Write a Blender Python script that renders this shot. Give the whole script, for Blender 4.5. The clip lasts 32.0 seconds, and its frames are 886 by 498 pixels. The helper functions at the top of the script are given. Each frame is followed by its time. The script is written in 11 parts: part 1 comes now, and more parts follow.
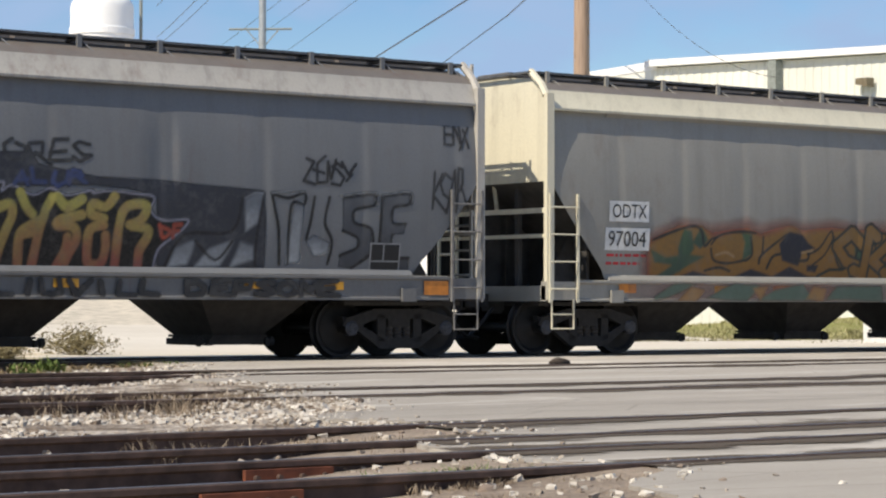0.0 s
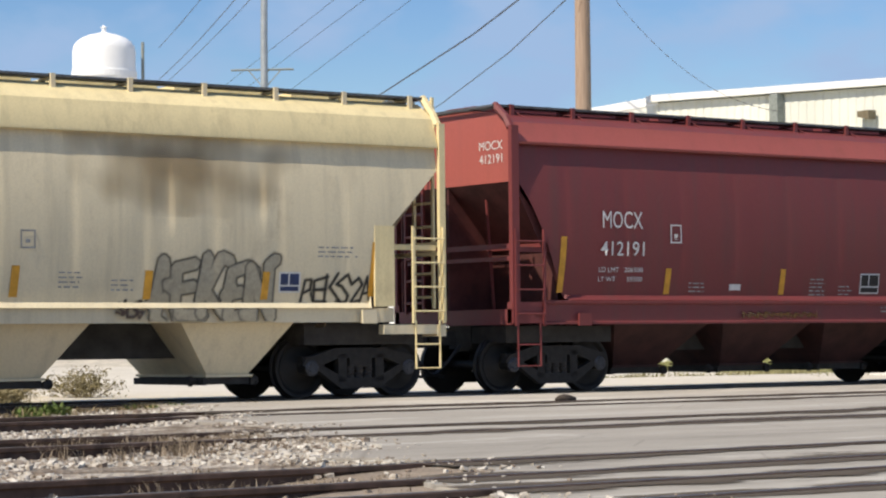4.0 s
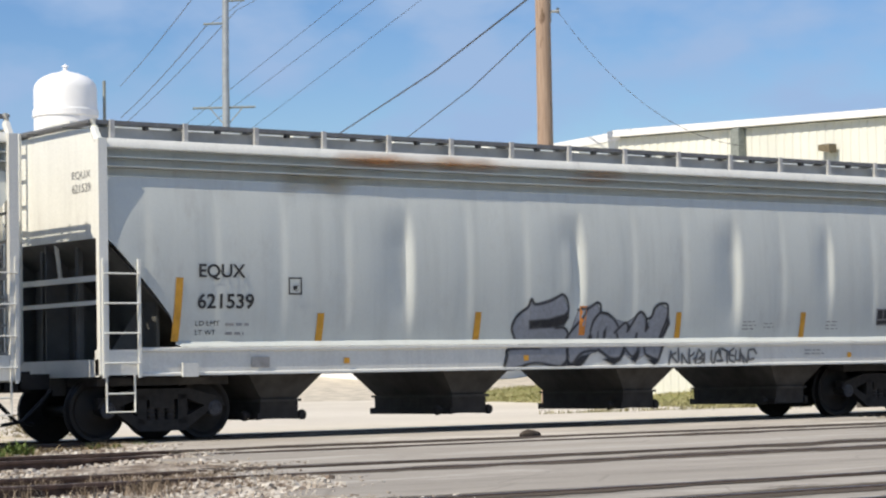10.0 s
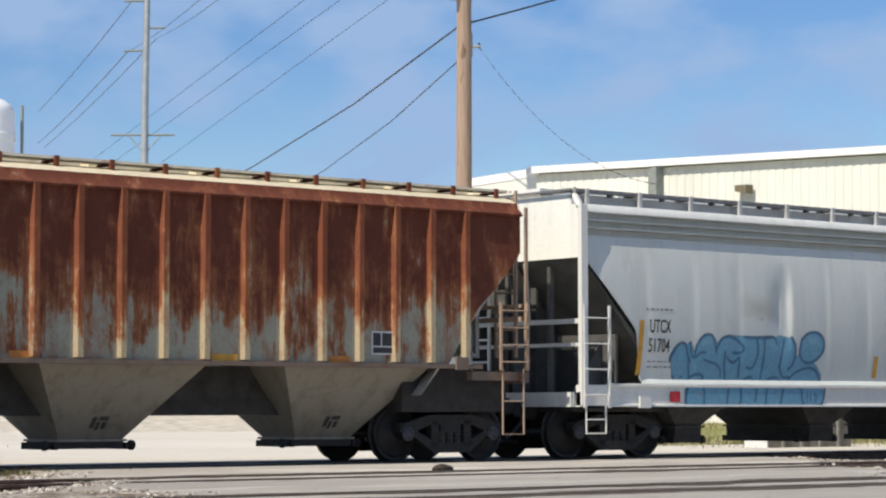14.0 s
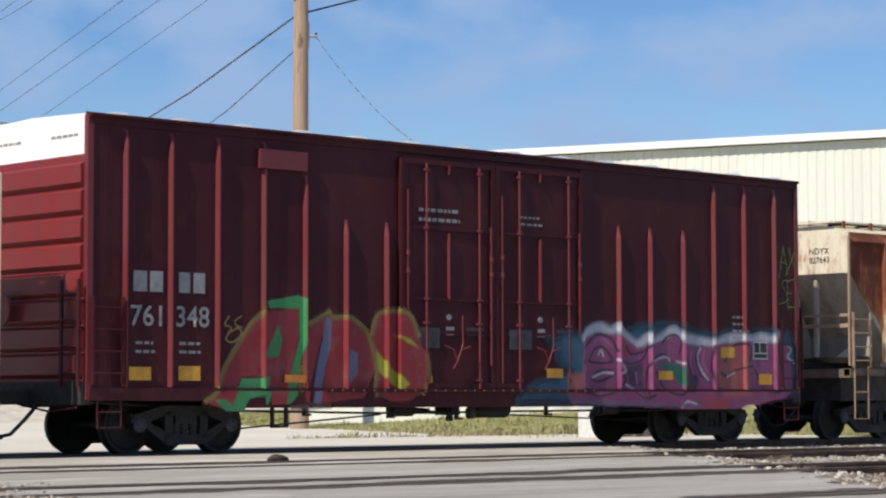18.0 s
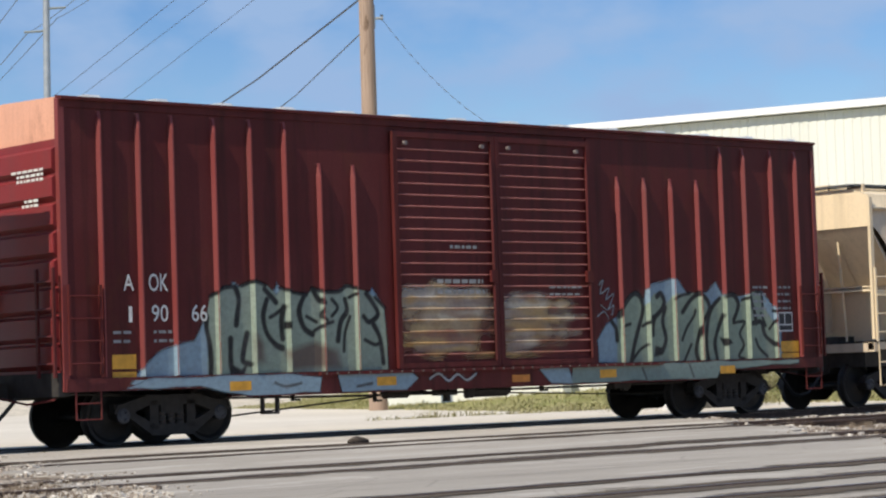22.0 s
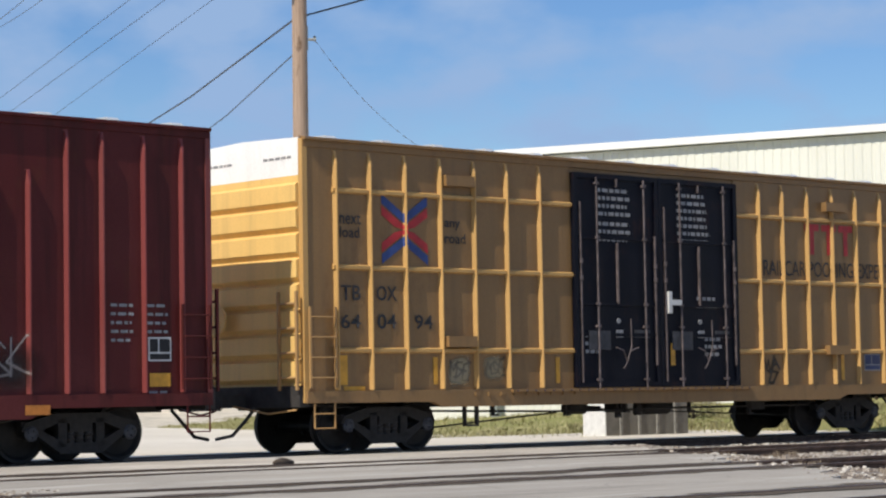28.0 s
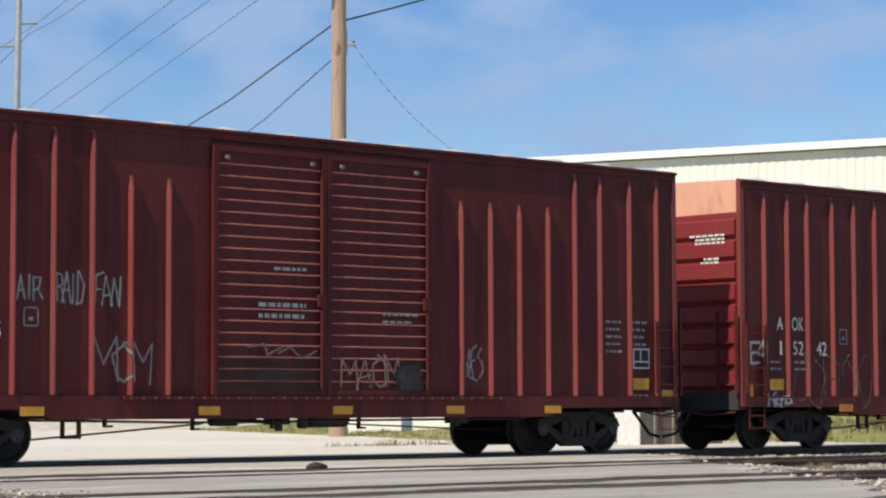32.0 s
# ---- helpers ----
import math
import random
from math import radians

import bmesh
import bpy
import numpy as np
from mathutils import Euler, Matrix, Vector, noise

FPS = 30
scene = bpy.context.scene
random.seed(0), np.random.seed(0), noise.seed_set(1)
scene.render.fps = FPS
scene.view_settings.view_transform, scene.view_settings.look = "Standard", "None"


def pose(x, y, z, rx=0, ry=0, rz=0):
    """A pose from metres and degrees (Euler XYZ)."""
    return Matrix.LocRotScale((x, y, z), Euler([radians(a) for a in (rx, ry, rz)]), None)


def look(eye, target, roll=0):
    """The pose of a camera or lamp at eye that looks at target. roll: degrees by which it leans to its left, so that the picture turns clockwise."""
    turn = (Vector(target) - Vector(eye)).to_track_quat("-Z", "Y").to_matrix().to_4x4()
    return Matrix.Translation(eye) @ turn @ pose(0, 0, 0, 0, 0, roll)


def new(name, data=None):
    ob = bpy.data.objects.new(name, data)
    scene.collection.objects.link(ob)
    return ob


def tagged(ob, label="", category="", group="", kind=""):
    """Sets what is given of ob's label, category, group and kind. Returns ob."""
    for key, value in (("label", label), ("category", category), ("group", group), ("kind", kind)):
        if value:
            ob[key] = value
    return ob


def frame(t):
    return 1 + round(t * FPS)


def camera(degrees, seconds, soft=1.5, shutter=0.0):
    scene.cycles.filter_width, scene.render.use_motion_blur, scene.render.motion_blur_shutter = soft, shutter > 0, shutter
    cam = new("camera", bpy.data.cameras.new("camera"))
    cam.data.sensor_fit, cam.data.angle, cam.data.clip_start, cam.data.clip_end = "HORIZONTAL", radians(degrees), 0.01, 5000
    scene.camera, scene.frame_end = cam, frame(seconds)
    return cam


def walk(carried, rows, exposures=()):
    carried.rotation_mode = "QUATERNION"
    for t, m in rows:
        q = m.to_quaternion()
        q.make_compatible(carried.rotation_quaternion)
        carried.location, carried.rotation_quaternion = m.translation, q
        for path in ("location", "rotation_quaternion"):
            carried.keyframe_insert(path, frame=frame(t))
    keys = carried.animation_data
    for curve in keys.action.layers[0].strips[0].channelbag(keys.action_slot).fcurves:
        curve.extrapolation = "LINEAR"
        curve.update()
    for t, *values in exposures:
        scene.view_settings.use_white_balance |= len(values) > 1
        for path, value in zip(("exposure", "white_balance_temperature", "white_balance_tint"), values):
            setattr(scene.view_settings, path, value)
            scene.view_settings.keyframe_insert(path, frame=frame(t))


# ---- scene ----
SOFT, EXPOSURE = 2.2, 0.0
# ---- camera: hand-held at one spot beside the crossing ----
EYE = (0.0, -30.163, 0.822)


def aim(yaw, tilt, lean):
    return pose(*EYE, 90 + tilt, 0, -yaw) @ pose(0, 0, 0, 0, 0, lean)


VIEW = [
    (0.0, aim(35.889, 1.338, 0.123)),
    (0.5, aim(36.303, 1.669, 0.044)),
    (1.0, aim(36.305, 1.764, -0.099)),
    (1.5, aim(36.308, 1.875, -0.022)),
    (2.0, aim(36.339, 1.977, 0.108)),
    (2.5, aim(36.329, 2.027, 0.185)),
    (3.0, aim(36.032, 2.067, -0.207)),
    (3.5, aim(35.805, 2.140, -0.629)),
    (5.5, aim(35.751, 2.590, -0.492)),
    (6.0, aim(35.665, 2.666, -0.717)),
    (6.5, aim(35.660, 2.735, -0.563)),
    (7.0, aim(35.578, 2.633, -0.636)),
    (7.5, aim(35.632, 2.470, -0.813)),
    (8.0, aim(35.800, 2.586, -1.004)),
    (8.5, aim(36.125, 2.928, -1.026)),
    (9.0, aim(36.545, 3.297, -0.962)),
    (9.5, aim(36.789, 3.335, -1.064)),
    (10.0, aim(36.712, 3.149, -1.120)),
    (10.5, aim(36.624, 3.095, -1.291)),
    (11.0, aim(36.637, 3.247, -1.205)),
    (11.5, aim(36.688, 3.306, -0.788)),
    (12.0, aim(36.855, 3.512, -0.616)),
    (12.5, aim(37.249, 3.643, -0.616)),
    (13.0, aim(37.749, 3.804, -0.447)),
    (13.5, aim(38.212, 3.889, -0.085)),
    (14.0, aim(38.767, 3.944, -0.050)),
    (14.5, aim(39.673, 4.151, -0.402)),
    (16.5, aim(43.414, 4.034, -0.439)),
    (17.0, aim(43.408, 3.835, -0.118)),
    (17.5, aim(43.092, 3.763, -0.100)),
    (18.0, aim(42.797, 3.699, -0.104)),
    (18.5, aim(42.627, 3.720, -0.036)),
    (19.0, aim(42.497, 3.789, -0.068)),
    (19.5, aim(42.365, 3.757, -0.004)),
    (20.0, aim(42.237, 3.676, -0.031)),
    (20.5, aim(41.993, 3.647, -0.114)),
    (21.0, aim(41.576, 3.596, -0.343)),
    (21.5, aim(41.168, 3.534, -1.159)),
    (22.0, aim(40.989, 3.202, -1.944)),
    (22.5, aim(41.345, 3.081, -1.954)),
    (23.0, aim(41.574, 3.109, -1.671)),
    (23.5, aim(41.399, 3.175, -1.822)),
    (24.0, aim(41.282, 3.310, -1.808)),
    (24.5, aim(41.508, 3.390, -1.511)),
    (25.0, aim(41.742, 3.466, -1.463)),
    (25.5, aim(41.721, 3.460, -1.531)),
    (27.5, aim(42.874, 3.591, -1.129)),
    (28.0, aim(42.748, 3.725, -0.994)),
    (28.5, aim(42.571, 3.702, -0.949)),
    (29.0, aim(42.519, 3.686, -0.911)),
    (29.5, aim(42.488, 3.766, -0.831)),
    (30.0, aim(42.435, 3.809, -0.673)),
    (30.5, aim(42.425, 3.802, -0.591)),
    (31.0, aim(42.347, 3.778, -0.417)),
    (31.5, aim(42.179, 3.810, -0.178)),
    (32.0, aim(41.857, 3.888, -0.168)),
]
cam = camera(21.51, 32.0, soft=SOFT)
walk(cam, VIEW, exposures=[(t, EXPOSURE + e, k, 10) for t, e, k in ((0.0, 0.09, 6750), (4.0, 0.06, 6700), (9.0, 0.02, 6600), (14.0, 0.0, 6500), (18.0, -0.05, 6380), (24.0, 0.0, 6480), (28.0, -0.07, 6380), (32.0, 0.0, 6480))])

# how far the train has rolled, second by second
ROLL = [
    (0.0, -0.000), (1.0, 7.013), (2.0, 13.991), (3.0, 20.989), (3.5, 24.495), (5.5, 38.539),
    (6.0, 42.055), (7.0, 49.064), (8.0, 56.090), (9.0, 63.144), (10.0, 70.153), (11.0, 77.195),
    (12.0, 84.248), (13.0, 91.288), (14.0, 98.334), (14.5, 101.840), (16.5, 115.804), (17.0, 119.281),
    (18.0, 126.228), (19.0, 133.207), (20.0, 140.199), (21.0, 147.197), (22.0, 154.260), (23.0, 161.299),
    (24.0, 168.303), (25.0, 175.292), (25.5, 178.788), (27.5, 192.790), (28.0, 196.302), (29.0, 203.307),
    (30.0, 210.307), (31.0, 217.316), (32.0, 224.335),
]

# ---- light: clear day, high sun from the left along the track ----
SUN_FROM = Vector((-0.67, -0.105, 0.735)).normalized()


def make_world():
    world = bpy.data.worlds.new("sky")
    scene.world = world
    world.use_nodes = True
    nt = world.node_tree
    nodes, links = nt.nodes, nt.links
    bg = nodes["Background"]
    sky = nodes.new("ShaderNodeTexSky")
    sky.sky_type = "NISHITA"
    sky.sun_disc = False
    sky.sun_elevation = math.asin(SUN_FROM.z)
    sky.sun_rotation = math.atan2(SUN_FROM.x, SUN_FROM.y)
    sky.air_density, sky.dust_density, sky.ozone_density = 1.0, 0.3, 3.5
    # thin drifting cloud
    tc = nodes.new("ShaderNodeTexCoord")
    mp = nodes.new("ShaderNodeMapping")
    mp.inputs["Scale"].default_value = (6.2, 6.2, 12.5)
    n1 = nodes.new("ShaderNodeTexNoise")
    n1.inputs["Scale"].default_value = 2.3
    n1.inputs["Detail"].default_value = 5.0
    n1.inputs["Roughness"].default_value = 0.5
    ramp = nodes.new("ShaderNodeValToRGB")
    ramp.color_ramp.elements[0].position = 0.40
    ramp.color_ramp.elements[1].position = 0.60
    ramp.color_ramp.elements[1].color = (0.95, 0.95, 0.95, 1)
    mix = nodes.new("ShaderNodeMix")
    mix.data_type = "RGBA"
    mix.inputs[7].default_value = (2.95, 4.3, 6.6, 1)
    links.new(tc.outputs["Generated"], mp.inputs["Vector"])
    links.new(mp.outputs["Vector"], n1.inputs["Vector"])
    links.new(n1.outputs["Fac"], ramp.inputs["Fac"])
    links.new(ramp.outputs["Color"], mix.inputs[0])
    hue = nodes.new("ShaderNodeHueSaturation")
    hue.inputs["Saturation"].default_value = 1.27
    hue.inputs["Hue"].default_value = 0.512
    links.new(sky.outputs["Color"], hue.inputs["Color"])
    links.new(hue.outputs["Color"], mix.inputs[6])
    links.new(mix.outputs[2], bg.inputs["Color"])
    bg.inputs["Strength"].default_value = 0.113


make_world()
sun = new("sun", bpy.data.lights.new("sun", "SUN"))
sun.data.energy, sun.data.angle, sun.data.color = 5.3, radians(0.53), (1.0, 0.91, 0.77)
sun.matrix_world = look(SUN_FROM * 60, (0, 0, 0))

# ---- materials ----
def C(r, g, b):
    """Linear colour from everyday 0 to 255 values."""
    return tuple((c / 255 / 12.92) if c / 255 <= 0.04045 else ((c / 255 + 0.055) / 1.055) ** 2.4 for c in (r, g, b)) + (1.0,)


class Shader:
    """A small helper that strings nodes together."""

    def __init__(self, name):
        self.mat = bpy.data.materials.new(name)
        self.mat.use_nodes = True
        self.nt = self.mat.node_tree
        self.bsdf = self.nt.nodes["Principled BSDF"]
        tc = self.nt.nodes.new("ShaderNodeTexCoord")
        self.coord = tc.outputs["Object"]

    def add(self, kind, **sockets):
        node = self.nt.nodes.new(kind)
        for key, value in sockets.items():
            self.plug(node.inputs[key.replace("_", " ")], value)
        return node

    def plug(self, socket, value):
        if isinstance(value, bpy.types.NodeSocket):
            self.nt.links.new(value, socket)
        else:
            socket.default_value = value

    def noise(self, scale, stretch=(1, 1, 1), detail=4.0, rough=0.55, distort=0.0):
        mp = self.add("ShaderNodeMapping", Vector=self.coord, Scale=stretch)
        return self.add("ShaderNodeTexNoise", Vector=mp.outputs[0], Scale=scale, Detail=detail, Roughness=rough, Distortion=distort).outputs["Fac"]

    def band(self, value, lo, hi, a=0.0, b=1.0):
        node = self.add("ShaderNodeMapRange")
        for key, v in zip(("Value", "From Min", "From Max", "To Min", "To Max"), (value, lo, hi, a, b)):
            self.plug(node.inputs[key], v)
        return node.outputs[0]

    def mix(self, fac, a, b, how="MIX"):
        node = self.nt.nodes.new("ShaderNodeMix")
        node.data_type, node.blend_type = "RGBA", how
        for i, v in ((0, fac), (6, a), (7, b)):
            self.plug(node.inputs[i], v)
        return node.outputs[2]

    def math(self, how, a, b):
        node = self.nt.nodes.new("ShaderNodeMath")
        node.operation = how
        self.plug(node.inputs[0], a)
        self.plug(node.inputs[1], b)
        return node.outputs[0]

    def bump(self, height, strength=0.3, distance=0.02):
        node = self.add("ShaderNodeBump", Height=height, Strength=strength, Distance=distance)
        self.plug(self.bsdf.inputs["Normal"], node.outputs[0])

    def done(self, color, rough=0.6, metal=0.0, spec=0.4):
        self.plug(self.bsdf.inputs["Base Color"], color)
        self.plug(self.bsdf.inputs["Roughness"], rough)
        self.plug(self.bsdf.inputs["Metallic"], metal)
        self.plug(self.bsdf.inputs["Specular IOR Level"], spec)
        return self.mat


def car_paint(name, color, rust=0.15, grime=0.3, fade=0.2, rough=0.5, rust_color=(0.10, 0.035, 0.015, 1), grime_color=(0.07, 0.06, 0.05, 1), spec=0.35, fine_dark=0.35):
    """Weathered car paint: broad fading, rain streaks down the sheets, rust blooms and a fine dusty grain."""
    s = Shader(name)
    broad = s.noise(0.55, (1, 1, 1), 3)
    streak = s.noise(2.6, (1.6, 1.6, 0.10), 6, 0.65)
    fine = s.noise(34.0, (1, 1, 1), 3)
    light = tuple(min(1, c * 1.35 + 0.02) for c in color[:3]) + (1,)
    dark = tuple(c * 0.72 for c in color[:3]) + (1,)
    col = s.mix(s.band(broad, 0.35, 0.7, 0.0, fade), color, light)
    col = s.mix(s.band(streak, 0.48, 0.72, 0.0, grime), col, grime_color)
    col = s.mix(s.band(fine, 0.4, 0.75, 0.0, fine_dark), col, dark)
    bloom = s.math("MULTIPLY", s.band(s.noise(1.7, (1, 1, 0.6), 8, 0.7), 0.52, 0.68), s.band(s.noise(7.0, (1, 1, 0.4), 5, 0.7), 0.42, 0.6))
    col = s.mix(s.math("MULTIPLY", bloom, rust), col, rust_color)
    s.bump(s.math("ADD", fine, s.noise(3.0, (1, 1, 0.4), 3)), 0.12, 0.01)
    return s.done(col, s.band(broad, 0.3, 0.7, rough - 0.08, rough + 0.12), 0.0, spec)


def plain(name, color, rough=0.6, metal=0.0, vary=0.25, scale=8.0):
    s = Shader(name)
    dark = tuple(c * (1 - vary) for c in color[:3]) + (1,)
    light = tuple(min(1, c * (1 + vary)) for c in color[:3]) + (1,)
    n = s.noise(scale, (1, 1, 1), 5, 0.6)
    s.bump(n, 0.15, 0.01)
    return s.done(s.mix(s.band(n, 0.3, 0.7), dark, light), rough, metal)


MAT = {}


def mat(name, maker=None, *args, **kw):
    if name not in MAT:
        MAT[name] = maker(name, *args, **kw)
    return MAT[name]


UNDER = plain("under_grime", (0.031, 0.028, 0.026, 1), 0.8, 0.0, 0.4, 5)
TRUCK = plain("truck_steel", (0.017, 0.0155, 0.015, 1), 0.75, 0.0, 0.5, 9)
TREAD = plain("wheel_steel", (0.019, 0.017, 0.016, 1), 0.6, 0.2, 0.4, 6)
BLACK = plain("black_paint", (0.012, 0.012, 0.013, 1), 0.55)
WHITE = plain("white_paint", (0.60, 0.60, 0.58, 1), 0.6, 0, 0.12)
YELLOW = plain("reflector_yellow", (0.58, 0.29, 0.03, 1), 0.45, 0, 0.2)
ORANGE = plain("reflector_orange", (0.50, 0.18, 0.03, 1), 0.5, 0, 0.25)
GRATE = plain("grating_steel", (0.10, 0.105, 0.11, 1), 0.6, 0.3, 0.4)
RAIL_RUST = plain("rail_rust", (0.085, 0.054, 0.042, 1), 0.75, 0.2, 0.5, 7)
RAIL_TOP = plain("rail_head", (0.16, 0.14, 0.125, 1), 0.4, 0.7, 0.3, 5)
TIMBER = plain("tie_timber", (0.07, 0.055, 0.045, 1), 0.9, 0, 0.45, 6)
GREY_TEXT = plain("faded_print", (0.25, 0.25, 0.25, 1), 0.7)
DARK_TEXT = plain("dark_print", (0.03, 0.03, 0.032, 1), 0.6)
BLUE = plain("blue_print", (0.03, 0.06, 0.20, 1), 0.55)
RED = plain("red_print", (0.42, 0.025, 0.03, 1), 0.55)
STICKER_BLUE = plain("sticker_blue", (0.02, 0.035, 0.10, 1), 0.5)

# ---- mesh tools ----
class Mesh:
    """Gathers faces for one mesh."""

    def __init__(self):
        self.v, self.f = [], []

    def face_loop(self, pts):
        i = len(self.v)
        self.v += [tuple(p) for p in pts]
        self.f.append(tuple(range(i, i + len(pts))))

    def box(self, x0, x1, y0, y1, z0, z1):
        i = len(self.v)
        self.v += [(x, y, z) for z in (z0, z1) for y in (y0, y1) for x in (x0, x1)]
        self.f += [tuple(i + k for k in q) for q in ((0, 2, 3, 1), (4, 5, 7, 6), (0, 1, 5, 4), (2, 6, 7, 3), (1, 3, 7, 5), (0, 4, 6, 2))]
        return self

    def prism(self, outline, a, b, axis="y"):
        """An outline drawn in the plane across the axis, swept from a to b."""
        n, i = len(outline), len(self.v)
        put = {"y": lambda p, w: (p[0], w, p[1]), "x": lambda p, w: (w, p[0], p[1]), "z": lambda p, w: (p[0], p[1], w)}[axis]
        self.v += [put(p, a) for p in outline] + [put(p, b) for p in outline]
        self.f += [tuple(i + k for k in range(n)), tuple(i + n + k for k in reversed(range(n)))]
        self.f += [(i + k, i + n + k, i + n + (k + 1) % n, i + (k + 1) % n) for k in range(n)]
        return self

    def frustum(self, lower, upper):
        """A solid between two rectangles (x0, x1, y0, y1, z)."""
        i = len(self.v)
        for x0, x1, y0, y1, z in (lower, upper):
            self.v += [(x0, y0, z), (x1, y0, z), (x0, y1, z), (x1, y1, z)]
        self.f += [tuple(i + k for k in q) for q in ((0, 2, 3, 1), (4, 5, 7, 6), (0, 1, 5, 4), (2, 6, 7, 3), (1, 3, 7, 5), (0, 4, 6, 2))]
        return self

    def tube(self, pts, r, n=6, r_end=None):
        pts = [Vector(p) for p in pts]
        rings = []
        for k, p in enumerate(pts):
            d = (pts[min(k + 1, len(pts) - 1)] - pts[max(k - 1, 0)]).normalized()
            side = d.cross(Vector((0, 0, 1)) if abs(d.z) < 0.9 else Vector((0, 1, 0))).normalized()
            up = side.cross(d)
            rr = r if r_end is None else r + (r_end - r) * k / (len(pts) - 1)
            rings.append(len(self.v))
            self.v += [tuple(p + rr * (math.cos(a) * side + math.sin(a) * up)) for a in (2 * math.pi * j / n for j in range(n))]
        for a, b in zip(rings, rings[1:]):
            self.f += [(a + j, a + (j + 1) % n, b + (j + 1) % n, b + j) for j in range(n)]
        self.f += [tuple(reversed(range(rings[0], rings[0] + n))), tuple(range(rings[-1], rings[-1] + n))]
        return self

    def lathe(self, profile, n=24, axis="y", at=(0, 0, 0)):
        """A profile of (radius, distance along the axis), turned round the axis."""
        i, m = len(self.v), len(profile)
        for r, w in profile:
            for j in range(n):
                a = 2 * math.pi * j / n
                c, s = r * math.cos(a), r * math.sin(a)
                p = (c, w, s) if axis == "y" else (c, s, w) if axis == "z" else (w, c, s)
                self.v.append((p[0] + at[0], p[1] + at[1], p[2] + at[2]))
        for k in range(m - 1):
            self.f += [(i + k * n + j, i + k * n + (j + 1) % n, i + (k + 1) * n + (j + 1) % n, i + (k + 1) * n + j) for j in range(n)]
        self.f += [tuple(i + j for j in reversed(range(n))), tuple(i + (m - 1) * n + j for j in range(n))]
        return self

    def sheet(self, fn, us, ws):
        i, n = len(self.v), len(ws)
        self.v += [tuple(fn(u, w)) for u in us for w in ws]
        self.f += [(i + a * n + b, i + (a + 1) * n + b, i + (a + 1) * n + b + 1, i + a * n + b + 1) for a in range(len(us) - 1) for b in range(n - 1)]
        return self


def as_mesh(name, m, material, smooth=None):
    data = bpy.data.meshes.new(name)
    data.from_pydata(m.v, [], m.f)
    bm = bmesh.new()
    bm.from_mesh(data)
    bmesh.ops.remove_doubles(bm, verts=bm.verts, dist=0.0004)
    bmesh.ops.recalc_face_normals(bm, faces=bm.faces)
    bm.to_mesh(data)
    bm.free()
    if smooth is not None:
        data.polygons.foreach_set("use_smooth", [True] * len(data.polygons))
        data.set_sharp_from_angle(angle=radians(smooth))
    data.materials.append(material)
    return data


def part(name, m, material, parent, label="", smooth=None, at=None):
    ob = new(name, m if isinstance(m, bpy.types.Mesh) else as_mesh(name, m, material, smooth))
    ob.parent = parent
    if at is not None:
        ob.location = at
    if label:
        tagged(ob, label)
    return ob


def thing(name, m, material, label, category, group="", kind="", smooth=None):
    ob = new(name, as_mesh(name, m, material, smooth))
    return tagged(ob, label, category, group, kind)


def base(name, label, category, group="", at=(0, 0, 0)):
    ob = new(name)
    ob.location = at
    ob.empty_display_size = 0.3
    return tagged(ob, label, category, group)


def steps(a, b, d):
    n = max(1, round((b - a) / d))
    return [a + (b - a) * k / n for k in range(n + 1)]

# ---- ground, tracks and crossing ----
def ground_material():
    s = Shader("dry_ground")
    n1, n2, n3 = s.noise(0.06, detail=6), s.noise(1.4, detail=6, rough=0.65), s.noise(22.0, detail=4, rough=0.7)
    col = s.mix(s.band(n1, 0.35, 0.65), (0.53, 0.485, 0.41, 1), (0.63, 0.585, 0.505, 1))
    col = s.mix(s.band(n2, 0.35, 0.7, 0, 0.4), col, (0.44, 0.385, 0.30, 1))
    col = s.mix(s.band(n3, 0.45, 0.75, 0, 0.5), col, (0.66, 0.62, 0.54, 1))
    s.bump(n3, 0.5, 0.02)
    return s.done(col, 0.95, 0, 0.1)


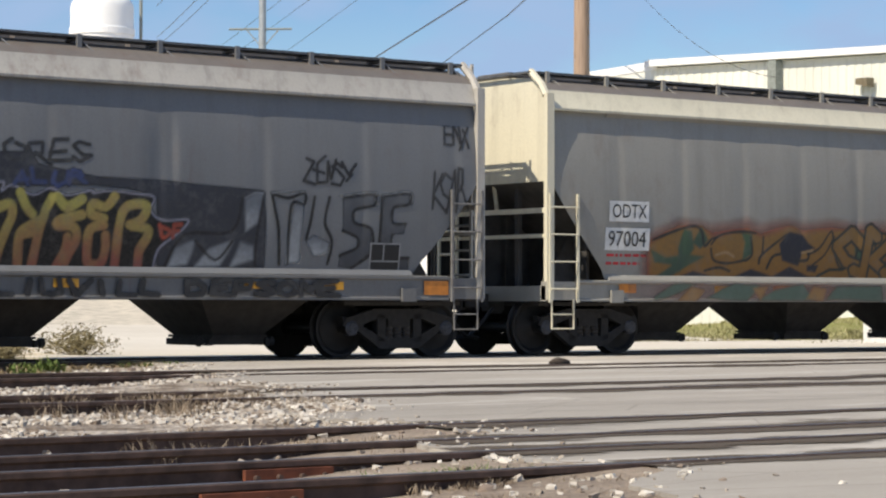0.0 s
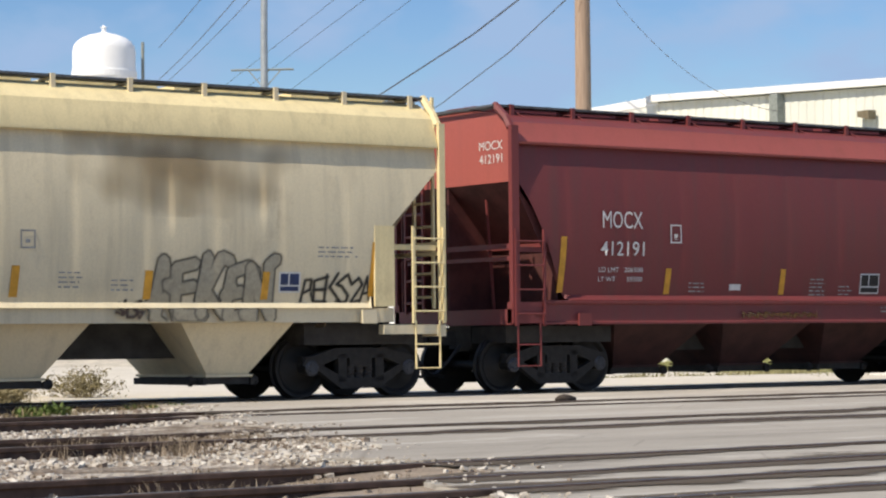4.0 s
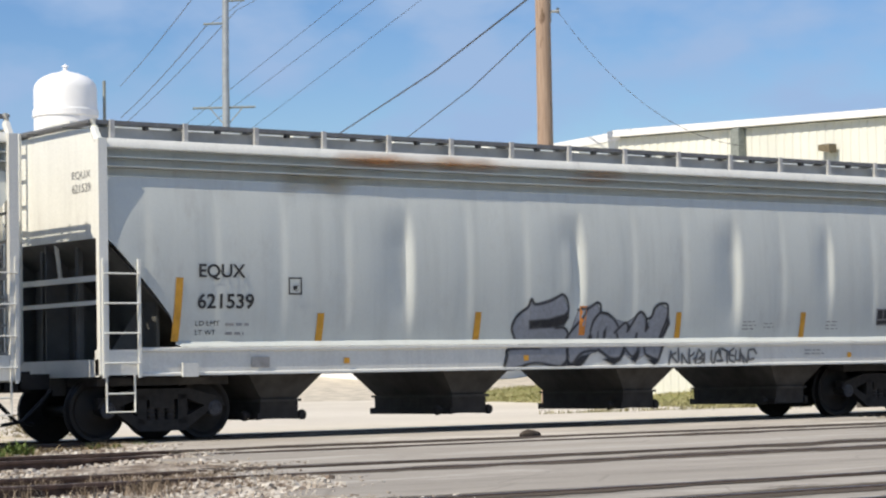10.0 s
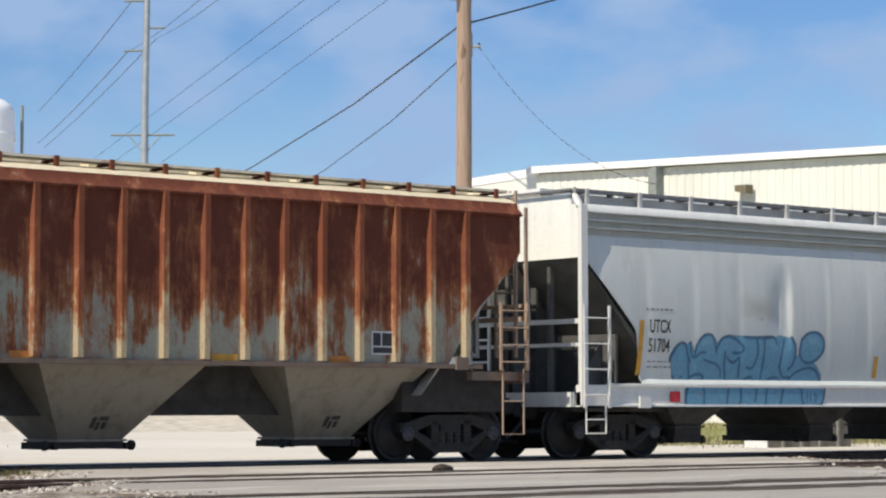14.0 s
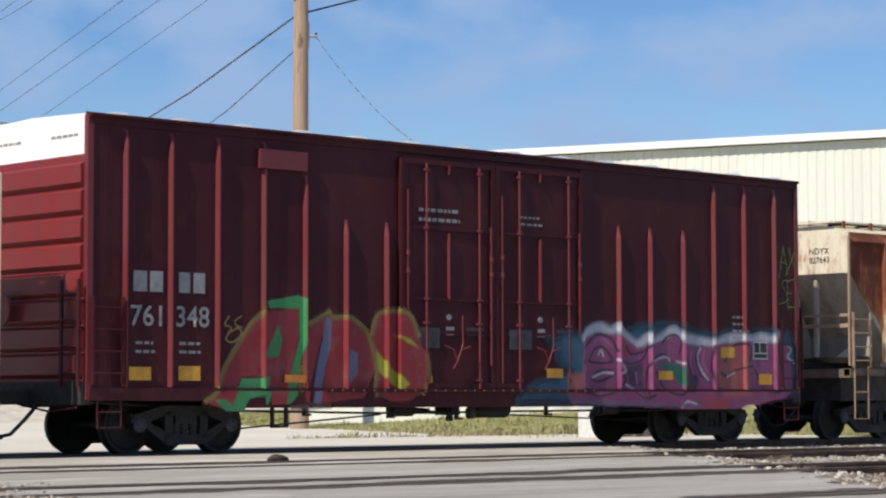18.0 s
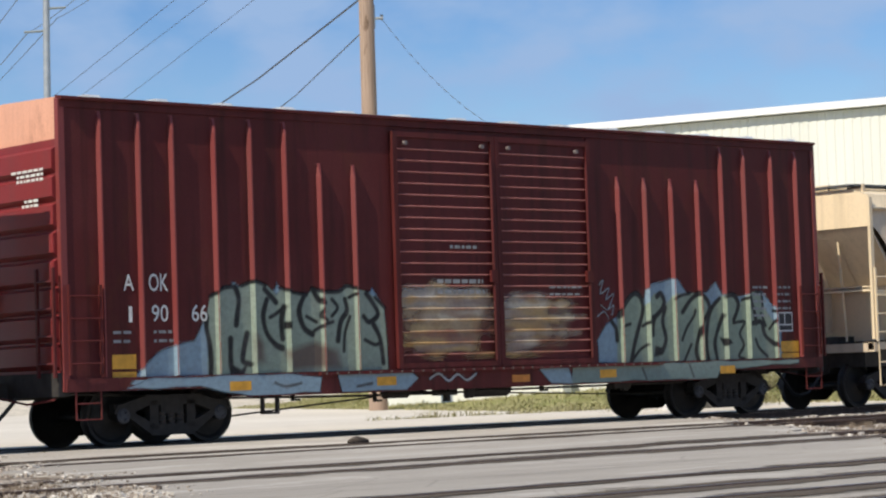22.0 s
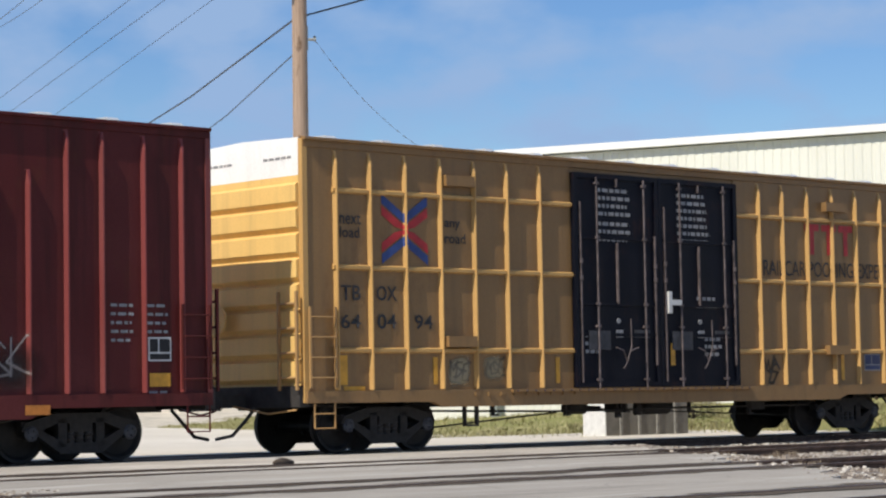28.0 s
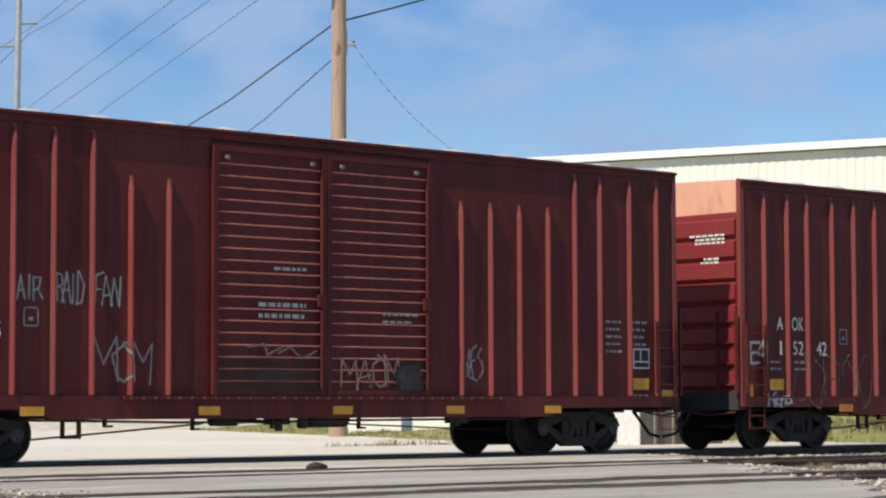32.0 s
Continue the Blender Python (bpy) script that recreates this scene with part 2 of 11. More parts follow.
def road_material(name="worn_concrete", lift=1.0):
    s = Shader(name)
    up = lambda r, g, b: (r * lift * 0.62, g * lift * 0.60, b * lift * 0.575, 1)
    n1, n2, n3 = s.noise(0.25, (0.5, 1, 1), 5), s.noise(2.2, (0.35, 1, 1), 7, 0.65), s.noise(40.0, detail=4, rough=0.7)
    col = s.mix(s.band(n1, 0.3, 0.7), up(0.40, 0.375, 0.335), up(0.62, 0.588, 0.53))
    col = s.mix(s.band(n2, 0.46, 0.68, 0, 0.62), col, (0.25, 0.225, 0.192, 1))
    n4 = s.noise(7.0, (0.3, 1, 1), 6, 0.7)
    col = s.mix(s.band(n4, 0.5, 0.72, 0, 0.4), col, (0.30, 0.272, 0.235, 1))
    col = s.mix(s.band(n3, 0.35, 0.75, 0, 0.35), col, (0.42, 0.395, 0.35, 1))
    worn = s.noise(0.9, (0.22, 1, 1), 7, 0.72, 0.6)
    col = s.mix(s.band(worn, 0.53, 0.62, 0, 0.75), col, up(0.72, 0.695, 0.64))
    col = s.mix(s.band(s.noise(0.55, (0.16, 1.3, 1), 7, 0.75, 0.8), 0.56, 0.68, 0, 0.7), col, (0.14, 0.122, 0.105, 1))
    crack = s.add("ShaderNodeTexVoronoi", Vector=s.coord, Scale=0.55)
    crack.feature = "DISTANCE_TO_EDGE"
    col = s.mix(s.band(crack.outputs["Distance"], 0.0, 0.008, 0.35, 0.0), col, (0.10, 0.09, 0.08, 1))
    s.bump(s.math("ADD", n3, n2), 0.35, 0.015)
    return s.done(col, 0.9, 0, 0.15)


def ballast_material():
    s = Shader("ballast_stone")
    v = s.add("ShaderNodeTexVoronoi", Vector=s.coord, Scale=18.0)
    n, n2 = s.noise(0.7, detail=6, rough=0.65), s.noise(3.0, detail=5)
    col = s.mix(s.band(v.outputs["Color"], 0.1, 0.9, 0.0, 1.0), (0.27, 0.225, 0.18, 1), (0.52, 0.475, 0.41, 1))
    col = s.mix(s.band(s.math("ADD", n, n2), 0.9, 1.15), col, (0.155, 0.12, 0.09, 1))
    s.bump(v.outputs["Distance"], 0.9, 0.05)
    return s.done(col, 0.95, 0, 0.1)


def soil_material():
    s = Shader("cindery_soil")
    n, n2, n3 = s.noise(0.8, detail=6, rough=0.65), s.noise(5.0, detail=6, rough=0.7), s.noise(30.0, detail=3)
    col = s.mix(s.band(n, 0.35, 0.65), (0.19, 0.15, 0.115, 1), (0.33, 0.27, 0.21, 1))
    col = s.mix(s.band(n2, 0.5, 0.75, 0, 0.7), col, (0.36, 0.31, 0.25, 1))
    col = s.mix(s.band(n3, 0.5, 0.7, 0, 0.5), col, (0.06, 0.048, 0.038, 1))
    s.bump(s.math("ADD", n2, n3), 0.8, 0.03)
    return s.done(col, 0.95, 0, 0.1)


def chip_material():
    s = Shader("loose_stone")
    geo = s.nt.nodes.new("ShaderNodeNewGeometry")
    ramp = s.nt.nodes.new("ShaderNodeValToRGB")
    s.nt.links.new(geo.outputs["Random Per Island"], ramp.inputs["Fac"])
    for k, (pos, c) in enumerate(((0.0, (0.20, 0.155, 0.12, 1)), (0.3, (0.36, 0.315, 0.26, 1)), (0.6, (0.50, 0.455, 0.39, 1)), (1.0, (0.66, 0.62, 0.55, 1)))):
        e = ramp.color_ramp.elements[k] if k < 2 else ramp.color_ramp.elements.new(pos)
        e.position, e.color = pos, c
    n = s.noise(40.0, detail=3)
    return s.done(s.mix(s.band(n, 0.4, 0.7, 0, 0.4), ramp.outputs["Color"], (0.24, 0.2, 0.16, 1)), 0.9, 0, 0.15)


PALE_ROAD = road_material("bleached_concrete", 1.32)
# Slab between the train's rails: its shade and dirt darkened into the colour
SHADED_SLAB = road_material("shaded_dirty_concrete", 0.6)
GROUND, ROAD, BALLAST = ground_material(), road_material(), ballast_material()
STONE, SOIL = chip_material(), soil_material()
tagged(thing("ground", Mesh().sheet(lambda u, w: (u, w, -0.16), [-3000, -60, -20, 0, 20, 60, 120, 3000], [-3000, -45, -22, 0, 22, 80, 3000]), GROUND,
             "pale dry dusty ground beside the tracks", "ground"), kind="structure")

# rails in pairs, track by track, from the train's own track towards the viewer
TRACKS = [(-0.76, 0.76), (-6.9, -5.42), (-12.75, -11.25), (-18.7, -17.2), (-20.95, -19.75)]


def road_left(y):
    """Left rim of the paving at depth y."""
    return 14.9 + 0.43 * (y + 3.7) + 0.35 * math.sin(y * 1.7) + 0.2 * math.sin(y * 4.1)


def road_right(y):
    return 27.0 + 0.82 * (y + 6.0) + 0.3 * math.sin(y * 1.3) + 0.18 * math.sin(y * 5.3)


def paving_strip(m, y0, y1, lift=0.0):
    """A strip of paving between two depths with ragged ends."""
    n = max(2, round(abs(y1 - y0) / 0.3))
    for k in range(n):
        a, b = y0 + (y1 - y0) * k / n, y0 + (y1 - y0) * (k + 1) / n
        la, lb, ra, rb = road_left(a), road_left(b), road_right(a), road_right(b)
        if y0 > 0.7:
            la, lb, ra, rb = la - 1.5, lb - 1.5, ra + 20, rb + 20
        top = [(la, a, lift), (ra, a, lift), (rb, b, lift), (lb, b, lift)]
        i = len(m.v)
        m.v += top + [(x, y, -0.18) for x, y, z in top]
        m.f += [(i, i + 1, i + 2, i + 3), (i + 4, i + 7, i + 6, i + 5), (i, i + 4, i + 5, i + 1), (i + 1, i + 5, i + 6, i + 2), (i + 2, i + 6, i + 7, i + 3), (i + 3, i + 7, i + 4, i)]


road = base("road", "sun-bleached concrete road over the rail crossing", "road")
tagged(road, kind="structure")
edges = sorted(y for pair in TRACKS for y in pair)
gap = 0.075
cuts = [-34.0] + edges + [9.0]
for k in range(len(cuts) - 1):
    lo, hi = cuts[k] + (gap if k else 0), cuts[k + 1] - (gap if k < len(cuts) - 2 else 0)
    strip = Mesh()
    paving_strip(strip, lo, hi, -0.012 - 0.004 * (k % 2))
    part("slab", strip, ROAD if hi < -6 else SHADED_SLAB if lo > -0.8 and hi < 0.8 else PALE_ROAD if hi < 0.0 else GROUND, road)


def build_tracks():
    rail_shape = [(-0.07, -0.17), (0.07, -0.17), (0.07, -0.155), (0.012, -0.13), (0.012, -0.045), (0.036, -0.032), (0.036, -0.004), (0.028, 0.0),
                  (-0.028, 0.0), (-0.036, -0.004), (-0.036, -0.032), (-0.012, -0.045), (-0.012, -0.13), (-0.07, -0.155)]
    rng = random.Random(4)
    tie = Mesh().box(-0.115, 0.115, -1.3, 1.3, -0.32, -0.155)
    tie_data = as_mesh("tie", tie, TIMBER)
    for k, (a, b) in enumerate(TRACKS):
        track = base("railway_track", "rusty steel rails on weathered timber ties" if k else "rails polished by traffic carrying the freight train", "track", "tracks")
        tagged(track, kind="structure")
        for y in (a, b):
            m = Mesh()
            m.prism([(y + p, q) for p, q in rail_shape], -90 if k else -260, 120 if k else 320, "x")
            part("rail", m, RAIL_RUST, track)
            h = Mesh().box(-90 if k else -260, 120 if k else 320, y - 0.027, y + 0.027, 0.0, 0.003)
            part("rail_head", h, RAIL_TOP, track)
        for x in steps(-8, 60, 0.56):
            y = (a + b) / 2
            if road_left(y) - 0.1 < x < road_right(y) + 0.1:
                continue
            t = part("tie", tie_data, TIMBER, track, at=(x + rng.uniform(-0.04, 0.04), y, rng.uniform(-0.012, 0.004)))
            t.rotation_euler = (0, 0, rng.uniform(-0.03, 0.03))
    # joint bars and bolts on the nearest track
    bars = base("rail_joint_bar", "rust-red bolted joint bar on a rail web", "joint bar")
    for k, (x, y) in enumerate(((6.5, -19.78), (5.55, -20.98))):
        m = Mesh().box(x - 0.27, x + 0.27, y - 0.045, y - 0.015, -0.125, -0.04)
        ob = part("bar", m, plain("bar_rust", (0.16, 0.05, 0.025, 1), 0.85, 0, 0.4) if k == 0 else MAT["bar_rust"], bars)
        MAT["bar_rust"] = ob.data.materials[0]
        for i in range(4):
            part("bolt", Mesh().lathe([(0.016, 0), (0.016, 0.03)], 8, "y", (x - 0.21 + i * 0.14, y - 0.073, -0.083)), RAIL_RUST, bars)


build_tracks()


def bed_height(u, x, y):
    """Ballast lies flush beside the paving and drops away from it."""
    q = min(1.0, max(0.0, u) / 2.2)
    return -0.03 - 0.085 * q * q * (3 - 2 * q) + 0.025 * noise.noise((x * 0.8, y * 0.8, 2)) + 0.012 * noise.noise((x * 3, y * 3, 5))


def build_ballast():
    # low shoulders of stone between and beside the rails, off the paving; cindery soil round the oldest tracks
    cols = [0, 0.2, 0.4, 0.6, 0.8, 1.1, 1.4, 1.7, 2.0, 2.4, 2.8, 3.2, 3.7, 4.2, 5, 6, 7, 8.5, 10, 13, 16, 25, 40, 75]
    for name, mat_, y0, y1, label in (("ballast", BALLAST, -16.6, 3, "pale crushed limestone ballast with dirt between the rails"), ("soil", SOIL, -34, -16.6, "dark cindery soil round the older tracks")):
        beds = Mesh()
        for side in (0, 1):
            def fn(u, w):
                x = (road_left(w) + 0.15 - u) if side == 0 else (road_right(w) - 0.15 + u)
                return (x, w, bed_height(u, x, w))
            beds.sheet(fn, cols, steps(y0, y1, 0.2))
        tagged(thing(name, beds, mat_, label, name), kind="structure")
    rng = np.random.RandomState(11)
    cube = np.array([(-1, -1, -1), (1, -1, -1), (1, 1, -1), (-1, 1, -1), (-1, -1, 1), (1, -1, 1), (1, 1, 1), (-1, 1, 1)], float)
    quads = np.array([(0, 3, 2, 1), (4, 5, 6, 7), (0, 1, 5, 4), (1, 2, 6, 5), (2, 3, 7, 6), (3, 0, 4, 7)])
    verts, faces = [], []

    def stone(x, y, z, r):
        c = cube * rng.uniform(0.35, 1.0, (8, 3)) * (r * rng.uniform(0.8, 1.3), r * rng.uniform(0.6, 1.1), r * rng.uniform(0.45, 0.8))
        a, b = rng.uniform(0, 6.28), rng.uniform(-0.5, 0.5)
        ca, sa, cb, sb = math.cos(a), math.sin(a), math.cos(b), math.sin(b)
        turn = np.array([(ca * cb, -sa, ca * sb), (sa * cb, ca, sa * sb), (-sb, 0, cb)])
        faces.append(quads + 8 * len(verts))
        verts.append(c @ turn.T + (x, y, z + 0.35 * r))

    for _ in range(46000):
        y = rng.uniform(-23.5, -1.2)
        if y < -16.6 and rng.rand() < 0.88:
            continue
        left = rng.rand() < 0.68
        x = road_left(y) - rng.rand() ** 1.3 * 9 + 0.15 if left else road_right(y) + rng.rand() ** 1.1 * 14 + 0.25
        if noise.noise((x * 0.55, y * 0.8, 9)) > 0.22:
            continue
        u = road_left(y) + 0.15 - x if left else x - road_right(y) + 0.15
        stone(x, y, bed_height(u, x, y) - 0.004, rng.uniform(0.012, 0.034) * (1.0 if rng.rand() < 0.95 else 1.5))
    for _ in range(420):
        y = rng.uniform(-23, -2)
        x = road_left(y) + abs(rng.normal(0, 0.3)) if rng.rand() < 0.75 else road_right(y) - abs(rng.normal(0, 0.15))
        stone(x, y, -0.014, rng.uniform(0.008, 0.022))
    data = bpy.data.meshes.new("loose_ballast")
    data.from_pydata(np.concatenate(verts).tolist(), [], np.concatenate(faces).tolist())
    data.materials.append(STONE)
    tagged(new("loose_ballast", data), "loose pale limestone chips spilled along the rails", "stones", "", "stuff")


build_ballast()


def dirt_material():
    """Packed brown dirt that thins out towards its rim."""
    s = Shader("packed_dirt")
    a = s.add("ShaderNodeVertexColor")
    a.layer_name = "cover"
    n, f = s.noise(3.2, (0.3, 1, 1), 7, 0.75), s.noise(22.0, detail=4)
    cover = s.band(s.math("ADD", a.outputs["Alpha"], s.band(n, 0.25, 0.75, -0.7, 0.7)), 0.3, 0.7)
    out = s.nt.nodes["Material Output"]
    clear, mix = s.nt.nodes.new("ShaderNodeBsdfTransparent"), s.nt.nodes.new("ShaderNodeMixShader")
    for q, t in ((cover, mix.inputs[0]), (clear.outputs[0], mix.inputs[1]), (s.bsdf.outputs[0], mix.inputs[2]), (mix.outputs[0], out.inputs["Surface"])):
        s.nt.links.new(q, t)
    return s.done(s.mix(f, (0.05, 0.041, 0.033, 1), (0.13, 0.105, 0.08, 1)), 0.95, 0, 0.1)


def grime_lines():
    """Dark packed dirt in and along each flangeway."""
    dirt = dirt_material()
    for pair in TRACKS:
        for y in pair:
            for side in (-1, 1):
                x0, x1 = road_left(y) - 0.05, road_right(y) + 0.05
                pts = steps(x0, x1, 0.12)
                verts, tone = [], []
                for x in pts:
                    w = 0.17 + max(0.0, 0.28 + 0.55 * noise.noise((x * 0.35, y * 3 + side, 1)) + 0.3 * noise.noise((x * 1.4, y * 5, 4)))
                    for q in (0.0, 0.3, 0.65, 1.0):
                        verts.append((x, y + side * (0.04 + w * q), -0.0075 + 0.001 * q))
                        tone.append((0, 0, 0, 1.35 - 1.35 * q))
                faces = [(4 * k + c, 4 * k + 4 + c, 4 * k + 5 + c, 4 * k + 1 + c) for k in range(len(pts) - 1) for c in range(3)]
                data = bpy.data.meshes.new("dirt_seam")
                data.from_pydata(verts, [], faces)
                data.color_attributes.new("cover", "FLOAT_COLOR", "POINT").data.foreach_set("color", np.array(tone, np.float32).ravel())
                data.materials.append(dirt)
                part("dirt_seam", data, None, road, "dark dirt packed beside the rail")


grime_lines()


def blades(spots, color, seed, height, spread, per, name, label, width=0.012):
    """Tufts of bent blades; spots are (x, y, z, size)."""
    rng = random.Random(seed)
    m = Mesh()
    for x, y, z, size in spots:
        for _ in range(per):
            a = rng.uniform(0, 6.283)
            r = rng.random() ** 0.7 * spread * size
            bx, by = x + r * math.cos(a), y + r * math.sin(a)
            h = height * size * rng.uniform(0.4, 1.1)
            lean = rng.uniform(0.2, 1.4) * h
            d = rng.uniform(0, 6.283)
            w = width * rng.uniform(0.6, 1.5)
            ox, oy = w * math.cos(d + 1.57), w * math.sin(d + 1.57)
            mx, my = bx + 0.4 * lean * math.cos(d), by + 0.4 * lean * math.sin(d)
            i = len(m.v)
            m.v += [(bx - ox, by - oy, z), (bx + ox, by + oy, z), (mx + ox * .7, my + oy * .7, z + h * .65), (mx - ox * .7, my - oy * .7, z + h * .65), (bx + lean * math.cos(d), by + lean * math.sin(d), z + h)]
            m.f += [(i, i + 1, i + 2, i + 3), (i + 3, i + 2, i + 4)]
    data = bpy.data.meshes.new(name)
    data.from_pydata(m.v, [], m.f)
    data.materials.append(color)
    return tagged(new(name, data), label, "plants", "", "stuff")


def leaf_material(name, a, b):
    s = Shader(name)
    geo = s.nt.nodes.new("ShaderNodeNewGeometry")
    col = s.mix(geo.outputs["Random Per Island"], a, b)
    return s.done(col, 0.8, 0, 0.2)


GREEN = leaf_material("weed_green", (0.07, 0.11, 0.025, 1), (0.16, 0.20, 0.06, 1))
DRY = leaf_material("dry_grass", (0.20, 0.15, 0.085, 1), (0.34, 0.27, 0.16, 1))
SCRUB = leaf_material("scrub_leaf", (0.16, 0.135, 0.075, 1), (0.30, 0.26, 0.15, 1))
STRAW = leaf_material("tangled_weed", (0.15, 0.11, 0.075, 1), (0.30, 0.24, 0.17, 1))
PALE_GRASS = leaf_material("pale_grass", (0.26, 0.25, 0.11, 1), (0.36, 0.33, 0.17, 1))
OLIVE = leaf_material("olive_grass", (0.17, 0.16, 0.075, 1), (0.33, 0.30, 0.16, 1))


def lawn_edge(y):
    """Near rim of the grass beyond the lot."""
    return 44 + (y - 15) * (0.45 if y > 15 else 0.3) + 0.5 * noise.noise((0.3, y * 0.35, 4))


def lawn_height(u, y):
    return -0.17 + 1.75 * (1 - math.exp(-u / 22)) + 0.10 * noise.noise((u * 0.3, y * 0.2, 7)) * min(1, u / 3)


def lawn_material():
    s = Shader("lawn_grass")
    n1, n2, n3 = s.noise(0.15, detail=5), s.noise(1.6, detail=6, rough=0.7), s.noise(18.0, detail=4)
    col = s.mix(s.band(n1, 0.35, 0.65), (0.20, 0.21, 0.065, 1), (0.28, 0.265, 0.105, 1))
    col = s.mix(s.band(n2, 0.45, 0.7, 0, 0.6), col, (0.33, 0.29, 0.16, 1))
    col = s.mix(s.band(n3, 0.4, 0.7, 0, 0.5), col, (0.15, 0.155, 0.055, 1))
    s.bump(s.math("ADD", n2, n3), 0.7, 0.08)
    return s.done(col, 0.95, 0, 0.1)


def build_plants():
    rng = random.Random(8)
    tuft = lambda x, y, sx, sy, n, lo, hi: [(rng.gauss(x, sx), rng.gauss(y, sy), -0.11, rng.uniform(lo, hi)) for _ in range(n)]
    blades(tuft(13.75, -2.2, 0.18, 0.12, 9, 0.5, 1.1) + tuft(15.5, -1.9, 0.25, 0.15, 5, 0.4, 0.8) + tuft(12.6, -3.4, 0.5, 0.3, 3, 0.3, 0.6), GREEN, 1, 0.2, 0.14, 34, "green_weeds", "low green weeds along the ballast edge", 0.016)
    blades(tuft(14.8, -2.0, 0.9, 0.3, 26, 0.4, 1.0) + tuft(13.2, -3.4, 1.4, 0.6, 20, 0.3, 0.8) + tuft(15.8, -1.6, 0.3, 0.2, 10, 0.5, 1.1), DRY, 2, 0.14, 0.25, 30, "dry_weeds", "dry straw-coloured weeds among the ballast", 0.01)
    blades(tuft(7.05, -20.6, 0.22, 0.12, 34, 0.5, 1.0), GREEN, 3, 0.12, 0.11, 26, "green_weeds", "small green weeds at the paving rim", 0.006)
    brown = tuft(7.2, -18.35, 0.5, 0.14, 26, 0.5, 1.0) + tuft(10.5, -12.05, 0.35, 0.2, 22, 0.6, 1.1) + tuft(7.0, -20.4, 0.45, 0.2, 30, 0.3, 0.6) + tuft(6.3, -21.8, 0.3, 0.12, 20, 0.3, 0.6)
    for _ in range(170):
        y = rng.choice((-11.2, -12.0, -12.0, -13.0, -13.3, -16.3, -18.0, -19.2, -21.3)) + rng.gauss(0, 0.3)
        brown.append((road_left(y) - abs(rng.gauss(0.2, 1.1)) + 0.3, y, -0.09, rng.uniform(0.3, 1.0) * (1.0 if y > -15 else 0.55)))
    for _ in range(60):
        y = rng.uniform(-21, -4)
        brown.append((road_right(y) + abs(rng.gauss(0.2, 1.2)), y, -0.09, rng.uniform(0.3, 0.9)))
    blades(brown, STRAW, 4, 0.14, 0.24, 40, "dry_weeds", "tangled dry brown weeds between the rails", 0.004)
    lawn = Mesh()
    lawn.sheet(lambda y, u: (lawn_edge(y) + u, y, lawn_height(u, y)), steps(1.6, 150, 1.2), [0, 0.4, 1, 2, 3.5, 5, 7, 10, 14, 19, 25, 32, 40, 60])
    tagged(thing("lawn", lawn, lawn_material(), "sunlit dry olive lawn rising beyond the lot", "grass", smooth=60), kind="structure")
    edge = []
    for _ in range(900):
        y, u = rng.uniform(2, 60), rng.random() ** 2 * 8
        edge.append((lawn_edge(y) + u - 0.2, y, lawn_height(max(0, u), y) - 0.02, rng.uniform(0.5, 1.2)))
    blades(edge, PALE_GRASS, 5, 0.14, 0.5, 22, "lawn_tufts", "short olive tufts along the lawn's rim", 0.016)
    rough = []
    while len(rough) < 190:
        x, y = rng.uniform(35.5, 52), rng.uniform(4.5, 15)
        if abs(x - 38.9) > 1.9 or y > 6.4:
            rough.append((x, y, lawn_height(max(0.0, x - lawn_edge(y)), y), rng.uniform(0.3, 1.0)))
    blades(rough, OLIVE, 6, 0.3, 0.5, 30, "rough_grass", "rough olive grass round the concrete block", 0.014)
    mound = Mesh()
    mound.sheet(lambda az, q: (EYE[0] + (105 + 45 * q) * math.sin(radians(az)), EYE[1] + (105 + 45 * q) * math.cos(radians(az)), -0.2 + 1.6 * math.sin(min(1, q * 1.4) * math.pi / 2) * (0.85 + 0.3 * noise.noise((az * 0.7, q * 2, 3)))), steps(2, 40, 0.8), steps(0, 1, 0.1))
    tagged(thing("verge", mound, plain("verge_soil", (0.47, 0.42, 0.335, 1), 0.95, 0, 0.3, 1.5), "dusty beige bank behind the lot", "bank", smooth=60), kind="structure")


def shrub(x, y, z, r, h, material, seed, label):
    """A twiggy bush: bent stems carrying many small leaves."""
    rng = random.Random(seed)
    bush = base("shrub", label, "shrub", "shrubs", at=(x, y, z))
    stems, leaves = Mesh(), Mesh()
    for _ in range(30):
        a, q = rng.uniform(0, 6.283), rng.uniform(0.3, 1.0)
        tip = (q * r * math.cos(a), q * r * math.sin(a), h * rng.uniform(0.55, 1.0) * (1.1 - 0.4 * q))
        mid = (tip[0] * 0.4, tip[1] * 0.4, tip[2] * 0.55)
        stems.tube([(0, 0, 0), mid, tip], 0.01, 4, 0.003)
        for _ in range(70):
            t = rng.uniform(0.3, 1.05)
            c = Vector(mid).lerp(Vector(tip), t) + Vector((rng.gauss(0, .1), rng.gauss(0, .1), rng.gauss(0, .07)))
            d, e = Vector((rng.gauss(0, 1), rng.gauss(0, 1), rng.gauss(0, .7))).normalized(), Vector((rng.gauss(0, 1), rng.gauss(0, 1), rng.gauss(0, 1))).normalized()
            w = rng.uniform(0.012, 0.03)
            leaves.face_loop([c - d * w * 1.6, c + e * w * .6, c + d * w * 1.6, c - e * w * .6])
    part("brush", stems, TIMBER, bush)
    data = bpy.data.meshes.new("leaves")
    data.from_pydata(leaves.v, [], leaves.f)
    data.materials.append(material)
    part("leaves", data, None, bush)


